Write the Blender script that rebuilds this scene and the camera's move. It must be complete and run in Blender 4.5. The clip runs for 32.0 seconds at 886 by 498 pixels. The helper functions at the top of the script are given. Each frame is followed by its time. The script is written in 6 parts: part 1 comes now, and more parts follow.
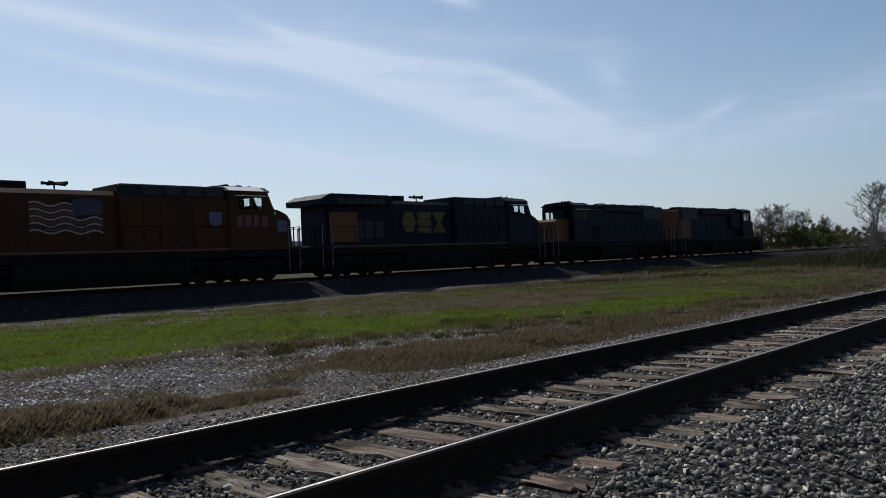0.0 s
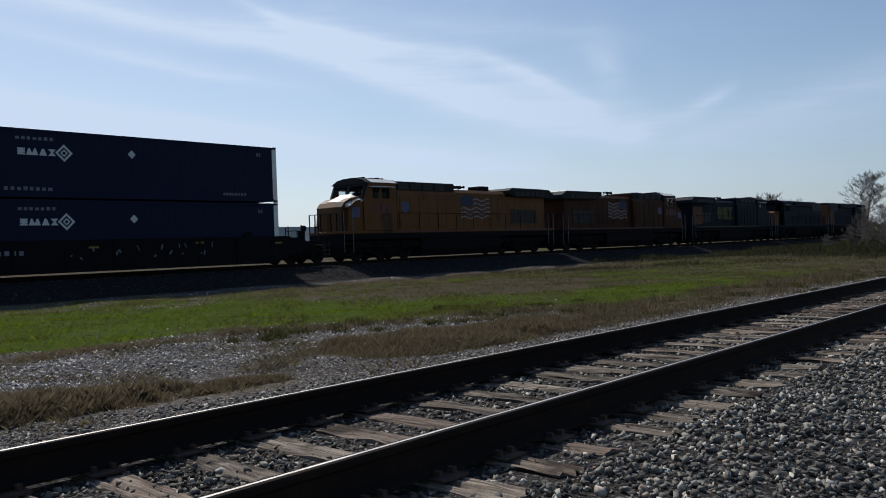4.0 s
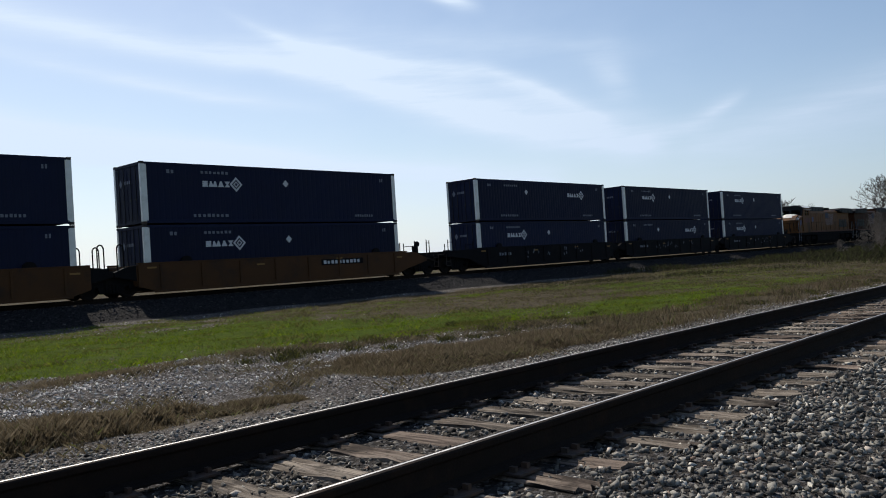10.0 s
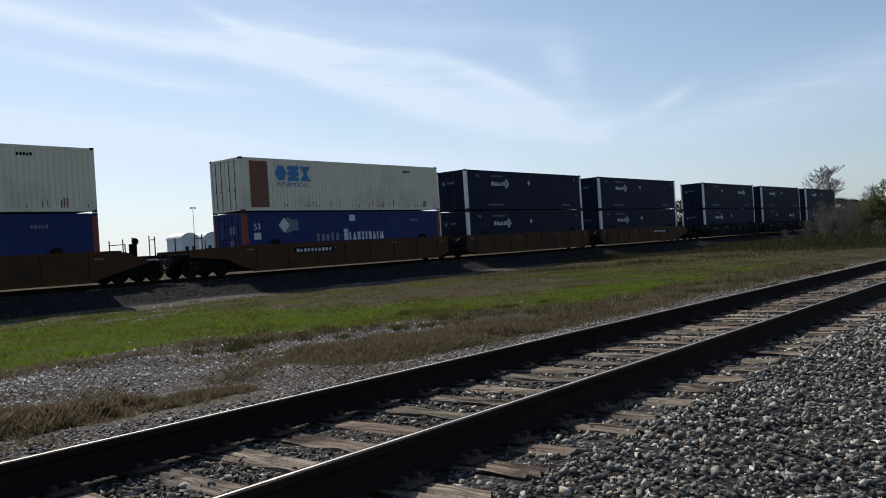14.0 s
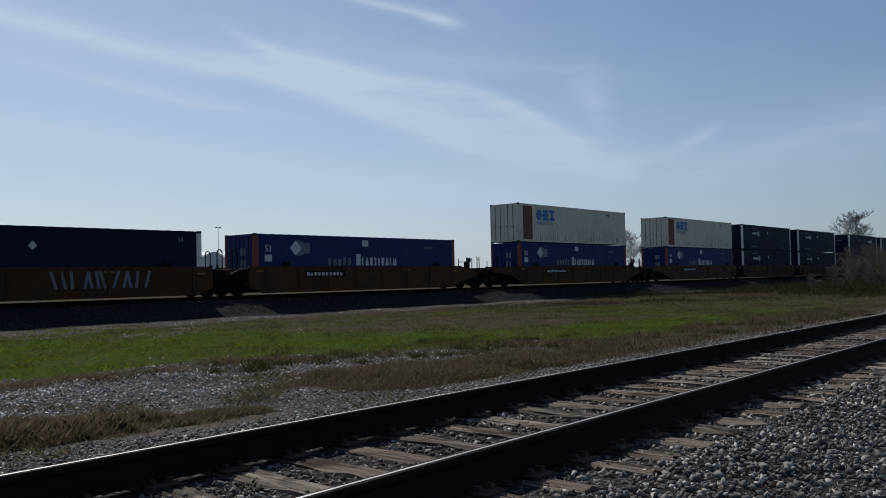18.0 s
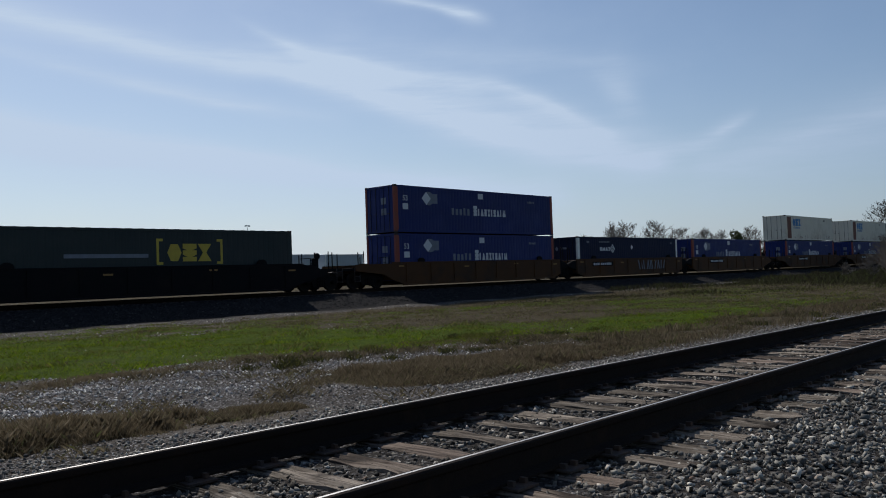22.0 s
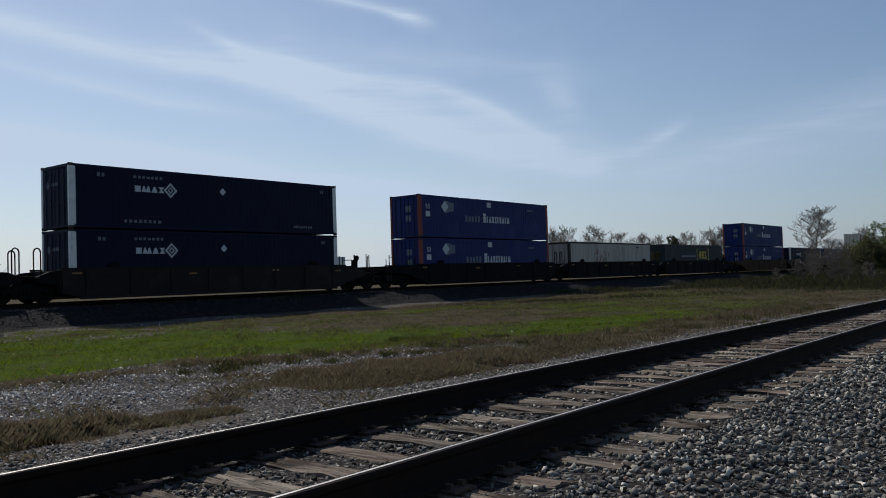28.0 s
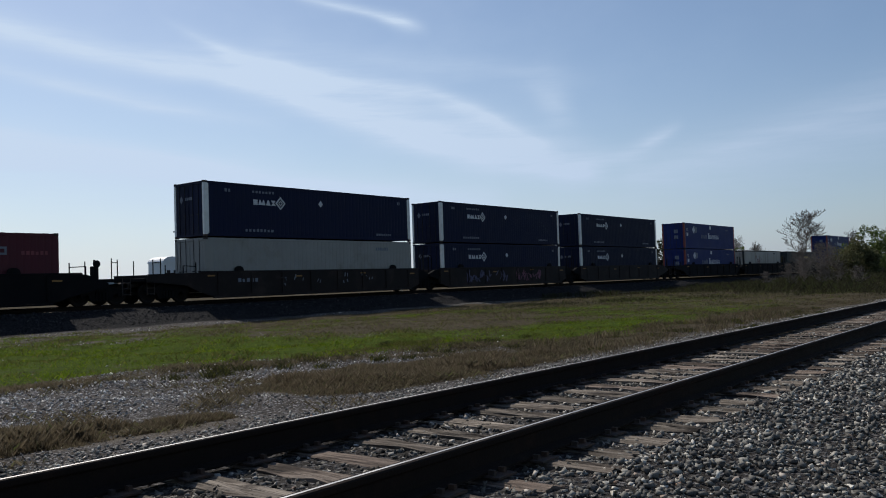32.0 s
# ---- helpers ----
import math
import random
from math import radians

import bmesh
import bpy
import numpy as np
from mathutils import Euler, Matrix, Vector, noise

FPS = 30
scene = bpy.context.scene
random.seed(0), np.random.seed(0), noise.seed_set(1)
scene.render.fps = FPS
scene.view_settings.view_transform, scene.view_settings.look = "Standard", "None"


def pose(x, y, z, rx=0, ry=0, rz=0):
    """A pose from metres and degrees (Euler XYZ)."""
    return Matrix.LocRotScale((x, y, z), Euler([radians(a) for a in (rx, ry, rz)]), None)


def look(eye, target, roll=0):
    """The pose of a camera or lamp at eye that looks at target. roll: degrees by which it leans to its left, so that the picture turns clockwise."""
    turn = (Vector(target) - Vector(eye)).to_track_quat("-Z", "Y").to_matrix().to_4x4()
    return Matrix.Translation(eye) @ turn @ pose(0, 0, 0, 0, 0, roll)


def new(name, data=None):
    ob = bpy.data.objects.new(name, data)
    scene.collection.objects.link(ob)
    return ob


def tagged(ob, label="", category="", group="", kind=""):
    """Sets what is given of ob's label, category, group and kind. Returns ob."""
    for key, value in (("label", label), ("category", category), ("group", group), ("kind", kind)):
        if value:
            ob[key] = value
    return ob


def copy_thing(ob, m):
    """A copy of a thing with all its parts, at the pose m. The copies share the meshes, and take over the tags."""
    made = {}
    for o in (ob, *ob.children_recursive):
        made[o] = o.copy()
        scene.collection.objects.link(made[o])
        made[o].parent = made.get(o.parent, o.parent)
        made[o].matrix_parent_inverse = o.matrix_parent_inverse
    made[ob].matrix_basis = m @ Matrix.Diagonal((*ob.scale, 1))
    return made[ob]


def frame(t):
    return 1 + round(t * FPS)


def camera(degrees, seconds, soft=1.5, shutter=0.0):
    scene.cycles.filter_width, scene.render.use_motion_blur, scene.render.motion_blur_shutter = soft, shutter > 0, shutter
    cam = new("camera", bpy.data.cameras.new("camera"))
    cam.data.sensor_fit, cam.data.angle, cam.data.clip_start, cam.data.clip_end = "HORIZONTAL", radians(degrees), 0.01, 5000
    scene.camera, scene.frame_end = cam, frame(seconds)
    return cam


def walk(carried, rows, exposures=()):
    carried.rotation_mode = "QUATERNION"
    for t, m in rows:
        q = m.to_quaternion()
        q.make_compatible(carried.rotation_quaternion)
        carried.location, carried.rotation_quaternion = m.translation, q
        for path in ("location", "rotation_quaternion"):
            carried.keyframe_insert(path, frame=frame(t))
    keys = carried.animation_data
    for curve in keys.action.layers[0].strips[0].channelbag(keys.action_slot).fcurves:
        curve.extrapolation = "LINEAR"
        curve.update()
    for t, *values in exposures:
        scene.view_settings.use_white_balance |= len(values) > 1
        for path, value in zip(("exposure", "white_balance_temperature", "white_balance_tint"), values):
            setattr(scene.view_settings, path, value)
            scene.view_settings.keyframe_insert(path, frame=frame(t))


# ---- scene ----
# ---- camera and its path ----
cam = camera(56.25, 32.0, soft=1.0)

# seconds, x, y, z, yaw, pitch, roll of a camera held by hand beside the track
PATH = [
    (0, 0.009, 0.028, 0.898, -47.84, 0.76, 2.50),
    (0.5, 0.007, 0.027, 0.896, -47.85, 0.80, 2.55),
    (1, 0.006, 0.026, 0.895, -48.22, 0.25, 1.85),
    (1.5, 0.004, 0.024, 0.894, -48.86, 0.27, 1.22),
    (2, 0.002, 0.022, 0.894, -48.90, 0.18, 1.35),
    (2.5, 0.000, 0.020, 0.894, -49.01, 0.15, 1.58),
    (3, -0.002, 0.018, 0.895, -48.62, 0.61, 2.01),
    (3.5, -0.003, 0.016, 0.896, -48.52, -0.23, 2.09),
    (5.5, 0.001, 0.009, 0.903, -47.60, 0.98, 2.13),
    (6, 0.001, 0.007, 0.903, -47.33, 1.32, 2.56),
    (6.5, 0.001, 0.005, 0.903, -46.93, 1.02, 2.48),
    (7, 0.000, 0.002, 0.903, -47.94, 0.95, 2.37),
    (7.5, -0.000, -0.000, 0.903, -48.75, 0.99, 2.70),
    (8, 0.000, -0.002, 0.903, -48.19, 0.63, 3.07),
    (8.5, 0.001, -0.001, 0.903, -47.58, 0.80, 3.06),
    (9, 0.002, -0.000, 0.903, -47.57, 0.71, 2.94),
    (9.5, 0.003, 0.001, 0.903, -47.75, 0.64, 3.23),
    (10, 0.004, 0.001, 0.903, -47.52, 0.95, 3.59),
    (10.5, 0.003, 0.001, 0.903, -47.81, 0.80, 3.62),
    (11, 0.002, -0.001, 0.903, -47.81, 0.82, 3.31),
    (11.5, 0.001, -0.004, 0.904, -47.77, 0.40, 4.11),
    (12, 0.001, -0.009, 0.905, -47.73, 0.63, 3.59),
    (12.5, 0.002, -0.013, 0.906, -49.40, 0.88, 3.18),
    (13, 0.005, -0.016, 0.906, -50.67, 0.39, 3.25),
    (13.5, 0.008, -0.016, 0.906, -51.46, -0.09, 3.41),
    (14, 0.011, -0.015, 0.905, -50.69, -0.01, 3.62),
    (14.5, 0.012, -0.013, 0.904, -49.98, -0.08, 3.51),
    (16.5, 0.007, -0.015, 0.901, -48.29, 0.29, 3.81),
    (17, 0.007, -0.016, 0.901, -48.12, 0.69, 3.51),
    (17.5, 0.007, -0.016, 0.901, -49.29, 1.80, 1.88),
    (18, 0.005, -0.016, 0.902, -49.21, 2.07, 1.21),
    (18.5, 0.002, -0.015, 0.902, -48.97, 2.09, 1.22),
    (19, -0.001, -0.014, 0.903, -48.39, 1.67, 1.46),
    (19.5, -0.003, -0.014, 0.903, -48.45, 1.68, 1.68),
    (20, -0.003, -0.013, 0.903, -48.59, 1.72, 1.62),
    (20.5, -0.002, -0.012, 0.903, -48.51, 1.58, 1.75),
    (21, -0.001, -0.010, 0.903, -48.33, 0.93, 2.14),
    (21.5, -0.001, -0.008, 0.903, -48.21, 1.10, 2.42),
    (22, -0.001, -0.005, 0.904, -47.27, 1.78, 1.99),
    (22.5, -0.002, -0.005, 0.905, -46.63, 2.29, 2.59),
    (23, -0.001, -0.006, 0.906, -48.43, 2.21, 2.34),
    (23.5, -0.000, -0.008, 0.907, -49.24, 2.33, 2.14),
    (24, 0.000, -0.010, 0.908, -49.83, 2.29, 1.97),
    (24.5, 0.001, -0.011, 0.908, -50.55, 2.07, 1.74),
    (25, 0.002, -0.013, 0.908, -51.04, 2.15, 1.70),
    (25.5, 0.002, -0.015, 0.908, -51.36, 2.32, 1.86),
    (27.5, -0.001, -0.024, 0.906, -51.26, 1.87, 1.84),
    (28, -0.002, -0.025, 0.906, -51.26, 1.86, 1.74),
    (28.5, -0.003, -0.026, 0.906, -51.24, 2.09, 1.73),
    (29, -0.004, -0.027, 0.906, -51.40, 1.99, 1.84),
    (29.5, -0.004, -0.029, 0.907, -51.78, 2.05, 1.93),
    (30, -0.005, -0.031, 0.907, -52.47, 2.45, 1.83),
    (30.5, -0.007, -0.034, 0.908, -52.22, 1.82, 2.11),
    (31, -0.009, -0.036, 0.909, -51.90, 1.82, 1.91),
    (31.5, -0.011, -0.037, 0.909, -51.64, 2.29, 1.89),
    (32, -0.012, -0.037, 0.910, -51.86, 2.14, 1.87),]
# seconds, stops
EXPOSURE = [(0.0, -0.35, 6250, 10), (1.0, -0.22, 6400, 10), (2.0, -0.2, 6400, 10), (3.0, -0.3, 6200, 10), (6.0, -0.08, 6300, 10), (8.0, -0.02, 6400, 10), (13.0, 0.0, 6500, 10), (17.0, -0.35, 6300, 10), (18.0, -0.56, 6100, 10), (19.0, -0.74, 6000, 10), (21.0, -0.45, 6150, 10), (22.0, -0.45, 6150, 10),
            (23.0, -0.72, 6000, 10), (24.0, -0.77, 6000, 10), (25.0, -0.84, 6050, 10), (28.0, -0.45, 6200, 10), (30.0, -0.36, 6200, 10), (32.0, -0.3, 6200, 10)]
walk(cam, [(t, pose(x, y, z, 90 + p, r, w)) for t, x, y, z, w, p, r in PATH], EXPOSURE)

# ---- world and sun ----
SUN_AZ, SUN_EL = 16.5, 47.5      # degrees from +y towards +x, and above the horizon


class Tree:
    """A small helper that links shader nodes."""

    def __init__(self, tree):
        self.t = tree

    def node(self, kind, **sets):
        n = self.t.nodes.new(kind)
        for key, value in sets.items():
            n.inputs[key.replace("_", " ")].default_value = value
        return n

    def feed(self, socket, value):
        if hasattr(value, "is_output"):
            self.t.links.new(value, socket)
        else:
            socket.default_value = value

    def math(self, op, a, b=0.0, c=0.0, clamp=False):
        n = self.t.nodes.new("ShaderNodeMath")
        n.operation, n.use_clamp = op, clamp
        for socket, value in zip(n.inputs, (a, b, c)):
            self.feed(socket, value)
        return n.outputs[0]

    def smooth(self, value, lo, hi):
        n = self.t.nodes.new("ShaderNodeMapRange")
        n.interpolation_type = "SMOOTHSTEP"
        self.feed(n.inputs[0], value)
        n.inputs[1].default_value, n.inputs[2].default_value = lo, hi
        return n.outputs[0]

    def mix(self, fac, a, b, blend="MIX"):
        n = self.t.nodes.new("ShaderNodeMix")
        n.data_type, n.blend_type = "RGBA", blend
        for socket, value in zip((n.inputs[0], n.inputs[6], n.inputs[7]), (fac, a, b)):
            self.feed(socket, value if hasattr(value, "is_output") or not isinstance(value, tuple) else (*value[:3], 1))
        return n.outputs[2]

    def noise(self, vector, scale, detail=3.0, rough=0.55):
        n = self.t.nodes.new("ShaderNodeTexNoise")
        if vector is not None:
            self.t.links.new(vector, n.inputs["Vector"])
        n.inputs["Scale"].default_value, n.inputs["Detail"].default_value, n.inputs["Roughness"].default_value = scale, detail, rough
        return n.outputs[0]

    def stretch(self, vector, scale, turn=(0, 0, 0)):
        n = self.t.nodes.new("ShaderNodeMapping")
        self.t.links.new(vector, n.inputs["Vector"])
        n.inputs["Scale"].default_value, n.inputs["Rotation"].default_value = scale, turn
        return n.outputs[0]

    def xyz(self, x, y, z):
        n = self.t.nodes.new("ShaderNodeCombineXYZ")
        for socket, value in zip(n.inputs, (x, y, z)):
            self.feed(socket, value)
        return n.outputs[0]


def make_world():
    """Clear spring sky with long streaks of cirrus and a pale haze towards the horizon."""
    w = bpy.data.worlds.new("sky")
    scene.world = w
    w.use_nodes = True
    n = w.node_tree
    n.nodes.clear()
    k = Tree(n)
    sky = n.nodes.new("ShaderNodeTexSky")
    sky.sky_type, sky.sun_disc = "NISHITA", False
    sky.sun_elevation, sky.sun_rotation = radians(SUN_EL), radians(SUN_AZ)
    sky.air_density, sky.dust_density, sky.ozone_density = 1.0, 0.8, 1.8
    co = n.nodes.new("ShaderNodeTexCoord").outputs["Generated"]
    sep = n.nodes.new("ShaderNodeSeparateXYZ")
    n.links.new(co, sep.inputs[0])
    x, y, z = sep.outputs
    az = k.math("MULTIPLY", k.math("ARCTAN2", x, y), 57.2958)
    el = k.math("MULTIPLY", k.math("ARCSINE", z), 57.2958)
    wob = k.math("MULTIPLY_ADD", k.noise(k.xyz(k.math("MULTIPLY", az, 0.05), k.math("MULTIPLY", el, 0.1), 0.0), 1.0, 4), 3.0, -1.5)
    fibre = k.noise(k.stretch(k.xyz(k.math("MULTIPLY", az, 0.08), k.math("MULTIPLY", el, 0.5), 3.0), (1, 1, 1), (0, 0, 0.16)), 1.0, 5, 0.6)
    soft = k.noise(k.xyz(k.math("MULTIPLY", az, 0.10), k.math("MULTIPLY", el, 0.16), 7.0), 1.0, 4, 0.6)
    fine = k.noise(k.stretch(k.xyz(k.math("MULTIPLY", az, 0.16), k.math("MULTIPLY", el, 1.5), 9.0), (1, 1, 1), (0, 0, 0.24)), 1.0, 5, 0.65)
    total = None
    # each streak runs from knot to knot: azimuth, elevation, half width below it and above it, strength
    for knots in CLOUDS:
        for (a0, e0, lo0, hi0, p0), (a1, e1, lo1, hi1, p1) in zip(knots, knots[1:]):
            slope = (e1 - e0) / (a1 - a0)
            u = k.smooth(az, a0, a1)
            off = k.math("SUBTRACT", k.math("ADD", el, k.math("MULTIPLY", wob, 0.32)), k.math("MULTIPLY_ADD", az, slope, e0 - slope * a0))
            below = k.math("DIVIDE", k.math("MINIMUM", off, 0.0), k.math("MULTIPLY_ADD", u, lo1 - lo0, lo0))
            above = k.math("DIVIDE", k.math("MAXIMUM", off, 0.0), k.math("MULTIPLY_ADD", u, hi1 - hi0, hi0))
            band = k.math("EXPONENT", k.math("MULTIPLY", k.math("POWER", k.math("SUBTRACT", above, below), 1.5), -1.0))
            ends = k.math("MULTIPLY", k.smooth(az, a0 - 1.5, a0 + 1.5), k.math("SUBTRACT", 1.0, k.smooth(az, a1 - 1.5, a1 + 1.5)))
            one = k.math("MULTIPLY", k.math("MULTIPLY", band, ends), k.math("MULTIPLY_ADD", u, p1 - p0, p0))
            total = one if total is None else k.math("ADD", total, one)
    broken = k.math("ADD", k.math("MULTIPLY_ADD", fibre, 1.7, 0.0), k.math("MULTIPLY_ADD", fine, 1.5, -0.55))
    streaks = k.math("MULTIPLY", total, broken, clamp=True)
    # thin veil everywhere, denser near the horizon
    sunward = k.smooth(k.math("COSINE", k.math("MULTIPLY_ADD", az, 0.0174533, -radians(SUN_AZ))), -0.5, 1.0)
    veil = k.math("MULTIPLY", k.smooth(soft, 0.35, 0.8), 0.14)
    low = k.math("MULTIPLY", k.math("EXPONENT", k.math("MULTIPLY", k.math("ABSOLUTE", el), -0.13)), 0.68)
    haze = k.math("MULTIPLY", k.math("ADD", veil, low), k.math("MULTIPLY_ADD", sunward, 0.9, 0.1))
    bg = n.nodes.new("ShaderNodeBackground")
    glow = k.smooth(k.math("COSINE", k.math("MULTIPLY_ADD", az, 0.0174533, -radians(SUN_AZ))), 0.25, 0.95)
    col = k.mix(haze, sky.outputs[0], k.mix(glow, HAZE_COLOUR, CLOUD_COLOUR))
    col = k.mix(streaks, col, k.mix(glow, VEIL_COLOUR, CLOUD_COLOUR))
    n.links.new(col, bg.inputs[0])
    bg.inputs[1].default_value = SKY_STRENGTH
    out = n.nodes.new("ShaderNodeOutputWorld")
    n.links.new(bg.outputs[0], out.inputs[0])


SKY_STRENGTH = 0.11
CLOUD_COLOUR = (6.55, 7.7, 9.2)
VEIL_COLOUR, HAZE_COLOUR = (4.5, 5.6, 7.2), (2.6, 3.8, 5.8)
CLOUDS = [
    ((12, 17.0, 1.0, 1.0, 0.6), (20.2, 16.3, 0.7, 0.9, 0.9), (30.5, 14.8, 0.65, 0.8, 1.0), (35.8, 14.3, 0.7, 1.1, 1.1), (41.3, 12.9, 0.8, 1.9, 1.2), (47.0, 10.9, 1.0, 2.0, 1.2), (54.8, 8.5, 1.1, 1.8, 1.1), (63, 6.6, 1.2, 1.6, 0.7)),
    ((34, 17.2, 0.4, 0.3, 0.2), (38.7, 15.2, 0.8, 0.45, 0.75), (45.2, 13.9, 0.8, 0.6, 0.75), (51.0, 13.0, 0.8, 0.5, 0.6), (54.9, 11.4, 1.0, 0.45, 0.7), (60, 8.5, 1.2, 0.7, 0.5)),
    ((18, 14.6, 0.4, 0.6, 0.3), (24.0, 13.4, 0.4, 0.6, 0.5), (31.5, 12.0, 0.35, 0.6, 0.7), (41, 10.8, 0.4, 0.6, 0.15)),
    ((12, 11.2, 2.0, 0.9, 1.3), (23.9, 9.3, 2.0, 0.8, 1.4), (32, 8.4, 1.9, 0.7, 1.3), (44.9, 6.4, 1.5, 0.7, 1.1), (56, 5.2, 1.3, 0.9, 0.6)),
    ((42, 19.2, 0.3, 0.4, 0.5), (46.9, 18.3, 0.25, 0.35, 0.8), (50.4, 17.3, 0.45, 0.4, 1.1)),
    ((57.5, 13.6, 1.0, 0.9, 0.1), (60.6, 11.4, 1.9, 1.8, 0.5)),
    ((60, 7.2, 0.9, 0.9, 0.6), (64.8, 8.1, 0.6, 0.6, 0.6), (67.4, 9.3, 0.5, 0.45, 1.2)),
    ((64, 6.4, 2.0, 1.2, 0.5), (75.1, 8.8, 3.0, 1.3, 0.55), (86, 11.0, 4.0, 1.5, 0.55)),
    ((40, 16.4, 0.8, 0.7, 0.1), (52, 14.6, 0.9, 0.7, 0.3), (62, 13.2, 0.8, 0.7, 0.15)),
]
make_world()

sun = new("sun", bpy.data.lights.new("sun", "SUN"))
sun.data.energy, sun.data.angle, sun.data.color = 5.0, radians(0.5), (1.0, 0.93, 0.82)
_d = Vector((math.sin(radians(SUN_AZ)) * math.cos(radians(SUN_EL)), math.cos(radians(SUN_AZ)) * math.cos(radians(SUN_EL)), math.sin(radians(SUN_EL))))
sun.matrix_world = look(_d * 60, (0, 0, 0))


# ---- materials ----
def surface(name, colour, rough=0.6, metal=0.0, spread=0.25, grain=3.0, fine=40.0, bump=0.2, dirt=None, dirt_amount=0.0, random_tone=0.0, stretch=(1, 1, 1), spec=0.5):
    """Base colour with two scales of variation, some dirt with its own shape, fine relief."""
    m = bpy.data.materials.new(name)
    m.use_nodes = True
    n = m.node_tree
    k = Tree(n)
    bsdf = n.nodes["Principled BSDF"]
    co = k.stretch(n.nodes.new("ShaderNodeTexCoord").outputs["Object"], stretch)
    big, small = k.noise(co, grain, 4), k.noise(co, fine, 3)
    shade = k.math("ADD", k.math("MULTIPLY_ADD", big, spread * 1.6, 1 - spread * 0.8), k.math("MULTIPLY_ADD", small, spread * 0.8, -spread * 0.4))
    if random_tone:
        info = n.nodes.new("ShaderNodeObjectInfo")
        shade = k.math("MULTIPLY", shade, k.math("MULTIPLY_ADD", info.outputs["Random"], 2 * random_tone, 1 - random_tone))
    col = k.mix(1.0, (*colour, 1), k.xyz(shade, shade, shade), "MULTIPLY")
    if dirt:
        mask = k.math("MULTIPLY", k.smooth(k.noise(co, grain * 0.7, 6, 0.65), 0.48, 0.72), dirt_amount)
        col = k.mix(mask, col, (*dirt, 1))
    n.links.new(col, bsdf.inputs["Base Color"])
    k.feed(bsdf.inputs["Roughness"], k.math("MULTIPLY_ADD", big, 0.25, rough - 0.12, clamp=True))
    bsdf.inputs["Metallic"].default_value = metal
    bsdf.inputs["Specular IOR Level"].default_value = spec
    if bump:
        b = n.nodes.new("ShaderNodeBump")
        b.inputs["Strength"].default_value, b.inputs["Distance"].default_value = bump, 0.02
        n.links.new(small, b.inputs["Height"])
        n.links.new(b.outputs[0], bsdf.inputs["Normal"])
    return m


def islands(name, ramp, rough=0.85, spec=0.15, through_light=0.0):
    """Loose pieces joined in one mesh: each piece takes its own tone from the ramp."""
    m = bpy.data.materials.new(name)
    m.use_nodes = True
    n = m.node_tree
    k = Tree(n)
    bsdf = n.nodes["Principled BSDF"]
    geo, info = n.nodes.new("ShaderNodeNewGeometry"), n.nodes.new("ShaderNodeObjectInfo")
    r = n.nodes.new("ShaderNodeValToRGB")
    r.color_ramp.interpolation = "LINEAR"
    while len(r.color_ramp.elements) < len(ramp):
        r.color_ramp.elements.new(0.5)
    for e, (at, c) in zip(r.color_ramp.elements, ramp):
        e.position, e.color = at, (*c, 1)
    n.links.new(k.math("FRACT", k.math("ADD", geo.outputs["Random Per Island"], info.outputs["Random"])), r.inputs[0])
    co = n.nodes.new("ShaderNodeTexCoord").outputs["Object"]
    s = k.math("MULTIPLY_ADD", k.noise(co, 55, 3), 0.7, 0.65)
    col = k.mix(1.0, r.outputs[0], k.xyz(s, s, s), "MULTIPLY")
    n.links.new(col, bsdf.inputs["Base Color"])
    bsdf.inputs["Roughness"].default_value, bsdf.inputs["Specular IOR Level"].default_value = rough, spec
    if through_light:
        tr = n.nodes.new("ShaderNodeBsdfTranslucent")
        n.links.new(col, tr.inputs[0])
        mx = n.nodes.new("ShaderNodeMixShader")
        mx.inputs[0].default_value = through_light
        n.links.new(bsdf.outputs[0], mx.inputs[1])
        n.links.new(tr.outputs[0], mx.inputs[2])
        n.links.new(mx.outputs[0], n.nodes["Material Output"].inputs[0])
    return m


WHEEL_STEEL = surface("grimy_wheel_steel", (0.014, 0.012, 0.011), 0.85, 0.0, 0.5, 4, 50, 0.2, (0.03, 0.017, 0.011), 0.5, spec=0.1)
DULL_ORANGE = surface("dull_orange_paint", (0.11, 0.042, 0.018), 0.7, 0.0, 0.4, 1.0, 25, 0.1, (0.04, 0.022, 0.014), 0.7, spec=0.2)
STEEL_DARK = surface("rusty_dark_steel", (0.035, 0.028, 0.024), 0.75, 0.2, 0.5, 4, 50, 0.3, (0.10, 0.045, 0.02), 0.6)
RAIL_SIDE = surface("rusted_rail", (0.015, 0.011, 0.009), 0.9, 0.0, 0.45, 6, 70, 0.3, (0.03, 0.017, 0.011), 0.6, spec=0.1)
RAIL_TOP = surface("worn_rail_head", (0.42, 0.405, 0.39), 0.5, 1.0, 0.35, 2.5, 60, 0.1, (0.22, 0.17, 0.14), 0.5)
BLACK = surface("black_underframe", (0.009, 0.009, 0.010), 0.8, 0.0, 0.5, 2, 30, 0.2, (0.02, 0.015, 0.012), 0.4, spec=0.05)
WELL_BLACK = surface("black_car_paint", (0.007, 0.007, 0.0085), 0.7, 0.0, 0.4, 1.2, 25, 0.15, (0.018, 0.014, 0.012), 0.5, spec=0.06)
WELL_BROWN = surface("dark_brown_car_paint", (0.013, 0.009, 0.008), 0.7, 0.0, 0.4, 1.2, 25, 0.15, (0.045, 0.032, 0.026), 0.5, spec=0.2)
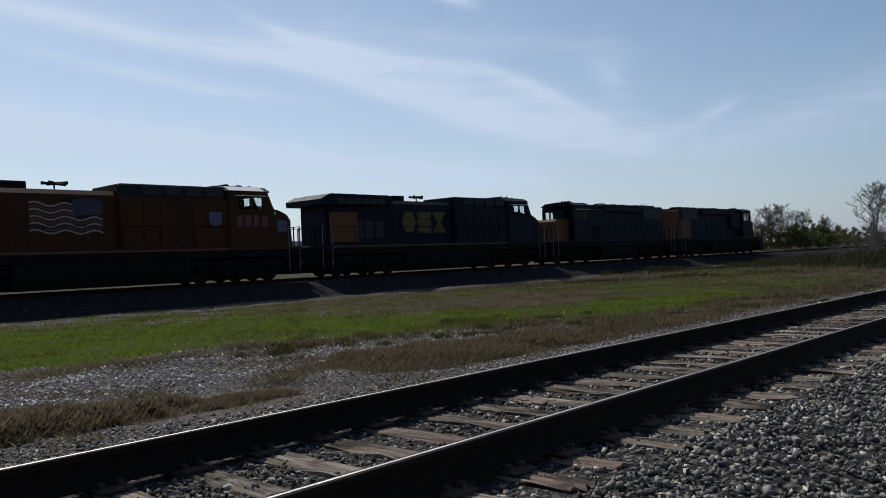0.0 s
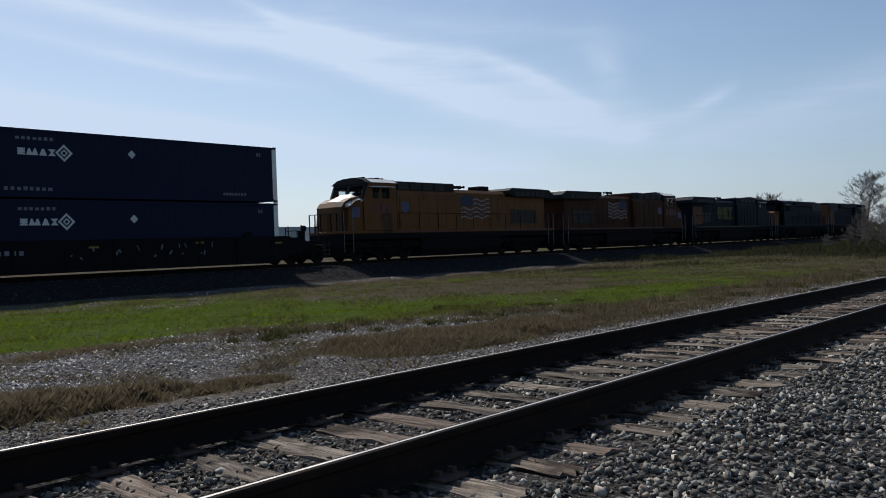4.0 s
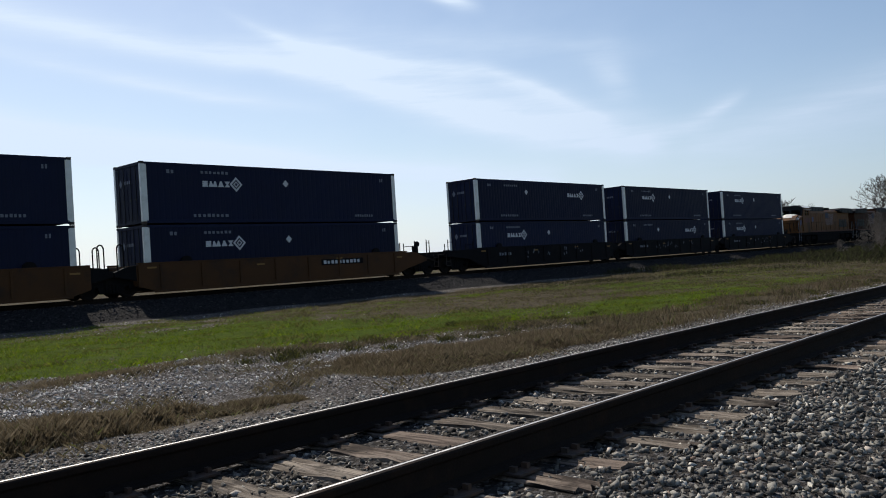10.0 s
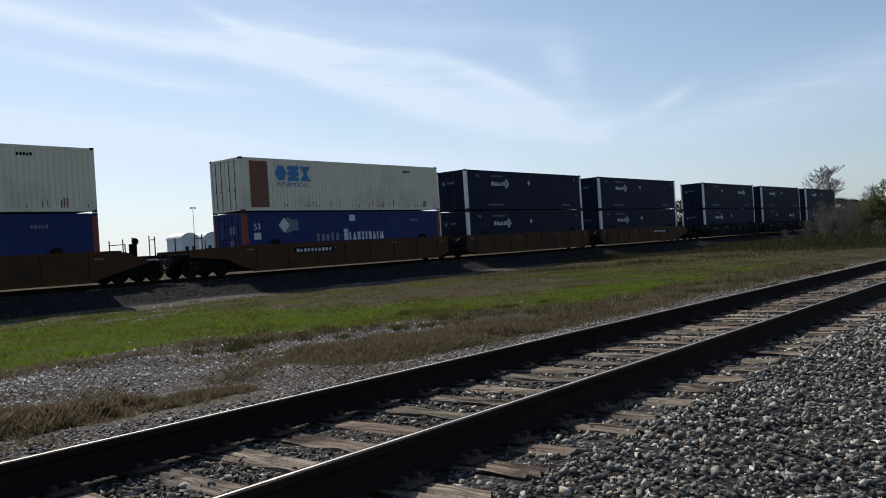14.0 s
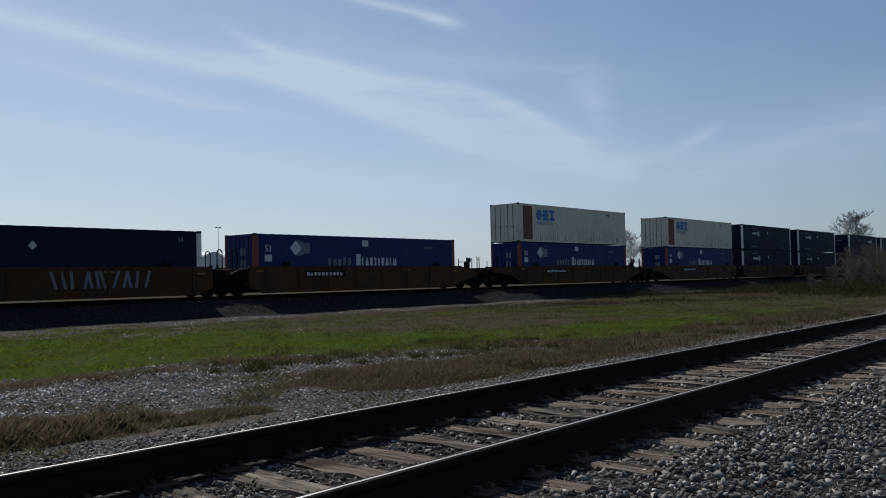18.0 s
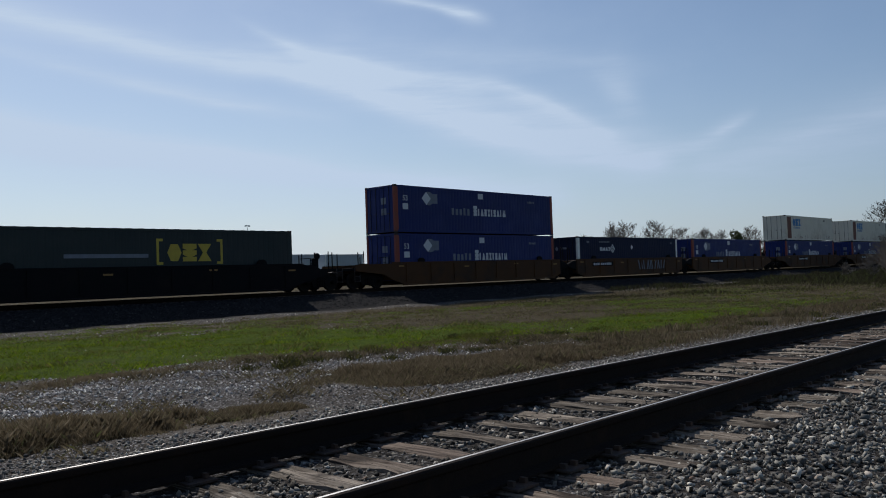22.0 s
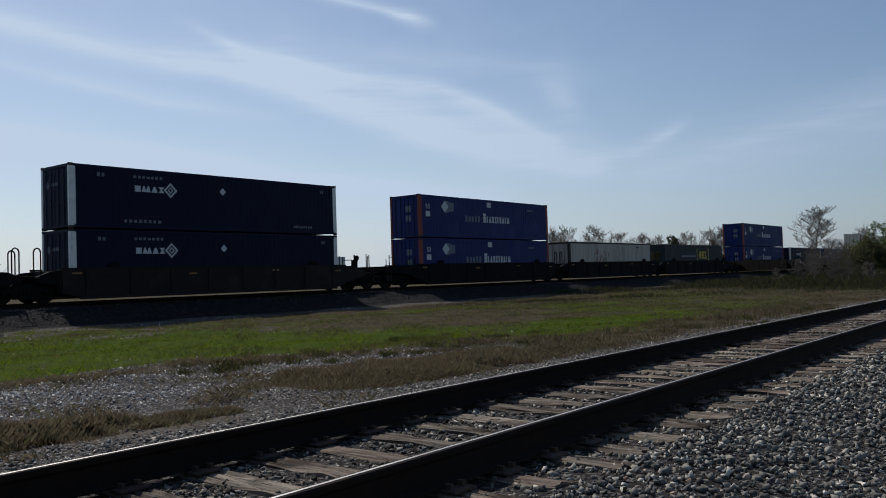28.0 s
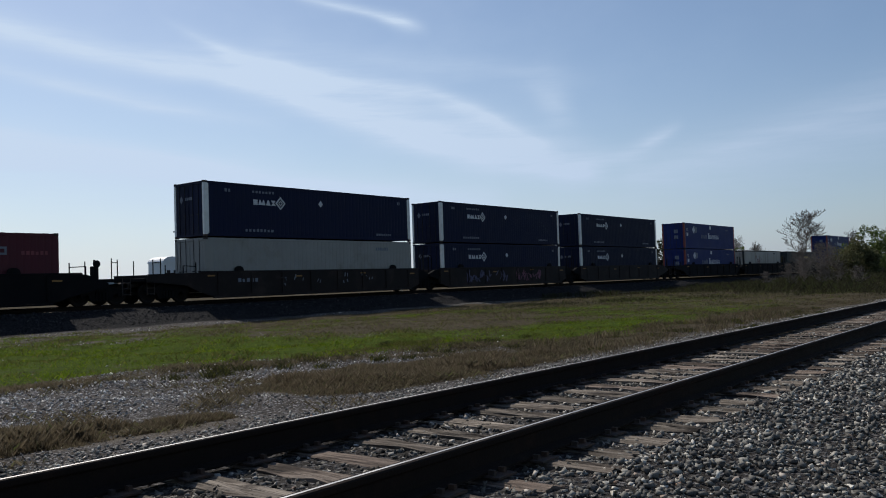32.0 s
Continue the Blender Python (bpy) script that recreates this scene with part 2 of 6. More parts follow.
# weathered yellow, its base also darkened for the train's sunless side
WELL_YELLOW = surface("weathered_shaded_yellow_car_paint", (0.064, 0.027, 0.0085), 0.7, 0.0, 0.5, 0.8, 25, 0.15, (0.026, 0.016, 0.011), 0.9, 0.1, spec=0.2)
NAVY = surface("navy_container_paint", (0.0055, 0.009, 0.031), 0.6, 0.0, 0.35, 0.7, 20, 0.1, (0.010, 0.014, 0.036), 0.4, 0.2, spec=0.14)
COBALT = surface("cobalt_container_paint", (0.007, 0.016, 0.10), 0.58, 0.0, 0.3, 0.7, 20, 0.1, (0.03, 0.045, 0.17), 0.4, 0.08, spec=0.25)
BONE = surface("off_white_container_paint", (0.66, 0.60, 0.48), 0.6, 0.0, 0.15, 0.8, 20, 0.1, (0.38, 0.30, 0.20), 0.5)
PALE_GREY = surface("dull_pale_grey_paint", (0.26, 0.25, 0.225), 0.65, 0.0, 0.25, 0.8, 20, 0.1, (0.15, 0.13, 0.105), 0.6)
DULL_BONE = surface("dirty_off_white_paint", (0.44, 0.405, 0.345), 0.65, 0.0, 0.3, 0.8, 20, 0.1, (0.24, 0.20, 0.15), 0.7, stretch=(2.5, 1, 0.35))
FOREST = surface("dark_green_container_paint", (0.004, 0.012, 0.013), 0.65, 0.0, 0.3, 0.7, 20, 0.1, (0.02, 0.027, 0.027), 0.4)
CRIMSON = surface("dull_red_container_paint", (0.072, 0.012, 0.020), 0.6, 0.0, 0.25, 0.7, 20, 0.1, (0.06, 0.02, 0.022), 0.4, spec=0.25)
ALU = surface("grey_aluminium_post", (0.62, 0.62, 0.60), 0.45, 0.3, 0.2, 2, 30, 0.1, (0.3, 0.28, 0.25), 0.4)
RUST_RED = surface("orange_red_post", (0.19, 0.032, 0.015), 0.6, 0.0, 0.3, 2, 30, 0.1, (0.11, 0.03, 0.02), 0.5)
RUST_BROWN = surface("bare_rusty_panel", (0.17, 0.070, 0.045), 0.85, 0.0, 0.45, 1.5, 30, 0.3, (0.12, 0.06, 0.04), 0.6)
WHITE_MARK = surface("white_marking", (0.52, 0.53, 0.55), 0.6, 0.0, 0.2, 3, 30, 0.0)
FADED_MARK = surface("faded_white_marking", (0.14, 0.155, 0.19), 0.7, 0.0, 0.5, 3, 30, 0.0)
BLUE_MARK = surface("blue_marking", (0.03, 0.17, 0.38), 0.6, 0.0, 0.25, 3, 30, 0.0)
YELLOW_MARK = surface("yellow_marking", (0.40, 0.30, 0.03), 0.6, 0.0, 0.3, 3, 30, 0.0)
RED_MARK = surface("faded_red_marking", (0.17, 0.035, 0.045), 0.7, 0.0, 0.4, 3, 30, 0.0)
PINK_MARK = surface("faded_pink_spray_paint", (0.15, 0.055, 0.09), 0.7, 0.0, 0.5, 3, 30, 0.0)
LILAC_MARK = surface("faded_lilac_spray_paint", (0.075, 0.07, 0.13), 0.7, 0.0, 0.5, 3, 30, 0.0)
# both loco yellows hold real grime plus the shade of the near side
ARMOUR = surface("grimy_shaded_yellow_paint", (0.050, 0.018, 0.0065), 0.65, 0.0, 0.55, 0.7, 22, 0.1, (0.012, 0.007, 0.006), 0.95, spec=0.12)
ARMOUR_CLEAN = surface("cleaner_shaded_yellow_paint", (0.125, 0.050, 0.0115), 0.6, 0.0, 0.5, 0.7, 22, 0.1, (0.035, 0.017, 0.010), 0.9, spec=0.2)
LOCO_GREY = surface("loco_grey_paint", (0.016, 0.017, 0.019), 0.6, 0.0, 0.3, 1.0, 25, 0.1, (0.018, 0.014, 0.012), 0.6, spec=0.1)
LOCO_NAVY = surface("loco_navy_paint", (0.0055, 0.007, 0.016), 0.65, 0.0, 0.3, 1.0, 25, 0.1, (0.012, 0.010, 0.010), 0.5, spec=0.12)
LOCO_GOLD = surface("loco_gold_paint", (0.085, 0.072, 0.014), 0.7, 0.0, 0.4, 1.0, 25, 0.1, (0.03, 0.026, 0.012), 0.8, spec=0.25)
FLAG_BLUE = surface("faded_flag_blue", (0.020, 0.024, 0.050), 0.7, 0.0, 0.4, 3, 30, 0.0)
FLAG_PALE = surface("faded_flag_white", (0.23, 0.195, 0.195), 0.7, 0.0, 0.4, 3, 30, 0.0)
FLAG_RED = surface("faded_flag_red", (0.10, 0.03, 0.024), 0.7, 0.0, 0.3, 3, 30, 0.0)
REFLECTOR = surface("dull_yellow_reflector", (0.22, 0.11, 0.018), 0.6, 0.0, 0.3, 3, 30, 0.0)
ROOF_LIGHT = surface("pale_cab_roof", (0.62, 0.62, 0.60), 0.5, 0.2, 0.2, 2, 25, 0.1, (0.3, 0.27, 0.23), 0.4)
GRILLE = surface("dark_grille", (0.008, 0.008, 0.009), 0.7, 0.0, 0.4, 4, 60, 0.3)
BARK = surface("grey_brown_bark", (0.10, 0.08, 0.065), 0.9, 0, 0.4, 3, 30, 0.5)
WALL_PALE = surface("pale_metal_cladding", (0.60, 0.62, 0.64), 0.6, 0.1, 0.15, 0.5, 8, 0.1)
WALL_GREY = surface("grey_trailer_side", (0.32, 0.35, 0.38), 0.6, 0.1, 0.2, 0.5, 8, 0.1)


def make_glass():
    m = bpy.data.materials.new("cab_window_glass")
    m.use_nodes = True
    b = m.node_tree.nodes["Principled BSDF"]
    b.inputs["Base Color"].default_value = (0.75, 0.8, 0.82, 1)
    b.inputs["Roughness"].default_value = 0.03
    b.inputs["Transmission Weight"].default_value = 1.0
    b.inputs["IOR"].default_value = 1.1
    return m


GLASS = make_glass()


def make_ground_material():
    """Soil, dry grass thatch, green thatch and crushed stone, by the cover that the mesh carries."""
    m = bpy.data.materials.new("ground_cover")
    m.use_nodes = True
    n = m.node_tree
    k = Tree(n)
    bsdf = n.nodes["Principled BSDF"]
    co = n.nodes.new("ShaderNodeTexCoord").outputs["Object"]
    at = n.nodes.new("ShaderNodeAttribute")
    at.attribute_name = "cover"
    sep = n.nodes.new("ShaderNodeSeparateColor")
    n.links.new(at.outputs["Color"], sep.inputs[0])
    fine, mid, big = k.noise(co, 38, 5, 0.7), k.noise(co, 5, 5, 0.65), k.noise(co, 0.5, 4)
    v = n.nodes.new("ShaderNodeTexVoronoi")
    n.links.new(co, v.inputs["Vector"])
    v.inputs["Scale"].default_value = 26
    tone = n.nodes.new("ShaderNodeSeparateColor")
    n.links.new(v.outputs["Color"], tone.inputs[0])
    stone = k.mix(k.smooth(tone.outputs[0], 0.1, 0.95), (0.075, 0.07, 0.07, 1), (0.31, 0.295, 0.29, 1))
    stone = k.mix(k.smooth(v.outputs["Distance"], 0.25, 0.6), stone, (0.07, 0.062, 0.055, 1))
    green = k.mix(k.smooth(mid, 0.3, 0.7), (0.034, 0.052, 0.006, 1), (0.066, 0.094, 0.008, 1))
    dry = k.mix(k.smooth(mid, 0.3, 0.7), (0.045, 0.037, 0.024, 1), (0.090, 0.074, 0.048, 1))
    soil = k.mix(k.smooth(fine, 0.3, 0.7), (0.085, 0.072, 0.058, 1), (0.19, 0.165, 0.138, 1))
    edge = k.math("MULTIPLY_ADD", fine, 0.8, -0.4)
    edge = k.math("ADD", edge, k.math("MULTIPLY_ADD", mid, 0.7, -0.35))
    col = k.mix(k.smooth(k.math("ADD", sep.outputs[2], edge), 0.35, 0.65), soil, stone)
    col = k.mix(k.smooth(k.math("ADD", sep.outputs[1], edge), 0.35, 0.65), col, dry)
    col = k.mix(k.smooth(k.math("ADD", sep.outputs[0], edge), 0.35, 0.65), col, green)
    # near-black stone tone: shade of the train painted in where alpha is low
    bed_shade = k.mix(k.smooth(tone.outputs[0], 0.2, 0.95), (0.012, 0.012, 0.013, 1), (0.042, 0.040, 0.040, 1))
    col = k.mix(at.outputs["Alpha"], bed_shade, col)
    n.links.new(col, bsdf.inputs["Base Color"])
    bsdf.inputs["Roughness"].default_value, bsdf.inputs["Specular IOR Level"].default_value = 0.95, 0.03
    b = n.nodes.new("ShaderNodeBump")
    b.inputs["Strength"].default_value, b.inputs["Distance"].default_value = 0.9, 0.04
    n.links.new(k.math("ADD", fine, k.math("MULTIPLY", v.outputs["Distance"], -0.8)), b.inputs["Height"])
    n.links.new(b.outputs[0], bsdf.inputs["Normal"])
    return m


def make_tie_wood():
    """Old creosoted timber: long splits along the grain, silvered ridges, brown and black stains, each tie of its own tone."""
    m = bpy.data.materials.new("weathered_tie_wood")
    m.use_nodes = True
    n = m.node_tree
    k = Tree(n)
    bsdf = n.nodes["Principled BSDF"]
    info = n.nodes.new("ShaderNodeObjectInfo")
    pos = n.nodes.new("ShaderNodeTexCoord").outputs["Object"]
    add = n.nodes.new("ShaderNodeVectorMath")
    n.links.new(pos, add.inputs[0])
    r = k.math("MULTIPLY", info.outputs["Random"], 37.0)
    n.links.new(k.xyz(r, r, 0.0), add.inputs[1])
    co = add.outputs[0]
    grain = k.noise(k.stretch(co, (55, 1.6, 20)), 1.0, 4, 0.65)
    split = k.noise(k.stretch(co, (22, 0.9, 8)), 1.0, 3, 0.6)
    stain = k.noise(co, 2.2, 5, 0.65)
    grit = k.noise(co, 45, 3)
    col = k.mix(k.smooth(grain, 0.30, 0.72), (0.072, 0.057, 0.045), (0.31, 0.262, 0.212))
    red = k.mix(k.smooth(grain, 0.30, 0.72), (0.066, 0.048, 0.038), (0.25, 0.195, 0.155))
    col = k.mix(k.smooth(k.math("ADD", info.outputs["Random"], k.math("MULTIPLY", stain, 0.7)), 0.65, 1.15), col, red)
    col = k.mix(k.math("MULTIPLY", k.smooth(stain, 0.50, 0.66), 0.8), col, (0.036, 0.028, 0.023))
    col = k.mix(k.smooth(split, 0.62, 0.68), col, (0.012, 0.010, 0.009))
    col = k.mix(k.math("MULTIPLY", k.smooth(grit, 0.60, 0.70), 0.6), col, (0.05, 0.042, 0.036))
    tone = k.math("MULTIPLY_ADD", k.math("FRACT", k.math("MULTIPLY", info.outputs["Random"], 7.31)), 0.75, 0.52)
    col = k.mix(1.0, col, k.xyz(tone, tone, tone), "MULTIPLY")
    n.links.new(col, bsdf.inputs["Base Color"])
    bsdf.inputs["Roughness"].default_value, bsdf.inputs["Specular IOR Level"].default_value = 0.92, 0.15
    b = n.nodes.new("ShaderNodeBump")
    b.inputs["Strength"].default_value, b.inputs["Distance"].default_value = 1.0, 0.012
    n.links.new(k.math("SUBTRACT", grain, k.math("MULTIPLY", k.smooth(split, 0.6, 0.68), 1.5)), b.inputs["Height"])
    n.links.new(b.outputs[0], bsdf.inputs["Normal"])
    return m


TIE_WOOD = make_tie_wood()
GROUND = make_ground_material()
BALLAST = islands("crushed_stone", [(0.0, (0.050, 0.047, 0.044)), (0.3, (0.105, 0.100, 0.092)), (0.6, (0.168, 0.160, 0.143)), (0.84, (0.28, 0.265, 0.232)), (0.95, (0.54, 0.51, 0.45)), (1.0, (0.22, 0.145, 0.105))])
CRIB_BALLAST = islands("dark_crib_stone", [(0.0, (0.022, 0.020, 0.017)), (0.5, (0.075, 0.068, 0.058)), (0.85, (0.19, 0.175, 0.15)), (1.0, (0.44, 0.40, 0.35))])
# far ballast, coloured dark to stand for the shade of the train
SHADED_BALLAST = islands("shade_darkened_ballast", [(0.0, (0.014, 0.014, 0.016)), (0.6, (0.032, 0.031, 0.033)), (0.92, (0.06, 0.058, 0.058)), (1.0, (0.11, 0.105, 0.10))], 0.9, 0.05)
PALE_GRAVEL = islands("pale_gravel", [(0.0, (0.09, 0.085, 0.088)), (0.4, (0.24, 0.23, 0.225)), (0.75, (0.47, 0.45, 0.43)), (1.0, (0.74, 0.71, 0.66))])
GREEN_BLADES = islands("green_grass", [(0.0, (0.058, 0.094, 0.007)), (0.5, (0.112, 0.164, 0.010)), (0.85, (0.168, 0.218, 0.016)), (1.0, (0.20, 0.18, 0.04))], 0.9, 0.03, 0.5)
OLIVE_BLADES = islands("olive_grass", [(0.0, (0.050, 0.061, 0.014)), (0.6, (0.096, 0.106, 0.024)), (1.0, (0.18, 0.152, 0.058))], 0.9, 0.03, 0.45)
DRY_BLADES = islands("dry_grass", [(0.0, (0.058, 0.048, 0.031)), (0.5, (0.108, 0.089, 0.057)), (0.85, (0.172, 0.143, 0.095)), (1.0, (0.094, 0.106, 0.034))], 0.95, 0.03, 0.5)
TUFT_BLADES = islands("long_dead_grass", [(0.0, (0.074, 0.058, 0.037)), (0.45, (0.104, 0.083, 0.053)), (0.8, (0.132, 0.107, 0.072)), (0.93, (0.172, 0.141, 0.10)), (1.0, (0.085, 0.095, 0.034))], 0.95, 0.03, 0.6)
WEED_LEAF = islands("weed_leaf", [(0.0, (0.03, 0.034, 0.015)), (0.7, (0.065, 0.065, 0.022)), (1.0, (0.16, 0.15, 0.03))], 0.8, 0.15, 0.3)
SPRING_LEAF = islands("spring_leaf", [(0.0, (0.03, 0.05, 0.012)), (0.6, (0.065, 0.095, 0.02)), (1.0, (0.13, 0.16, 0.03))], 0.7, 0.25, 0.4)
OLIVE_LEAF = islands("olive_leaf", [(0.0, (0.06, 0.065, 0.03)), (0.6, (0.11, 0.11, 0.05)), (1.0, (0.16, 0.15, 0.07))], 0.8, 0.2, 0.4)
DARK_LEAF = islands("dark_leaf", [(0.0, (0.02, 0.03, 0.012)), (1.0, (0.06, 0.07, 0.025))], 0.7, 0.25, 0.3)
BRUSH = islands("grey_brown_brush", [(0.0, (0.026, 0.025, 0.016)), (0.6, (0.050, 0.047, 0.028)), (1.0, (0.070, 0.082, 0.026))], 0.95, 0.03, 0.35)
TWIGS = islands("grey_twigs", [(0.0, (0.08, 0.07, 0.062)), (1.0, (0.15, 0.132, 0.118))], 0.9, 0.2)


# ---- mesh helpers ----
def mesh_object(name, me, material, parent=None, label=""):
    ob = new(name, me)
    if not me.materials:
        me.materials.append(material)
    if parent is not None:
        ob.parent = parent
    if label:
        ob["label"] = label
    return ob


def part(name, bm, material, parent=None, label=""):
    """Links a bmesh as one mesh object under a thing or a part."""
    me = bpy.data.meshes.new(name)
    bmesh.ops.recalc_face_normals(bm, faces=bm.faces)
    bm.to_mesh(me)
    bm.free()
    return mesh_object(name, me, material, parent, label)


def empty(name, label, category, group=""):
    return tagged(new(name), label, category, group)


def box(bm, x0, x1, y0, y1, z0, z1, bevel=0.0):
    """An upright block; bevel cuts its edges."""
    vs = [bm.verts.new(p) for p in ((x0, y0, z0), (x1, y0, z0), (x1, y1, z0), (x0, y1, z0), (x0, y0, z1), (x1, y0, z1), (x1, y1, z1), (x0, y1, z1))]
    fs = [bm.faces.new([vs[i] for i in q]) for q in ((3, 2, 1, 0), (4, 5, 6, 7), (0, 1, 5, 4), (1, 2, 6, 5), (2, 3, 7, 6), (3, 0, 4, 7))]
    if bevel:
        edges = list({e for f in fs for e in f.edges})
        bmesh.ops.bevel(bm, geom=edges, offset=bevel, segments=1, affect="EDGES")
    return bm


def prism(bm, outline, a, b, axis="y"):
    """A flat outline carried from a to b along an axis. Outline: (x, z) for y, (y, z) for x, (x, y) for z."""
    def at(p, s):
        return {"y": (p[0], s, p[1]), "x": (s, p[0], p[1]), "z": (p[0], p[1], s)}[axis]
    one, two = [bm.verts.new(at(p, a)) for p in outline], [bm.verts.new(at(p, b)) for p in outline]
    bm.faces.new(one)
    bm.faces.new(list(reversed(two)))
    for i in range(len(outline)):
        j = (i + 1) % len(outline)
        bm.faces.new((one[j], one[i], two[i], two[j]))
    return bm


def rod(bm, p, q, r, sides=8, r2=None):
    """A round bar from p to q."""
    p, q = Vector(p), Vector(q)
    m = Matrix.Translation(p) @ (q - p).to_track_quat("Z", "Y").to_matrix().to_4x4()
    h, r2 = (q - p).length, r if r2 is None else r2
    lo = [bm.verts.new(m @ Vector((r * math.cos(6.28319 * i / sides), r * math.sin(6.28319 * i / sides), 0))) for i in range(sides)]
    hi = [bm.verts.new(m @ Vector((r2 * math.cos(6.28319 * i / sides), r2 * math.sin(6.28319 * i / sides), h))) for i in range(sides)]
    bm.faces.new(list(reversed(lo)))
    bm.faces.new(hi)
    for i in range(sides):
        j = (i + 1) % sides
        bm.faces.new((lo[i], lo[j], hi[j], hi[i]))
    return bm


def fresh():
    return bmesh.new()


def joined(name, verts, faces, material, label="", kind="stuff", parent=None, sides=3):
    """Many small pieces as one mesh, from numpy arrays."""
    me = bpy.data.meshes.new(name)
    verts, faces = np.asarray(verts, np.float32), np.asarray(faces, np.int32)
    me.vertices.add(len(verts))
    me.vertices.foreach_set("co", verts.ravel())
    me.loops.add(faces.size)
    me.loops.foreach_set("vertex_index", faces.ravel())
    me.polygons.add(len(faces))
    me.polygons.foreach_set("loop_start", np.arange(0, faces.size, sides, dtype=np.int32))
    me.update(calc_edges=True)
    me.validate()
    ob = mesh_object(name, me, material, parent)
    return tagged(ob, label, "", "", kind)


rng = np.random.default_rng(11)

# ---- the lie of the land ----
NEAR_Y, FAR_Y = 3.50, 36.66       # centre lines of the two tracks, which run along x
NEAR_TOP, FAR_TOP = 0.0, 0.25     # rail tops
GAUGE = 1.51                      # between rail head centres
PROFILE_Y = [-4000, -6, -1.0, 0.6, 1.7, 2.1, 5.0, 5.4, 6.6, 8.0, 14, 24, 29.5, 32.0, 34.3, 34.7, 38.6, 39.0, 41.2, 46, 90, 5000]
PROFILE_Z = [-0.9, -0.75, -0.70, -0.42, -0.26, -0.225, -0.225, -0.27, -0.58, -0.62, -0.60, -0.66, -0.72, -0.62, 0.0, 0.035, 0.035, 0.0, -0.12, -0.02, 0.0, 0.0]


def bumps(x, y):
    """Smooth uneven ground, a few centimetres."""
    return 0.03 * np.sin(x * 0.9 + 1.3 * np.sin(y * 0.7)) + 0.03 * np.sin(y * 1.7 + np.sin(x * 0.53) * 2) + 0.02 * np.sin(x * 2.9 + y * 2.1)


def height(x, y):
    x, y = np.asarray(x, float), np.asarray(y, float)
    rough = np.clip((y - 6.6) / 1.5, 0, 1) * np.clip((32.5 - y) / 1.5, 0, 1) + np.clip((y - 41) / 4, 0, 1)
    return np.interp(y, PROFILE_Y, PROFILE_Z) + bumps(x, y) * rough


def wave(x, y, s, seed=0.0):
    """Cheap soft noise, about -1 to 1."""
    return (np.sin(x * s + 1.7 * np.sin(y * s * 0.8 + seed) + seed) + np.sin(y * s * 1.3 + 1.9 * np.sin(x * s * 0.7 - seed) + 2 * seed) + np.sin((x + y) * s * 2.1 + seed * 3) * 0.6) / 2.6


def blob(x, y, cx, cy, rx, ry, turn=0.0):
    c, s = math.cos(radians(turn)), math.sin(radians(turn))
    u, v = ((x - cx) * c + (y - cy) * s) / rx, (-(x - cx) * s + (y - cy) * c) / ry
    return np.clip(1.6 - 1.2 * np.sqrt(u * u + v * v), 0, 1)


def patch(x, y, cx, cy, rx, ry, turn=0.0):
    """Like blob, with a firmer edge."""
    return np.clip(4.5 * blob(x, y, cx, cy, rx, ry, turn) - 1.6, 0, 1)


# beds of long dead grass: centre, half lengths, turn
TUFTS = [(3.4, 8.7, 1.7, 0.85, 0), (11.0, 8.95, 3.6, 1.35, -3), (5.45, 8.1, 0.75, 0.27, 5)]


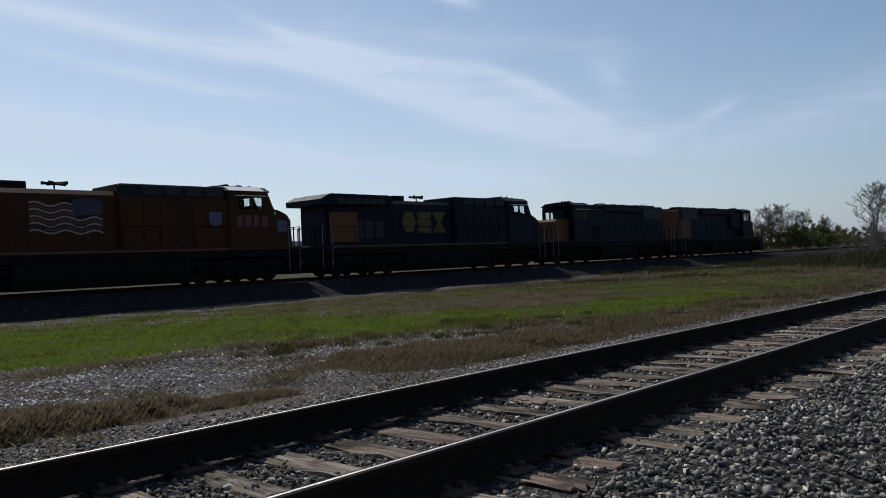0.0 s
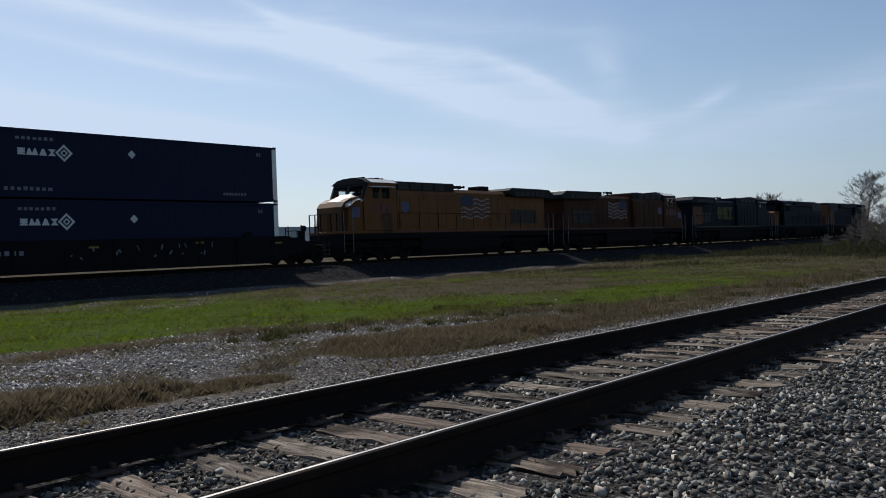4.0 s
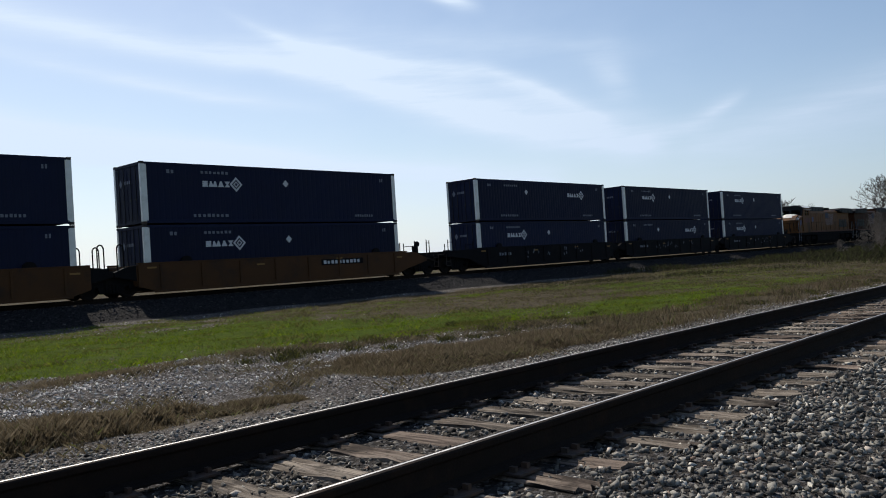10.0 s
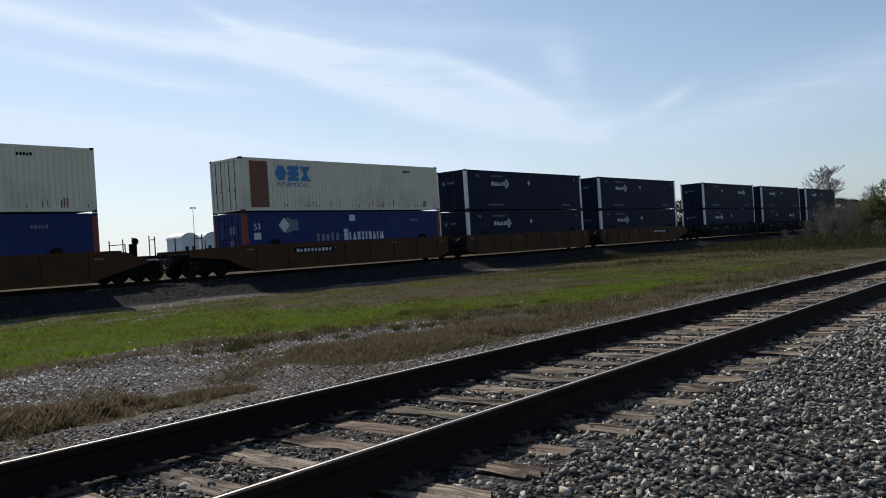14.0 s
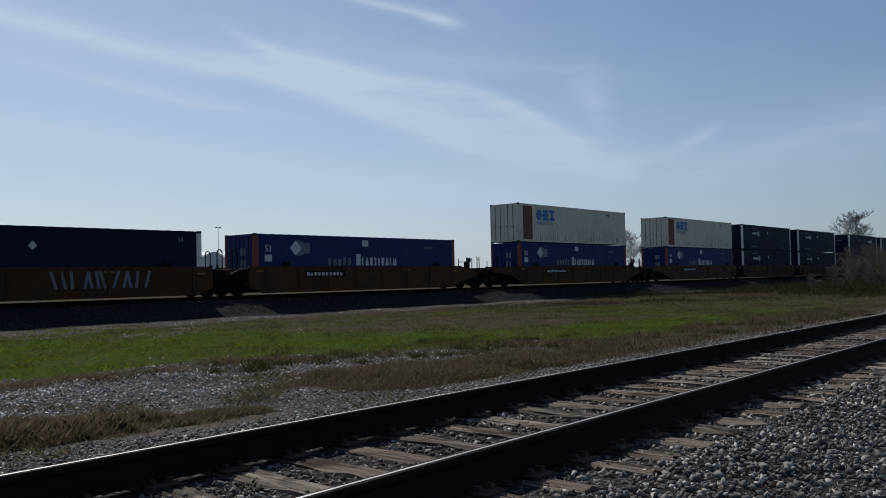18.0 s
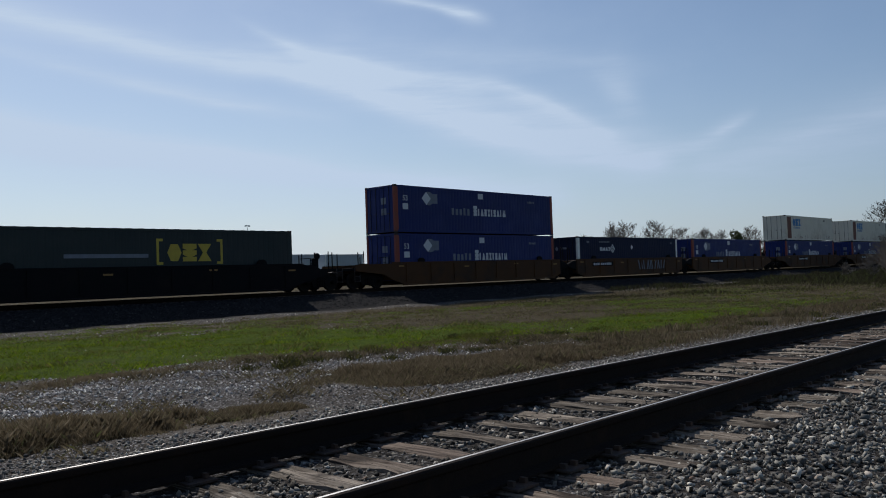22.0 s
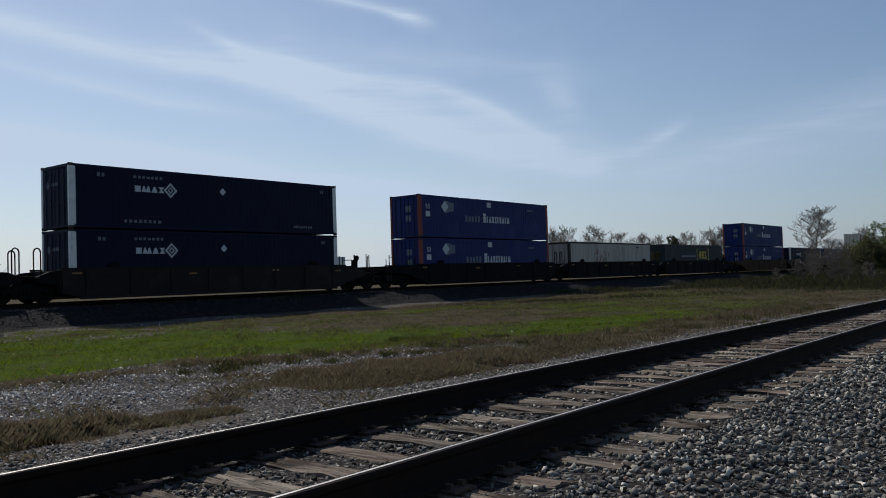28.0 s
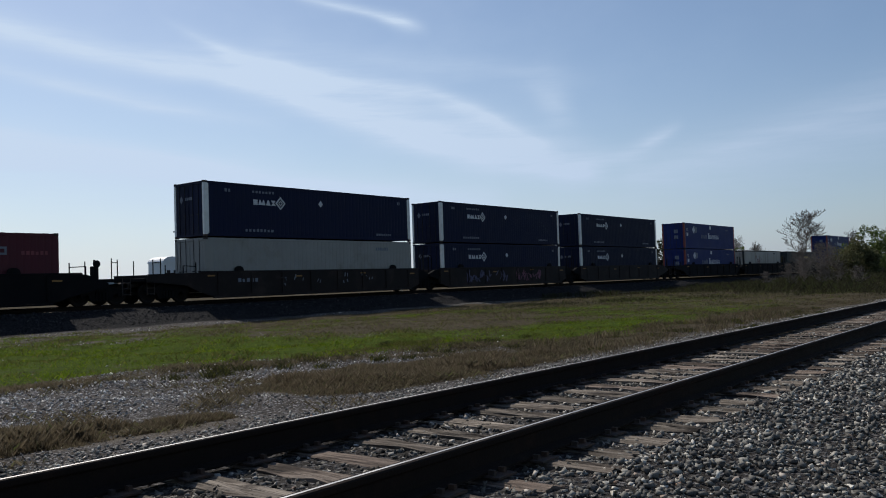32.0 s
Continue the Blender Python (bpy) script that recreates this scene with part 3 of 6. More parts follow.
def ground_cover(x, y):
    """Green grass, dry grass and stone, each 0 to 1."""
    x, y = np.asarray(x, float), np.asarray(y, float)
    n1, n2 = wave(x, y, 0.9, 0.4), wave(x, y, 2.6, 1.9)
    yy = y + 0.5 * n1 + 0.25 * n2
    low = np.interp(x, [-20, 5.7, 7.5, 10.0, 11.1, 12.3, 13.6, 15.5, 20, 30, 60, 120], [14.0, 13.8, 13.5, 13.1, 12.4, 11.7, 11.0, 10.5, 9.6, 9.5, 10, 12])
    high = np.interp(x, [-20, 14, 22, 30, 45, 100], [32.2, 32.0, 30.5, 27, 28, 30])
    green = np.clip((yy - low) / 0.8, 0, 1) * np.clip((high - yy) / 2.0, 0, 1)
    thin = np.clip(0.55 + 0.75 * wave(x, y, 0.35, 2.2) + 0.35 * n2, 0, 1)
    fade = np.interp(x, [4, 14, 26, 45], [0.15, 0.5, 0.75, 0.85])
    green = green * (1 - fade * (1 - thin)) * np.where(yy > 18, np.clip(1.15 - np.interp(x, [9, 18], [0.015, 0.06]) * (yy - 18) + 0.5 * n2 + 0.4 * n1, 0.12, 1), 1)
    green = np.maximum(green, np.clip(1.6 * blob(x, y + 0.3 * n1, 22.5, 11.4, 6.0, 1.9, 8), 0, 1) * 0.97)
    green = np.maximum(green, blob(x, y, 46, 22, 7, 2.6, 25) * 0.8)
    ym = y + 0.15 * n1 + 0.12 * n2
    dry = np.maximum(patch(x, ym, *TUFTS[1]), patch(x, ym, *TUFTS[0]))
    dry = np.maximum(dry, patch(x, ym, *TUFTS[2]))
    dry = np.maximum(dry, blob(x, y, 17.5, 9.0, 4.5, 1.5, 6) * 0.9)
    dry = np.maximum(dry, np.clip((yy - low + 0.9) / 0.5, 0, 1) * np.clip((low + 0.5 - yy) / 0.6, 0, 1) * np.interp(x, [3, 7, 8, 30], [0.7, 0.5, 0.4, 0.6]))
    dry = np.maximum(dry, np.clip((yy - np.interp(x, [16, 26], [8.2, 7.3])) / 0.6, 0, 1) * np.interp(x, [12, 16, 26], [0, 0.5, 1.0]) * np.clip((31 - yy) / 2, 0, 1))
    green = green * np.interp(x - 0.6 * y, [14, 26, 40], [1, 0.75, 0.5])
    worn = np.clip(1.5 * blob(x, y + 0.8 * n1, 24, 19.5, 8.0, 3.2, 18) + 0.5 * n2, 0, 1)
    green, dry = green * (1 - 0.65 * worn), np.maximum(dry, 0.75 * worn)
    dry = np.maximum(dry, np.clip((yy - 21) / 2, 0, 1) * np.clip((31.0 - yy) / 2.0, 0, 1) * np.clip(np.interp(x, [9, 18], [0.3, 0.65]) + 0.5 * n1, 0, 1))
    dry = np.maximum(dry, np.clip((yy - 41) / 2, 0, 1) * 0.95)
    far = np.clip((y - 58) / 12, 0, 1)
    dry, green = np.maximum(dry, far * 0.9), np.maximum(green, far * np.clip(0.4 + 0.6 * wave(x, y, 0.11, 0.7), 0, 1))
    behind = np.clip((-2.0 - y) / 3, 0, 1)
    dry, green = np.maximum(dry, behind * 0.9), np.maximum(green, behind * np.clip(0.4 + wave(x, y, 0.2, 0.2), 0, 1))
    stone = np.clip(1 - np.maximum(green, dry), 0, 1) * (1 - 0.55 * blob(x, y, 5.0, 7.8, 2.2, 0.45, 0))
    return green, dry, stone


def make_ground():
    fine_x, fine_y = np.arange(-6, 70, 0.3), np.concatenate([np.arange(-3, 7, 0.25), np.arange(7, 34, 0.25), np.arange(34, 46, 0.4)])
    xs = np.concatenate([[-4000, -1200, -400, -150, -70, -35, -20, -12, -8], fine_x, np.arange(71, 230, 2.0), [250, 300, 400, 700, 1500, 4000]])
    ys = np.concatenate([[-4000, -1000, -300, -100, -40, -20, -10, -6, -4], fine_y, [48, 52, 58, 66, 76, 90, 120, 170, 260, 500, 1500, 5000]])
    X, Y = np.meshgrid(xs, ys)
    Z = height(X, Y)
    nx, ny = len(xs), len(ys)
    i = (np.arange(ny - 1)[:, None] * nx + np.arange(nx - 1)[None]).ravel()
    faces = np.stack([i, i + 1, i + 1 + nx, i + nx], -1)
    ob = joined("ground", np.stack([X, Y, Z], -1).reshape(-1, 3), faces, GROUND, "", "structure", None, 4)
    tagged(ob, "level ground with green and dry grass and grey gravel", "ground", "", "structure")
    g, d, s = ground_cover(X.ravel(), Y.ravel())
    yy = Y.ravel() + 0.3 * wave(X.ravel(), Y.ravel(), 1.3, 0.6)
    # painted shade along the far bed; the nearer bed takes 0.45 of that tone
    bed_shade = np.clip((yy - 31.2) / 0.6, 0, 1) * np.clip((40.2 - yy) / 0.6, 0, 1)
    undarkened = 1 - np.maximum(bed_shade, 0.45 * np.clip((yy + 0.4) / 0.8, 0, 1) * np.clip((6.4 - yy) / 0.6, 0, 1))
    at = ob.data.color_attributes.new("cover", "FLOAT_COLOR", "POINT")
    at.data.foreach_set("color", np.stack([g, d, s, undarkened], -1).astype(np.float32).ravel())
    ob.data.polygons.foreach_set("use_smooth", np.ones(len(faces), bool))
    return ob


ground = make_ground()

# ---- loose stone ----
CHIP = np.array([(-1, -1, -1), (1, -1, -1), (1, 1, -1), (-1, 1, -1), (-1, -1, 1), (1, -1, 1), (1, 1, 1), (-1, 1, 1)]) * 0.72
CHIP_F = np.array([(0, 2, 1), (0, 3, 2), (4, 5, 6), (4, 6, 7), (0, 1, 5), (0, 5, 4), (1, 2, 6), (1, 6, 5), (2, 3, 7), (2, 7, 6), (3, 0, 4), (3, 4, 7)])

FLAKE = np.array([(-1.0, -0.75, -0.8), (1.25, -0.4, -0.8), (0.0, 0.95, -0.8), (0.0, 0.95, -0.8), (-0.9, -0.8, 0.8), (1.0, -0.6, 0.45), (0.15, 1.05, 0.7), (0.15, 1.05, 0.7)]) * 0.78


def stones(x, y, z, size):
    """Angular crushed stones, each cut differently and turned at random."""
    n = len(x)
    flake = rng.uniform(0, 1, n) < 0.62
    base = np.where(flake[:, None, None], FLAKE[None], CHIP[None])
    shape = base * rng.uniform(0.6, 1.3, (n, 8, 3)) * rng.uniform([0.85, 0.75, 0.36], [1.25, 1.1, 0.72], (n, 3))[:, None]
    q = rng.normal(size=(n, 4)) * np.where(rng.uniform(0, 1, (n, 1)) < 0.6, [[1, 0.3, 0.3, 1]], [[1, 1, 1, 1]])
    q /= np.linalg.norm(q, axis=1, keepdims=True)
    w, a, b, c = q.T
    rot = np.stack([1 - 2 * (b * b + c * c), 2 * (a * b - c * w), 2 * (a * c + b * w), 2 * (a * b + c * w), 1 - 2 * (a * a + c * c), 2 * (b * c - a * w),
                    2 * (a * c - b * w), 2 * (b * c + a * w), 1 - 2 * (a * a + b * b)], -1).reshape(n, 3, 3)
    v = np.einsum("nij,nkj->nki", rot, shape) * np.asarray(size)[:, None, None] + np.stack([x, y, z], -1)[:, None]
    f = CHIP_F[None] + (np.arange(n) * 8)[:, None, None]
    return v.reshape(-1, 3), f.reshape(-1, 3)


TIE_STEP, TIE_FIRST = 0.465, 0.12


def in_tie(x, y, centre, step, first, wide=0.115):
    return (np.abs((x - first + step / 2) % step - step / 2) < wide) & (np.abs(y - centre) < 1.28)


def scatter_ballast():
    # bed of the nearer track and its shoulders
    n = 165000
    u = rng.uniform(0, 1, n)
    x = np.where(rng.uniform(0, 1, n) < 0.09, 0.25 - 6 * u ** 2, 0.2 + 45 * u ** 2.4)
    y = rng.uniform(-1.6, 6.9, n)
    hid = (np.abs(y - (NEAR_Y - GAUGE / 2)) < 0.09) | (np.abs(y - (NEAR_Y + GAUGE / 2)) < 0.09)
    over = np.interp(np.abs(y - NEAR_Y), [0.0, 0.9, 1.05, 1.28], [0.16, 0.16, 0.3, 0.75]) + 0.25 * wave(x, y, 2.3, 0.8) + np.interp(x, [3, 15], [0.0, 0.25])
    keep = ~hid & ~(in_tie(x, y, NEAR_Y, TIE_STEP, TIE_FIRST) & (rng.uniform(0, 1, n) > over))
    keep &= ((x < 0.2) | (x > 0.3 * y - 0.4)) & (rng.uniform(0, 1, n) < (y + 1.6) / 1.5)
    x, y = x[keep], y[keep]
    size = (0.009 + 0.0175 * rng.uniform(0, 1, len(x)) ** 1.3) * np.interp(x, [0, 8, 45], [1, 1.25, 2.2])
    crib = (np.abs(y - NEAR_Y) < 1.3) & (np.abs(y - NEAR_Y) > 0.0)
    z = height(x, y) + np.where(crib, -0.004, 0.008) + 0.010 * wave(x, y, 3.1, 0.5) + rng.uniform(-0.01, 0.014, len(x))
    inside = (np.abs(y - NEAR_Y) < 1.0) & (rng.uniform(0, 1, len(x)) < 0.85)
    for m, paint, tag in ((~inside, BALLAST, "crushed grey ballast stones along the shoulders of the nearer track"), (inside, CRIB_BALLAST, "darker stones between the ties of the nearer track")):
        v, f = stones(x[m], y[m], z[m], size[m])
        joined("ballast", v, f, paint, tag)
    # thinner stone over the bare strips between the tracks and by the far track
    n = 115000
    x, y = 1.5 + 55 * rng.uniform(0, 1, n) ** 1.9, 6.6 + 24.2 * rng.uniform(0, 1, n) ** 1.7
    g, d, s = ground_cover(x, y)
    keep = (s > rng.uniform(0.35, 1.0, n)) & (x > y * 0.25)
    patch = (y > 9.6) & (y < 16)
    keep &= patch | (rng.uniform(0, 1, n) < np.interp(y, [6.6, 7.6, 8.4, 9.6, 16, 20], [1, 0.75, 0.35, 0.5, 0.5, 0.8]))
    x, y, patch = x[keep], y[keep], patch[keep]
    grade = np.where(rng.uniform(0, 1, len(x)) < 0.85, patch, False)
    size = rng.uniform(0.009, 0.026, len(x)) * np.interp(y, [7, 30], [1, 1.8])
    z = height(x, y) + rng.uniform(-0.004, 0.012, len(x))
    v, f = stones(x[~grade], y[~grade], z[~grade], size[~grade])
    joined("gravel", v, f, BALLAST, "loose grey stones in the soil between the tracks")
    x, y, z, size = x[grade], y[grade], z[grade], size[grade]
    v, f = stones(x, y, z, size)
    joined("gravel", v, f, PALE_GRAVEL, "loose pale gravel on the bare strips between the tracks")
    # far bed stones, with the shade under the train put into their colour
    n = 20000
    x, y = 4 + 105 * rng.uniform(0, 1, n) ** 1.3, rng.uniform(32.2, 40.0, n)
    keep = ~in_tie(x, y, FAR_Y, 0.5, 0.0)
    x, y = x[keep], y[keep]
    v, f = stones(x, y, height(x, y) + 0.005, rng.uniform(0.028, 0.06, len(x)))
    joined("ballast", v, f, SHADED_BALLAST, "crushed ballast stones under the far track, darkened for train shade")


# ---- tracks ----
def rail_outline():
    """Half profile of a flat-bottomed rail mirrored: foot, web, head; top at 0."""
    half = [(0.0, -0.18), (0.076, -0.18), (0.076, -0.168), (0.012, -0.145), (0.009, -0.055), (0.034, -0.038), (0.037, -0.012), (0.030, -0.003), (0.009, 0.0)]
    return [(y, z) for y, z in half] + [(-y, z) for y, z in reversed(half)][:-1]


def make_track(name, label, centre, top, x0, x1, step, first, joints):
    track = empty(name, label, "track")
    for side in (-1, 1):
        y = centre + side * GAUGE / 2
        bm = prism(fresh(), [(y + a, top + b) for a, b in rail_outline()], x0, x1, "x")
        bm.faces.ensure_lookup_table()
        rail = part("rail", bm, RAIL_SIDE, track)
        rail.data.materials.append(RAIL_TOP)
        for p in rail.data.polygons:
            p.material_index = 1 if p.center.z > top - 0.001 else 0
        for jx in joints:
            bm = fresh()
            for s in (-1, 1):
                box(bm, jx - 0.45, jx + 0.45, y + s * 0.013, y + s * 0.034, top - 0.14, top - 0.05, 0.006)
                for k in range(6):
                    rod(bm, (jx - 0.375 + 0.15 * k, y + s * 0.03, top - 0.095), (jx - 0.375 + 0.15 * k, y + s * 0.062, top - 0.095), 0.017, 6)
            part("joint_bar", bm, STEEL_DARK, rail, "rusty bolted joint bar")
    return track


def tie_mesh(seed, width=0.21, length=2.59, depth=0.17):
    """A hewn timber tie with split ends and worn, uneven top edges."""
    r = random.Random(seed)
    bm = fresh()
    cols, rows = 13, 7
    width *= r.uniform(0.86, 1.04)
    crack = [r.uniform(-0.03, -0.004) if i in (2, 4) else r.uniform(-0.008, 0.0) for i in range(rows)]
    top = [[bm.verts.new((width * (i / (rows - 1) - 0.5) + r.uniform(-0.006, 0.006), length * (j / (cols - 1) - 0.5) + (r.uniform(-0.05, 0.05) if j in (0, cols - 1) else 0),
                          -0.004 + crack[i] * r.uniform(0.2, 1.6) - (0.016 if i in (0, rows - 1) else 0) * r.uniform(0.2, 1.8) + r.uniform(-0.005, 0.004))) for j in range(cols)] for i in range(rows)]
    low = {}
    for i in range(rows):
        for j in range(cols):
            if i in (0, rows - 1) or j in (0, cols - 1):
                v = top[i][j]
                low[i, j] = bm.verts.new((v.co.x, v.co.y, -depth))
    for i in range(rows - 1):
        for j in range(cols - 1):
            bm.faces.new((top[i][j], top[i + 1][j], top[i + 1][j + 1], top[i][j + 1]))
    ring = [(i, 0) for i in range(rows)] + [(rows - 1, j) for j in range(1, cols)] + [(i, cols - 1) for i in range(rows - 2, -1, -1)] + [(0, j) for j in range(cols - 2, 0, -1)]
    for a, b in zip(ring, ring[1:] + ring[:1]):
        bm.faces.new((low[a], low[b], top[b[0]][b[1]], top[a[0]][a[1]]))
    me = bpy.data.meshes.new("tie")
    bmesh.ops.recalc_face_normals(bm, faces=bm.faces)
    bm.to_mesh(me)
    bm.free()
    me.materials.append(TIE_WOOD)
    return me


def fastening_mesh():
    """A tie plate with four spike heads, for one rail seat."""
    bm = fresh()
    box(bm, -0.09, 0.09, -0.17, 0.17, 0.0, 0.012)
    for sx in (-0.05, 0.05):
        for sy in (-0.1, 0.1):
            box(bm, sx - 0.012, sx + 0.012, sy - 0.02, sy + 0.02, 0.012, 0.04)
    me = bpy.data.meshes.new("tie_plate")
    bm.to_mesh(me)
    bm.free()
    me.materials.append(STEEL_DARK)
    return me


def lay_ties(track, centre, top, x0, x1, step, first, fastened_to):
    """Each tie is a piece of its track; those close by carry their plates and spikes."""
    shapes, plate = [tie_mesh(s) for s in range(7)], fastening_mesh()
    k, r = math.ceil((x0 - first) / step), random.Random(5)
    while first + k * step < x1:
        x = first + k * step
        tie = mesh_object("tie", shapes[(k * 5) % 7], TIE_WOOD, track)
        tie.matrix_basis = pose(x + r.uniform(-0.02, 0.02), centre + r.uniform(-0.05, 0.05), top - 0.192 + r.uniform(-0.006, 0.006), 0, 0, r.uniform(-1.6, 1.6))
        if x < fastened_to:
            for side in (-1, 1):
                p = mesh_object("tie_plate", plate, STEEL_DARK, track)
                p.matrix_basis = pose(x, centre + side * GAUGE / 2, top - 0.194)
        k += 1


near_track = make_track("railway_track", "rusty rails on weathered timber ties in grey ballast", NEAR_Y, NEAR_TOP, -30, 320, TIE_STEP, TIE_FIRST, ())
far_track = make_track("railway_track", "far railway track on raised grey ballast under the train", FAR_Y, FAR_TOP, -380, 420, 0.5, 0.0, ())


# ---- containers ----
BOX_L, BOX_W, BOX_H = 16.15, 2.59, 2.896
HX, HY = BOX_L / 2, BOX_W / 2


def side_sheet(bm, x0, x1, y, out, z0, z1, pitch, depth):
    """A wall sheet pressed into shallow upright ribs; out is the side it faces."""
    pts, x = [], x0
    while x < x1 - 1e-6:
        e = min(x + pitch, x1)
        w = e - x
        pts += [(x, 0), (x + w * 0.62, 0), (x + w * 0.72, depth), (x + w * 0.9, depth)]
        x = e
    pts.append((x1, 0))
    lo = [bm.verts.new((px, y - out * d, z0)) for px, d in pts]
    hi = [bm.verts.new((px, y - out * d, z1)) for px, d in pts]
    back_lo = [bm.verts.new((px, y - out * (depth + 0.02), z0)) for px in (x0, x1)]
    back_hi = [bm.verts.new((px, y - out * (depth + 0.02), z1)) for px in (x0, x1)]
    for i in range(len(pts) - 1):
        bm.faces.new((lo[i], lo[i + 1], hi[i + 1], hi[i]))
    bm.faces.new((back_lo[0], back_lo[1], back_hi[1], back_hi[0]))
    bm.faces.new([back_hi[0], *hi, back_hi[1]])
    bm.faces.new([back_lo[1], *reversed(lo), back_lo[0]])
    bm.faces.new((lo[0], hi[0], back_hi[0], back_lo[0]))
    bm.faces.new((lo[-1], back_lo[1], back_hi[1], hi[-1]))
    return bm


def plate(x0, x1, z0, z1, y, bm=None):
    """A thin marking on the near wall."""
    return box(bm or fresh(), x0, x1, y - 0.004, y + 0.004, z0, z1)


def bars(bm, x0, x1, z0, z1, y, n, gap=0.3, seed=1):
    """A row of n plain bars that stand for a line of writing."""
    w, r = (x1 - x0) / n, random.Random(seed)
    for i in range(n):
        a, h = x0 + w * i, r.uniform(0.8, 1.0)
        box(bm, a, a + w * (1 - gap) * r.uniform(0.75, 1.0), y - 0.004, y + 0.004, z0, z0 + (z1 - z0) * h)
    return bm


def diamond(bm, cx, cz, r, y, hole=0.0):
    """A diamond, or a diamond ring, on the near wall."""
    outer = [(cx + r * a, cz + r * b) for a, b in ((1, 0), (0, 1), (-1, 0), (0, -1))]
    if not hole:
        return prism(bm, outer, y - 0.004, y + 0.004)
    inner = [(cx + hole * a, cz + hole * b) for a, b in ((1, 0), (0, 1), (-1, 0), (0, -1))]
    for i in range(4):
        j = (i + 1) % 4
        prism(bm, [outer[i], outer[j], inner[j], inner[i]], y - 0.004, y + 0.004)
    return bm


def plain_shape(kind, x, z, w, h, y):
    """One plain solid shape of an emblem on the near wall: block, hexagon, slabs, mound, mounds, hourglass or frame."""
    bm, a, b = fresh(), y - 0.005, y + 0.005
    if kind == "block":
        box(bm, x, x + w, a, b, z, z + h)
    elif kind == "slabs":
        edge = [(g, z + h * (0.37 * i + d)) for i in range(3) for g, d in ((0.15, -0.11), (0.5, 0.0), (0.5, 0.26), (0.15, 0.26))][1:-1]
        prism(bm, [(x + w * (0.5 + g), v) for g, v in edge] + [(x + w * (0.5 - g), v) for g, v in reversed(edge)], a, b)
    elif kind == "hexagon":
        prism(bm, [(x + w / 2 + math.cos(1.0472 * i) * w / 2, z + h / 2 + math.sin(1.0472 * i) * h * 0.55) for i in range(6)], a, b)
    elif kind == "mound":
        prism(bm, [(x, z), (x + w, z), (x + w * 0.62, z + h), (x + w * 0.38, z + h)], a, b)
    elif kind == "mounds":
        prism(bm, [(x, z), (x + w, z), (x + w * 0.81, z + h), (x + w * 0.69, z + h), (x + w * 0.5, z + h * 0.25), (x + w * 0.31, z + h), (x + w * 0.19, z + h)], a, b)
    elif kind == "hourglass":
        prism(bm, [(x, z), (x + w, z), (x + w * 0.62, z + h / 2), (x + w, z + h), (x, z + h), (x + w * 0.38, z + h / 2)], a, b)
    elif kind == "frame":
        t = h * 0.26
        box(bm, x, x + w, a, b, z, z + t)
        box(bm, x, x + w, a, b, z + h - t, z + h)
        box(bm, x, x + t, a, b, z + t, z + h - t)
        box(bm, x + w - t, x + w, a, b, z + t, z + h - t)
    return bm


def writing(name, text, size, material, parent, x, z, y):
    """Readable writing on the near wall, from the built-in font."""
    cu = bpy.data.curves.new(name, "FONT")
    cu.body, cu.size, cu.extrude = text, size, 0.004
    tmp = new("writing", cu)
    me = bpy.data.meshes.new_from_object(tmp.evaluated_get(bpy.context.evaluated_depsgraph_get()))
    bpy.data.objects.remove(tmp)
    bpy.data.curves.remove(cu)
    me.materials.clear()
    ob = mesh_object(name, me, material, parent)
    ob.matrix_basis = pose(x, y, z, 90, 0, 0)
    return ob


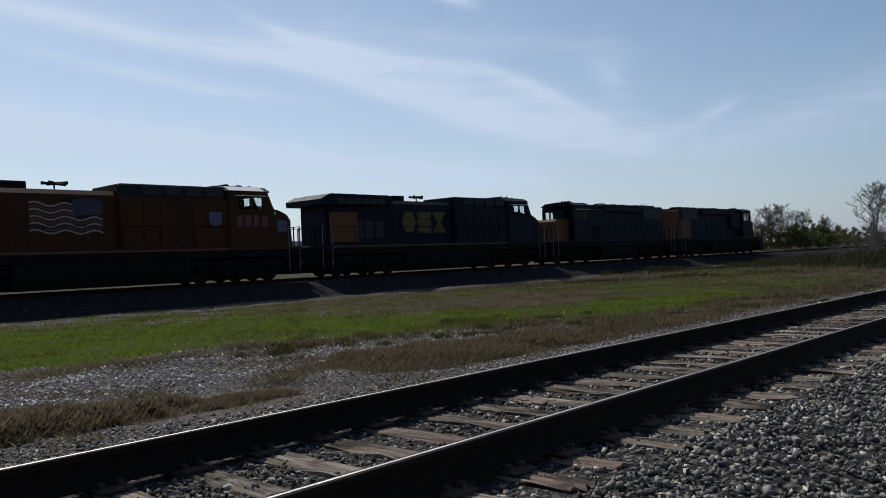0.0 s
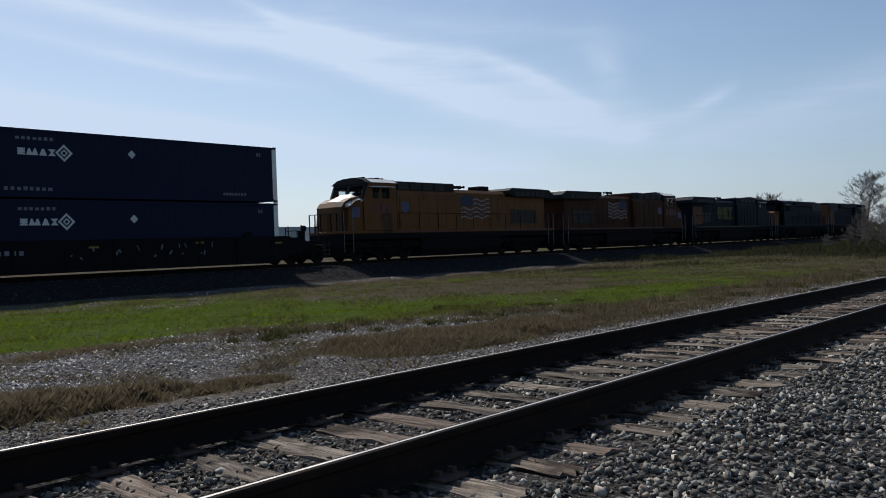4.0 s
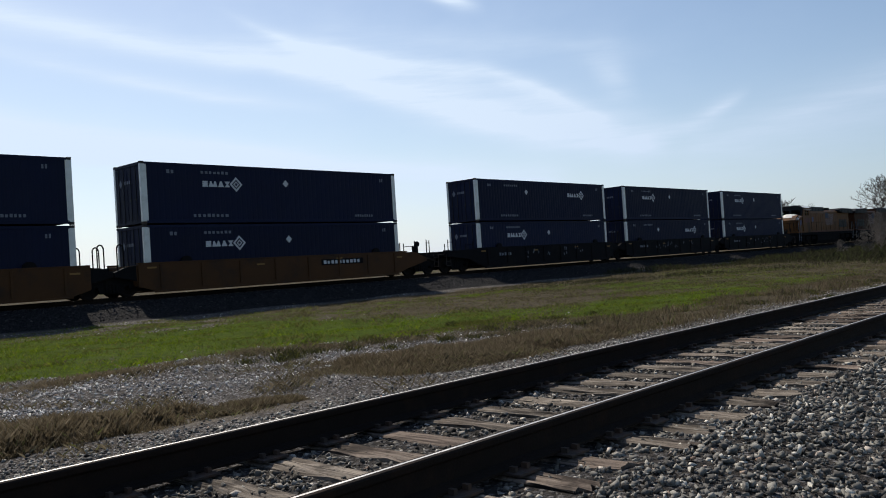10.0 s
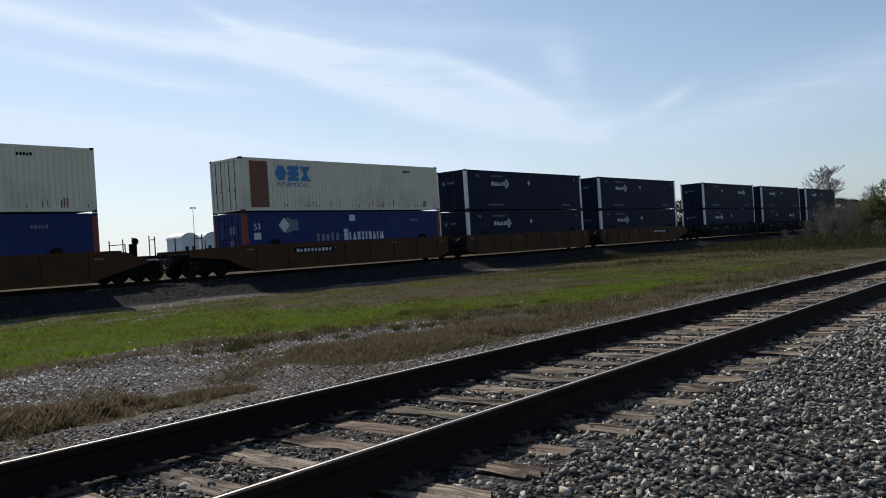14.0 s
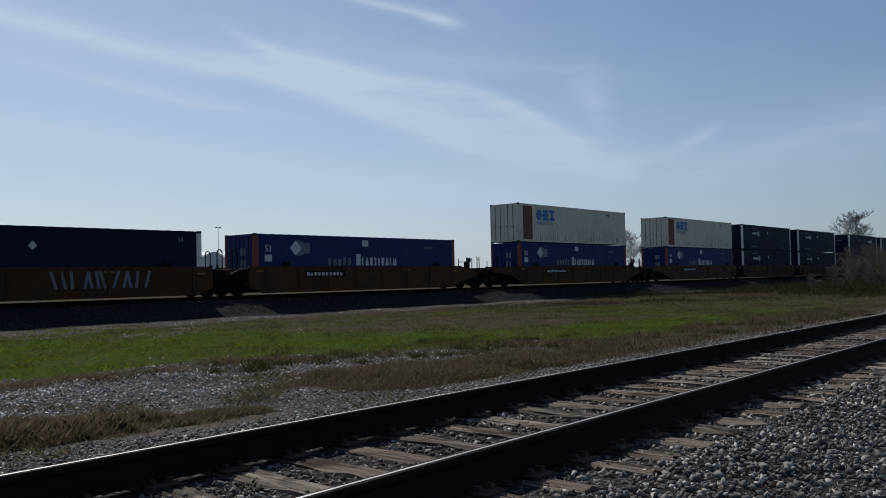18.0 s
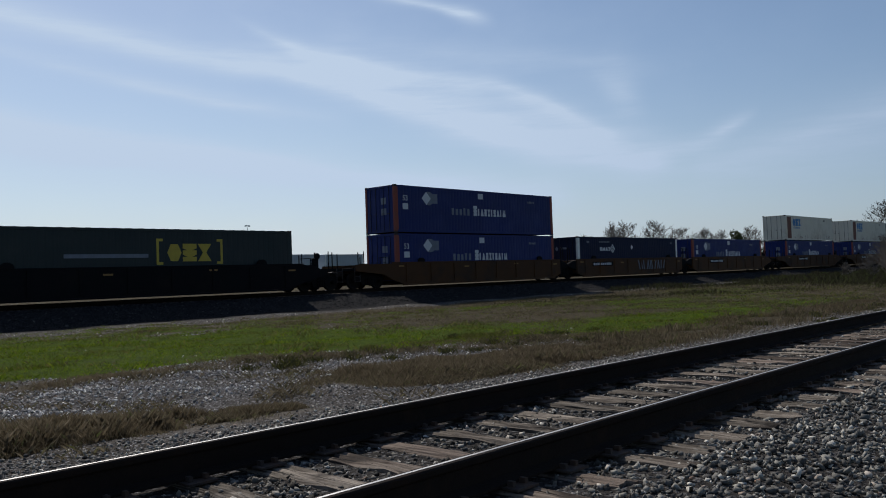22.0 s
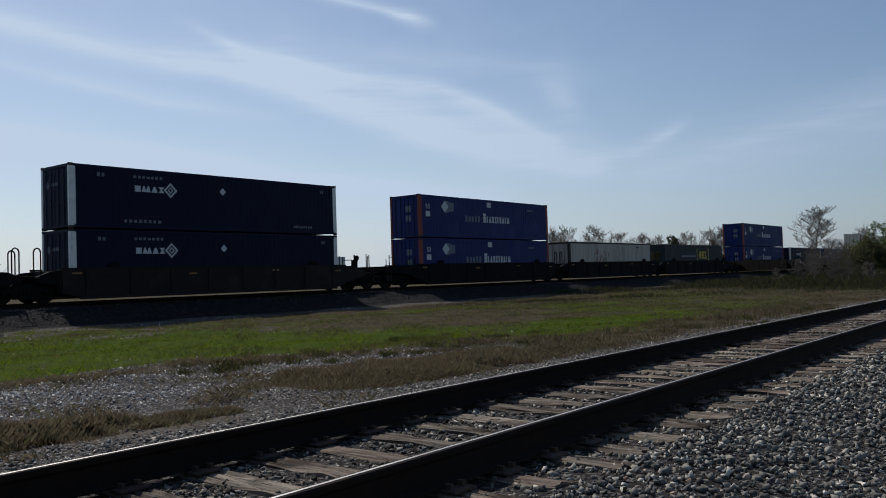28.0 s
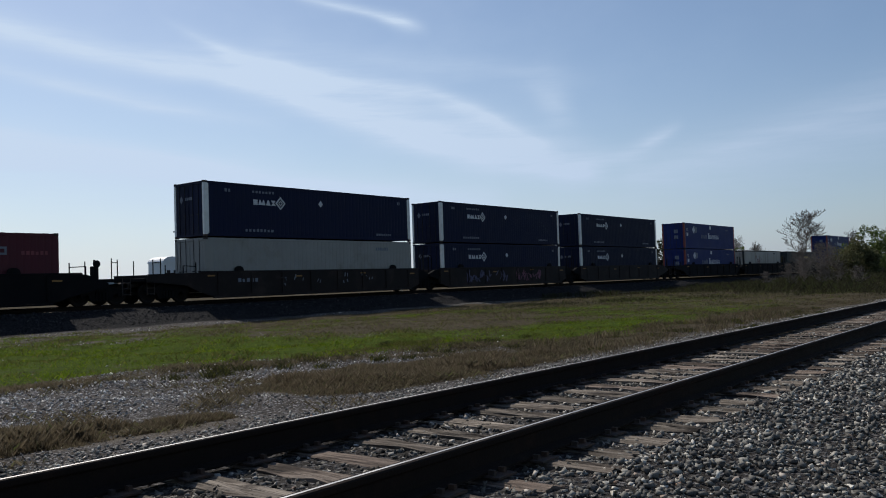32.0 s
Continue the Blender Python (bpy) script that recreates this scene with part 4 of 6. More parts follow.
def make_container(label, wall, post, rail, marks, inner_posts=False, rib=0.30, press=0.011):
    """A 53 foot box: corner posts and castings, rails, ribbed walls, roof, floor, doors with lock rods. marks draws what is painted on it."""
    c = empty("shipping_container", label, "container")
    body = part("side_wall", side_sheet(fresh(), -HX + 0.30, HX - 0.28, -HY + 0.012, -1, 0.2, 2.74, rib, press), wall, c)
    part("side_wall", side_sheet(fresh(), -HX + 0.30, HX - 0.28, HY - 0.012, 1, 0.2, 2.74, rib, press), wall, c)
    bm = box(fresh(), -HX + 0.10, HX - 0.08, -HY + 0.06, HY - 0.06, 2.84, 2.875)
    for i in range(26):
        x = -HX + 0.5 + i * 0.6
        box(bm, x, x + 0.25, -HY + 0.1, HY - 0.1, 2.875, 2.885)
    part("roof", bm, wall, c)
    part("floor", box(fresh(), -HX + 0.1, HX - 0.1, -HY + 0.08, HY - 0.08, 0.08, 0.17), BLACK, c)
    bm = fresh()
    for i in range(5):
        y = -HY + 0.18 + i * 0.45
        box(bm, HX - 0.05, HX - 0.01, y, y + 0.40, 0.2, 2.72, 0.01)
    box(bm, HX - 0.08, HX - 0.04, -HY + 0.1, HY - 0.1, 0.2, 2.74)
    part("front_wall", bm, wall, c)
    for sy in (-1, 1):
        y0, y1 = sorted((sy * HY, sy * (HY - 0.09)))
        part("top_rail", box(fresh(), -HX + 0.2, HX - 0.2, y0, y1, 2.74, 2.87, 0.01), rail, c)
        part("bottom_rail", box(fresh(), -HX + 0.2, HX - 0.2, y0, y1, 0.04, 0.2, 0.01), rail, c)
        for x0, x1 in ((-HX, -HX + 0.30), (HX - 0.28, HX)):
            part("corner_post", box(fresh(), x0, x1, *sorted((sy * HY, sy * (HY - 0.16))), 0.12, 2.78, 0.012), post, c)
            for z0 in (0.0, 2.778):
                part("corner_casting", box(fresh(), x0 + (0.0 if x0 < 0 else 0.1), x1 - (0.1 if x0 < 0 else 0.0), *sorted((sy * (HY + 0.004), sy * (HY - 0.17))), z0, z0 + 0.118, 0.012), STEEL_DARK, c)
        if inner_posts:
            for x in (-HX + 1.98, HX - 1.98):
                part("stacking_post", box(fresh(), x - 0.09, x + 0.09, *sorted((sy * (HY + 0.003), sy * (HY - 0.06))), 0.2, 2.87, 0.01), rail, c)
    part("header", box(fresh(), -HX, -HX + 0.1, -HY + 0.16, HY - 0.16, 2.72, 2.87, 0.01), rail, c)
    part("sill", box(fresh(), -HX, -HX + 0.1, -HY + 0.16, HY - 0.16, 0.05, 0.2, 0.01), rail, c)
    for sy in (-1, 1):
        a, b = sorted((sy * 0.01, sy * (HY - 0.165)))
        bm = box(fresh(), -HX + 0.03, -HX + 0.07, a, b, 0.205, 2.715, 0.006)
        for i in range(3):
            box(bm, -HX + 0.018, -HX + 0.03, a + 0.06, b - 0.06, 0.45 + 0.75 * i, 0.95 + 0.75 * i)
        door = part("door", bm, wall, c)
        for f in (0.3, 0.72):
            y = sy * f * (HY - 0.165)
            bm = rod(fresh(), (-HX + 0.005, y, 0.1), (-HX + 0.005, y, 2.82), 0.017, 6)
            box(bm, -HX - 0.01, -HX + 0.02, y - 0.03, y + 0.16, 1.15, 1.19)
            part("lock_rod", bm, GRILLE, door, "dark painted lock rod")
    marks(c)
    return c


YM = -HY + 0.007        # markings on the near wall


def navy_marks(logo_x):
    def marks(c):
        z, x = 1.76, logo_x
        # a row of plain outlined shapes, then the diamond ring
        for kind, w in (("slabs", 0.30), ("mounds", 0.48), ("mound", 0.32), ("hourglass", 0.32)):
            part("emblem_shape", plain_shape(kind, x, z + 0.03, w, 0.28, YM), WHITE_MARK, c, "white painted shape")
            x += w + 0.045
        part("emblem_ring", diamond(fresh(), x + 0.30, z + 0.18, 0.37, YM, 0.25), WHITE_MARK, c, "white painted diamond ring")
        part("emblem_core", diamond(fresh(), x + 0.30, z + 0.18, 0.16, YM, 0.09), WHITE_MARK, c)
        part("placard", diamond(fresh(), logo_x + 4.95 if logo_x < 0 else logo_x - 5.2, 2.06, 0.19, YM), WHITE_MARK, c, "white diamond placard")
        tagged(part("small_lettering", bars(fresh(), -HX + 3.1, -HX + 4.7, 2.42, 2.56, YM, 7, 0.3, 3), FADED_MARK, c), kind="stuff")
        tagged(part("small_lettering", bars(fresh(), -HX + 2.6, -HX + 4.6, 0.32, 0.48, YM, 8, 0.3, 4), FADED_MARK, c), kind="stuff")
        tagged(part("small_lettering", bars(fresh(), HX - 3.3, HX - 1.9, 0.32, 0.46, YM, 8, 0.3, 5), FADED_MARK, c), kind="stuff")
        tagged(part("small_lettering", bars(fresh(), -HX + 1.3, -HX + 1.75, 2.38, 2.56, YM, 2, 0.3, 6), FADED_MARK, c), kind="stuff")
        tagged(part("small_lettering", bars(fresh(), HX - 1.25, HX - 0.95, 2.36, 2.56, YM, 2, 0.3, 7), FADED_MARK, c), kind="stuff")
        bm = fresh()
        for i in range(4):
            box(bm, -HX + 0.012, -HX + 0.02, 0.25 - 0.17 * i, 0.37 - 0.17 * i, 1.95, 2.1)
        prism(bm, [(0.65, 1.8), (0.8, 2.0), (0.65, 2.2), (0.5, 2.0)], -HX + 0.010, -HX + 0.018, "x")
        tagged(part("emblem", bm, FADED_MARK, c, "small faded white emblem on the door"), kind="stuff")
    return marks


def stack_marks(c):
    writing("length_number", "53", 0.46, WHITE_MARK, c, -HX + 0.68, 1.95, YM)
    part("sticker", plate(-HX + 0.68, -HX + 1.14, 1.42, 1.78, YM), WHITE_MARK, c, "white square sticker")
    bm = diamond(fresh(), -HX + 2.75, 2.15, 0.40, YM)
    part("emblem", bm, WHITE_MARK, c, "white arrowhead emblem")
    bm = fresh()
    prism(bm, [(-HX + 2.95 + 0.5 * math.cos(a), 2.15 + 0.42 * math.sin(a)) for a in [6.2832 * i / 20 for i in range(20)]], YM - 0.002, YM + 0.006)
    box(bm, -HX + 3.2, -HX + 3.75, YM - 0.002, YM + 0.006, 1.85, 2.45)
    part("emblem", bm, FADED_MARK, c, "faded pale blue emblem")
    part("sticker", plate(-HX + 7.71, -HX + 8.21, 2.32, 2.68, YM), WHITE_MARK, c, "white square sticker")
    tagged(part("small_lettering", bars(fresh(), HX - 3.0, HX - 2.2, 2.25, 2.4, YM, 5, 0.3, 5), FADED_MARK, c), kind="stuff")
    tagged(part("lettering", bars(fresh(), -HX + 5.07, -HX + 6.96, 1.20, 1.68, YM, 5, 0.35, 9), FADED_MARK, c, "faded line of bars"), kind="stuff")
    x = -HX + 7.21
    for kind, w, h in (("slabs", 0.36, 0.66), ("block", 0.13, 0.46), ("mound", 0.30, 0.46), ("slabs", 0.24, 0.46), ("hourglass", 0.26, 0.46), ("block", 0.13, 0.46), ("slabs", 0.24, 0.46), ("mound", 0.30, 0.46), ("block", 0.10, 0.46), ("mounds", 0.34, 0.46)):
        part("emblem_shape", plain_shape(kind, x, 1.20, w, h, YM), WHITE_MARK, c, "white painted shape")
        x += 0.04 + (0.06 if kind == "block" else 0)
        x += w + 0.05
    for z in (1.1, 1.75):
        part("sticker", box(fresh(), -HX + 0.012, -HX + 0.02, -0.55, -0.1, z, z + 0.4), FADED_MARK, c, "pale sticker on the door")


def bone_marks(emblem):
    def marks(c):
        bm = fresh()
        for x0, x1 in ((-HX + 0.62, -HX + 1.82),):
            box(bm, x0, x1, YM - 0.004, YM + 0.004, 0.22, 2.7)
        if emblem:
            part("patch_panel", bm, RUST_BROWN, c, "brown unpainted panel")
            for i, kind in enumerate(("hexagon", "slabs", "hourglass")):
                part("emblem_shape", plain_shape(kind, -HX + 2.32 + i * 0.88, 1.68, 0.82, 0.83, YM), BLUE_MARK, c, "bold blue painted shape")
            writing("lettering", "INTERMODAL", 0.36, BLUE_MARK, c, -HX + 2.42, 1.36, YM)
        else:
            bm.free()
            bm, r = fresh(), random.Random(8)
            for i in range(30):
                x, z = -HX + 4.3 + r.uniform(0, 2.9), 0.75 + r.uniform(0, 1.1)
                w, h, sl = r.uniform(0.04, 0.10), r.uniform(0.12, 0.5), r.uniform(-0.25, 0.25)
                prism(bm, [(x, z), (x + w, z), (x + w + sl, z + h), (x + sl, z + h)], YM - 0.004 - i * 0.0002, YM + 0.004)
            tagged(part("spray_paint", bm, RED_MARK, c, "faded red sprayed strokes"), kind="stuff")
        # rust runs below the ribs
        bm, r = fresh(), random.Random(4)
        for i in range(26):
            x, h = r.uniform(-HX + 2.2, HX - 0.4), r.uniform(0.08, 0.5)
            box(bm, x, x + r.uniform(0.03, 0.07), YM - 0.0035, YM + 0.0035, 0.22, 0.22 + h)
        tagged(part("rust_staining", bm, RUST_BROWN, c, "short brown rust streaks"), kind="stuff")
        tagged(part("small_lettering", bars(fresh(), HX - 3.4, HX - 2.7, 2.42, 2.56, YM, 5, 0.3, 5), BLACK, c), kind="stuff")
    return marks


def forest_marks(c):
    for x, s in ((-HX + 8.5, 1), (-HX + 11.97, -1)):
        bm = box(fresh(), *sorted((x, x + s * 0.12)), YM - 0.005, YM + 0.005, 1.22, 2.42)
        box(bm, *sorted((x + s * 0.12, x + s * 0.32)), YM - 0.005, YM + 0.005, 2.30, 2.42)
        box(bm, *sorted((x + s * 0.12, x + s * 0.32)), YM - 0.005, YM + 0.005, 1.22, 1.34)
        part("bracket", bm, YELLOW_MARK, c, "yellow painted bracket")
    for i, kind in enumerate(("hexagon", "slabs", "hourglass")):
        part("emblem_shape", plain_shape(kind, -HX + 9.04 + i * 0.79, 1.36, 0.72, 0.83, YM), YELLOW_MARK, c, "yellow painted shape")
    part("stripe", plate(-HX + 4.3, -HX + 8.1, 1.55, 1.72, YM), FADED_MARK, c, "faded pale stripe")
    part("sticker", box(fresh(), -HX + 0.010, -HX + 0.02, -0.7, 0.3, 1.3, 2.2), LOCO_GOLD, c, "dull yellow panel on the door")


def plain_marks(c):
    tagged(part("small_lettering", bars(fresh(), HX - 3.4, HX - 2.2, 2.3, 2.5, YM, 6, 0.3, 5), FADED_MARK, c), kind="stuff")


def red_marks(c):
    part("emblem", plain_shape("frame", HX - 2.75, 1.95, 0.55, 0.34, YM), FADED_MARK, c, "small pale outlined emblem")
    tagged(part("small_lettering", bars(fresh(), HX - 1.6, HX - 0.4, 1.95, 2.12, YM, 6, 0.3, 5), RED_MARK, c), kind="stuff")


NAVY_BOX_A = make_container("dark navy ribbed container with pale corner posts and white emblem", NAVY, ALU, NAVY, navy_marks(-HX + 3.16))
NAVY_BOX_B = make_container("dark navy ribbed container, white emblem near its front", NAVY, ALU, NAVY, navy_marks(-HX + 10.84))
BLUE = make_container("cobalt blue container with orange corner posts and white lettering bars", COBALT, RUST_RED, COBALT, stack_marks)
WHITE = make_container("off-white weathered container with bold blue emblem and brown panel", BONE, BONE, BONE, bone_marks(True), True, 0.26, 0.03)
SCRAWL = make_container("off-white ribbed container with dark posts and faded red sprayed strokes", DULL_BONE, GRILLE, GRILLE, bone_marks(False), False, 0.28, 0.024)
PALE = make_container("plain pale ribbed container carried under a navy one", PALE_GREY, PALE_GREY, PALE_GREY, plain_marks)
GREEN = make_container("dark green container with yellow emblem between brackets", FOREST, FOREST, FOREST, forest_marks)
RED = make_container("dull red ribbed container with a small pale emblem", CRIMSON, CRIMSON, CRIMSON, red_marks)


# ---- bogies ----
def wheel_mesh(r, w):
    bm = fresh()
    n = 20
    rings = [(r * 0.3, w * 0.5), (r * 0.36, w * 0.3), (r * 0.75, w * 0.22), (r * 0.86, w * 0.5), (r, w * 0.5), (r, -w * 0.4), (r * 1.06, -w * 0.5), (r * 0.8, -w * 0.5), (r * 0.75, -w * 0.1), (r * 0.3, -w * 0.2)]
    loops = [[bm.verts.new((a * math.cos(6.28319 * i / n), -b, a * math.sin(6.28319 * i / n))) for i in range(n)] for a, b in rings]
    for p, q in zip(loops, loops[1:]):
        for i in range(n):
            j = (i + 1) % n
            bm.faces.new((p[i], p[j], q[j], q[i]))
    bm.faces.new(loops[0])
    bm.faces.new(list(reversed(loops[-1])))
    # the far wheel mirrors the near one, with the axle between
    near = list(bm.verts)
    copy = bmesh.ops.duplicate(bm, geom=list(bm.verts) + list(bm.faces))
    for v in copy["geom"]:
        if isinstance(v, bmesh.types.BMVert):
            v.co.y = 0.755 - v.co.y
    for v in near:
        v.co.y -= 0.755
    rod(bm, (0, -0.72, 0), (0, 0.72, 0), 0.085, 8)
    for i in range(3):
        a = 2.0944 * i
        rod(bm, (r * 0.55 * math.cos(a), -0.755 - w * 0.3, r * 0.55 * math.sin(a)), (r * 0.55 * math.cos(a), -0.755 - w * 0.18, r * 0.55 * math.sin(a)), 0.035, 6)
    me = bpy.data.meshes.new("wheelset")
    bmesh.ops.recalc_face_normals(bm, faces=bm.faces)
    bm.to_mesh(me)
    bm.free()
    me.materials.append(WHEEL_STEEL)
    return me


WHEEL = wheel_mesh(0.48, 0.14)
LOCO_WHEEL = wheel_mesh(0.53, 0.14)


def bogie(parent, x, wheels, base, wheel, r):
    """A truck under parent, centred at x: cast side frames, springs, bolster, axles and wheels on the rails."""
    bm = fresh()
    half = base / 2
    for sy in (-1, 1):
        y0, y1 = sorted((sy * 0.93, sy * 1.07))
        prism(bm, [(x - half - 0.28, r + 0.02), (x - half - 0.28, r + 0.2), (x - half + 0.2, r + 0.24), (x - 0.45, r + 0.42), (x + 0.45, r + 0.42), (x + half - 0.2, r + 0.24),
                   (x + half + 0.28, r + 0.2), (x + half + 0.28, r + 0.02), (x + half - 0.28, r + 0.02), (x + 0.5, r - 0.28), (x - 0.5, r - 0.28), (x - half + 0.28, r + 0.02)], y0, y1)
        for k in range(4):
            rod(bm, (x - 0.24 + 0.16 * k, sy * 1.1, r - 0.24), (x - 0.24 + 0.16 * k, sy * 1.1, r + 0.12), 0.065, 8)
        for w in wheels:
            rod(bm, (x + w, sy * 0.9, r), (x + w, sy * 1.15, r), 0.12, 10)
    box(bm, x - 0.22, x + 0.22, -1.1, 1.1, r + 0.1, r + 0.36)
    truck = part("truck", bm, BLACK, parent)
    for w in wheels:
        ob = mesh_object("wheelset", wheel, WHEEL_STEEL, truck)
        ob.matrix_basis = pose(x + w, 0, r)
    return truck


def coupler(parent, x, s, z=0.88):
    bm = box(fresh(), *sorted((x, x + s * 0.75)), -0.09, 0.09, z - 0.09, z + 0.09, 0.02)
    box(bm, *sorted((x + s * 0.62, x + s * 0.95)), -0.19, 0.19, z - 0.15, z + 0.15, 0.04)
    rod(bm, (x + s * 0.1, 0.45, z - 0.1), (x + s * 0.9, 0.3, z - 0.42), 0.03, 6)
    return part("coupler", bm, STEEL_DARK, parent)


# ---- well cars ----
def well_unit(car, cx, paint, left_end, right_end, seed, marks):
    """One well: deep side girders with flanges and stiffeners, floor beams, end bulkheads. Ends: 'open' towards a coupler, 'shared' towards a shared truck."""
    r = random.Random(seed)
    L = 8.35
    for sy in (-1, 1):
        y_out = sy * 1.50
        y_in = sy * 1.44
        bm = fresh()
        right = [(cx + L + 0.2, 0.45), (cx + L + 1.9, 0.86), (cx + L + 1.9, 1.02), (cx + L + 0.85, 1.42)] if right_end == "open" else [(cx + L + 0.18, 0.42), (cx + L + 0.18, 1.42)]
        left = [(cx - L - 0.4, 1.42), (cx - L - 3.1, 1.38), (cx - L - 3.1, 1.02), (cx - L - 1.0, 0.80), (cx - L - 0.2, 0.45)] if left_end == "open" else [(cx - L - 0.18, 1.42), (cx - L - 0.18, 0.42)]
        outline = [(cx - L + 0.6, 0.20), (cx + L - 0.6, 0.20), *right, *left]
        prism(bm, outline, *sorted((y_out, y_in)))
        side = part("side_girder", bm, paint, car)
        fl = box(fresh(), cx - L - 0.2, cx + L + 0.2, *sorted((sy * 1.505, sy * 1.36)), 1.422, 1.50, 0.01)
        part("top_flange", fl, paint, side)
        part("bottom_flange", box(fresh(), cx - L + 0.6, cx + L - 0.6, *sorted((sy * 1.57, sy * 1.40)), 0.115, 0.198, 0.008), paint, side)
        for i in range(8):
            x = cx - L + 0.9 + i * 2.13
            part("stiffener", box(fresh(), x - 0.05, x + 0.05, *sorted((sy * 1.502, sy * 1.55)), 0.30, 1.40, 0.008), paint, side)
        for gx in (cx - HX + 2.0, cx + HX - 2.0):
            part("container_guide", prism(fresh(), [(gx - 0.28, 1.502), (gx + 0.28, 1.502), (gx + 0.22, 1.66), (gx + 0.08, 1.74), (gx - 0.1, 1.74), (gx - 0.24, 1.64)], *sorted((sy * 1.49, sy * 1.37))), BLACK, side)
        if sy < 0:
            for i, x in enumerate((cx - L + 0.25, cx - 2.2, cx + 3.0, cx + L - 0.7)):
                part("reflector", box(fresh(), x, x + 0.45, -1.512, -1.503, 1.22 - 0.1 * (i % 2), 1.30 - 0.1 * (i % 2)), REFLECTOR, side, "yellow reflective strip")
            marks(side, cx, r)
    for i in range(5):
        x = cx - 7.4 + i * 3.7
        part("floor_beam", box(fresh(), x - 0.15, x + 0.15, -1.44, 1.44, 0.22, 0.345, 0.01), BLACK, car)
    for s, kind in ((-1, left_end), (1, right_end)):
        xe = cx + s * (L + 0.12)
        part("bulkhead", box(fresh(), *sorted((xe, xe + s * 0.12)), -1.43, 1.43, 0.45, 1.40, 0.01), paint, car)
        if kind == "shared":
            for sy in (-1, 1):
                e = cx + s * (L + 0.19)
                part("end_bracket", prism(fresh(), [(e, 0.7), (e, 1.38), (e + s * 0.5, 1.34), (e + s * 1.05, 1.12), (e + s * 1.05, 0.92)], *sorted((sy * 1.42, sy * 1.2))), BLACK, car)
        reach = 3.4 if kind == "open" else 1.45
        part("end_platform", box(fresh(), *sorted((xe + s * 0.12, cx + s * (L - 0.275 + reach))), -1.25 if kind == "open" else -0.5, 1.25 if kind == "open" else 0.5, 1.06, 1.2, 0.01), BLACK, car)


def end_gear(car, x, s, tall):
    """What stands on a car's coupler end: grab posts, hand brake, air pipes, ladder, walkway."""
    for dx, y, h in ((0.5, -1.2, 0.75), (1.25, -1.22, 0.6), (2.5, -1.2, 0.95), (2.85, -1.1, 0.9), (2.5, 1.15, 0.9), (0.7, 1.15, 0.7)):
        bm = rod(fresh(), (x + s * dx, y, 1.2), (x + s * dx, y, 1.2 + h), 0.03, 6)
        part("grab_post", bm, BLACK, car)
    bm = fresh()
    rod(bm, (x + s * 0.5, -1.2, 1.75), (x + s * 1.25, -1.22, 1.78), 0.022, 6)
    rod(bm, (x + s * 2.5, -1.2, 1.95), (x + s * 2.85, -1.1, 1.95), 0.022, 6)
    part("hand_rail", bm, BLACK, car)
    if tall:
        bm = fresh()
        box(bm, x + s * 1.9 - 0.12, x + s * 1.9 + 0.12, -0.95, -0.6, 1.2, 1.8, 0.02)
        rod(bm, (x + s * 1.9, -0.96, 1.9), (x + s * 1.9, -1.02, 1.9), 0.17, 14)
        rod(bm, (x + s * 1.9, -0.78, 1.75), (x + s * 1.9, -0.78, 2.1), 0.05, 6)
        part("hand_brake", bm, BLACK, car)
        bm = rod(fresh(), (x + s * 1.1, 0.1, 1.38), (x + s * 1.75, 0.1, 1.38), 0.17, 10)
        part("air_tank", bm, BLACK, car)
    bm = fresh()
    for k in range(3):
        rod(bm, (x + s * 2.95, -1.36, 0.45 + 0.28 * k), (x + s * 3.35, -1.36, 0.45 + 0.28 * k), 0.02, 6)
    for dx in (2.95, 3.35):
        rod(bm, (x + s * dx, -1.36, 0.4), (x + s * dx, -1.36, 1.2), 0.02, 6)
    part("ladder", bm, STEEL_DARK, car)


def number_marks(side, cx, r, at=-4.9):
    part("number_panel", box(fresh(), cx + at, cx + at + 3.0, -1.512, -1.503, 0.93, 1.24), BLACK, side, "black panel behind the car number")
    tagged(part("lettering", bars(fresh(), cx + at + 0.15, cx + at + 2.85, 0.99, 1.18, -1.516, 10, 0.3, 2), WHITE_MARK, side), kind="stuff")


def front_number(side, cx, r):
    number_marks(side, cx, r, 1.95)


def chalk_marks(side, cx, r):
    bm = fresh()
    for i in range(18):
        x, z = cx - 3.5 + r.uniform(0, 7.5), 0.65 + r.uniform(0, 0.45)
        w, h, sl = r.uniform(0.03, 0.08), r.uniform(0.06, 0.24), r.uniform(-0.12, 0.12)
        prism(bm, [(x, z), (x + w, z), (x + w + sl, z + h), (x + sl, z + h)], -1.508 - i * 0.0002, -1.502)
    tagged(part("spray_paint", bm, FADED_MARK, side, "pale sprayed scribble"), kind="stuff")
    tagged(part("lettering", bars(fresh(), cx - 6.2, cx - 4.8, 0.9, 1.1, -1.508, 5, 0.3, 2), FADED_MARK, side), kind="stuff")


def spray_marks(side, cx, r):
    for m, tag, a, b in ((LILAC_MARK, "lilac", -5.5, -0.3), (PINK_MARK, "pink", 0.8, 4.5)):
        bm = fresh()
        for i in range(44):
            x, z = cx + r.uniform(a, b), 0.4 + r.uniform(0, 0.55)
            w, h, sl = r.uniform(0.05, 0.13), r.uniform(0.12, 0.45), r.uniform(-0.35, 0.35)
            prism(bm, [(x, z), (x + w, z), (x + w + sl, z + h), (x + sl, z + h)], -1.510 - i * 0.0003, -1.502)
        tagged(part("spray_paint", bm, m, side, f"faded {tag} sprayed letters shapes"), kind="stuff")


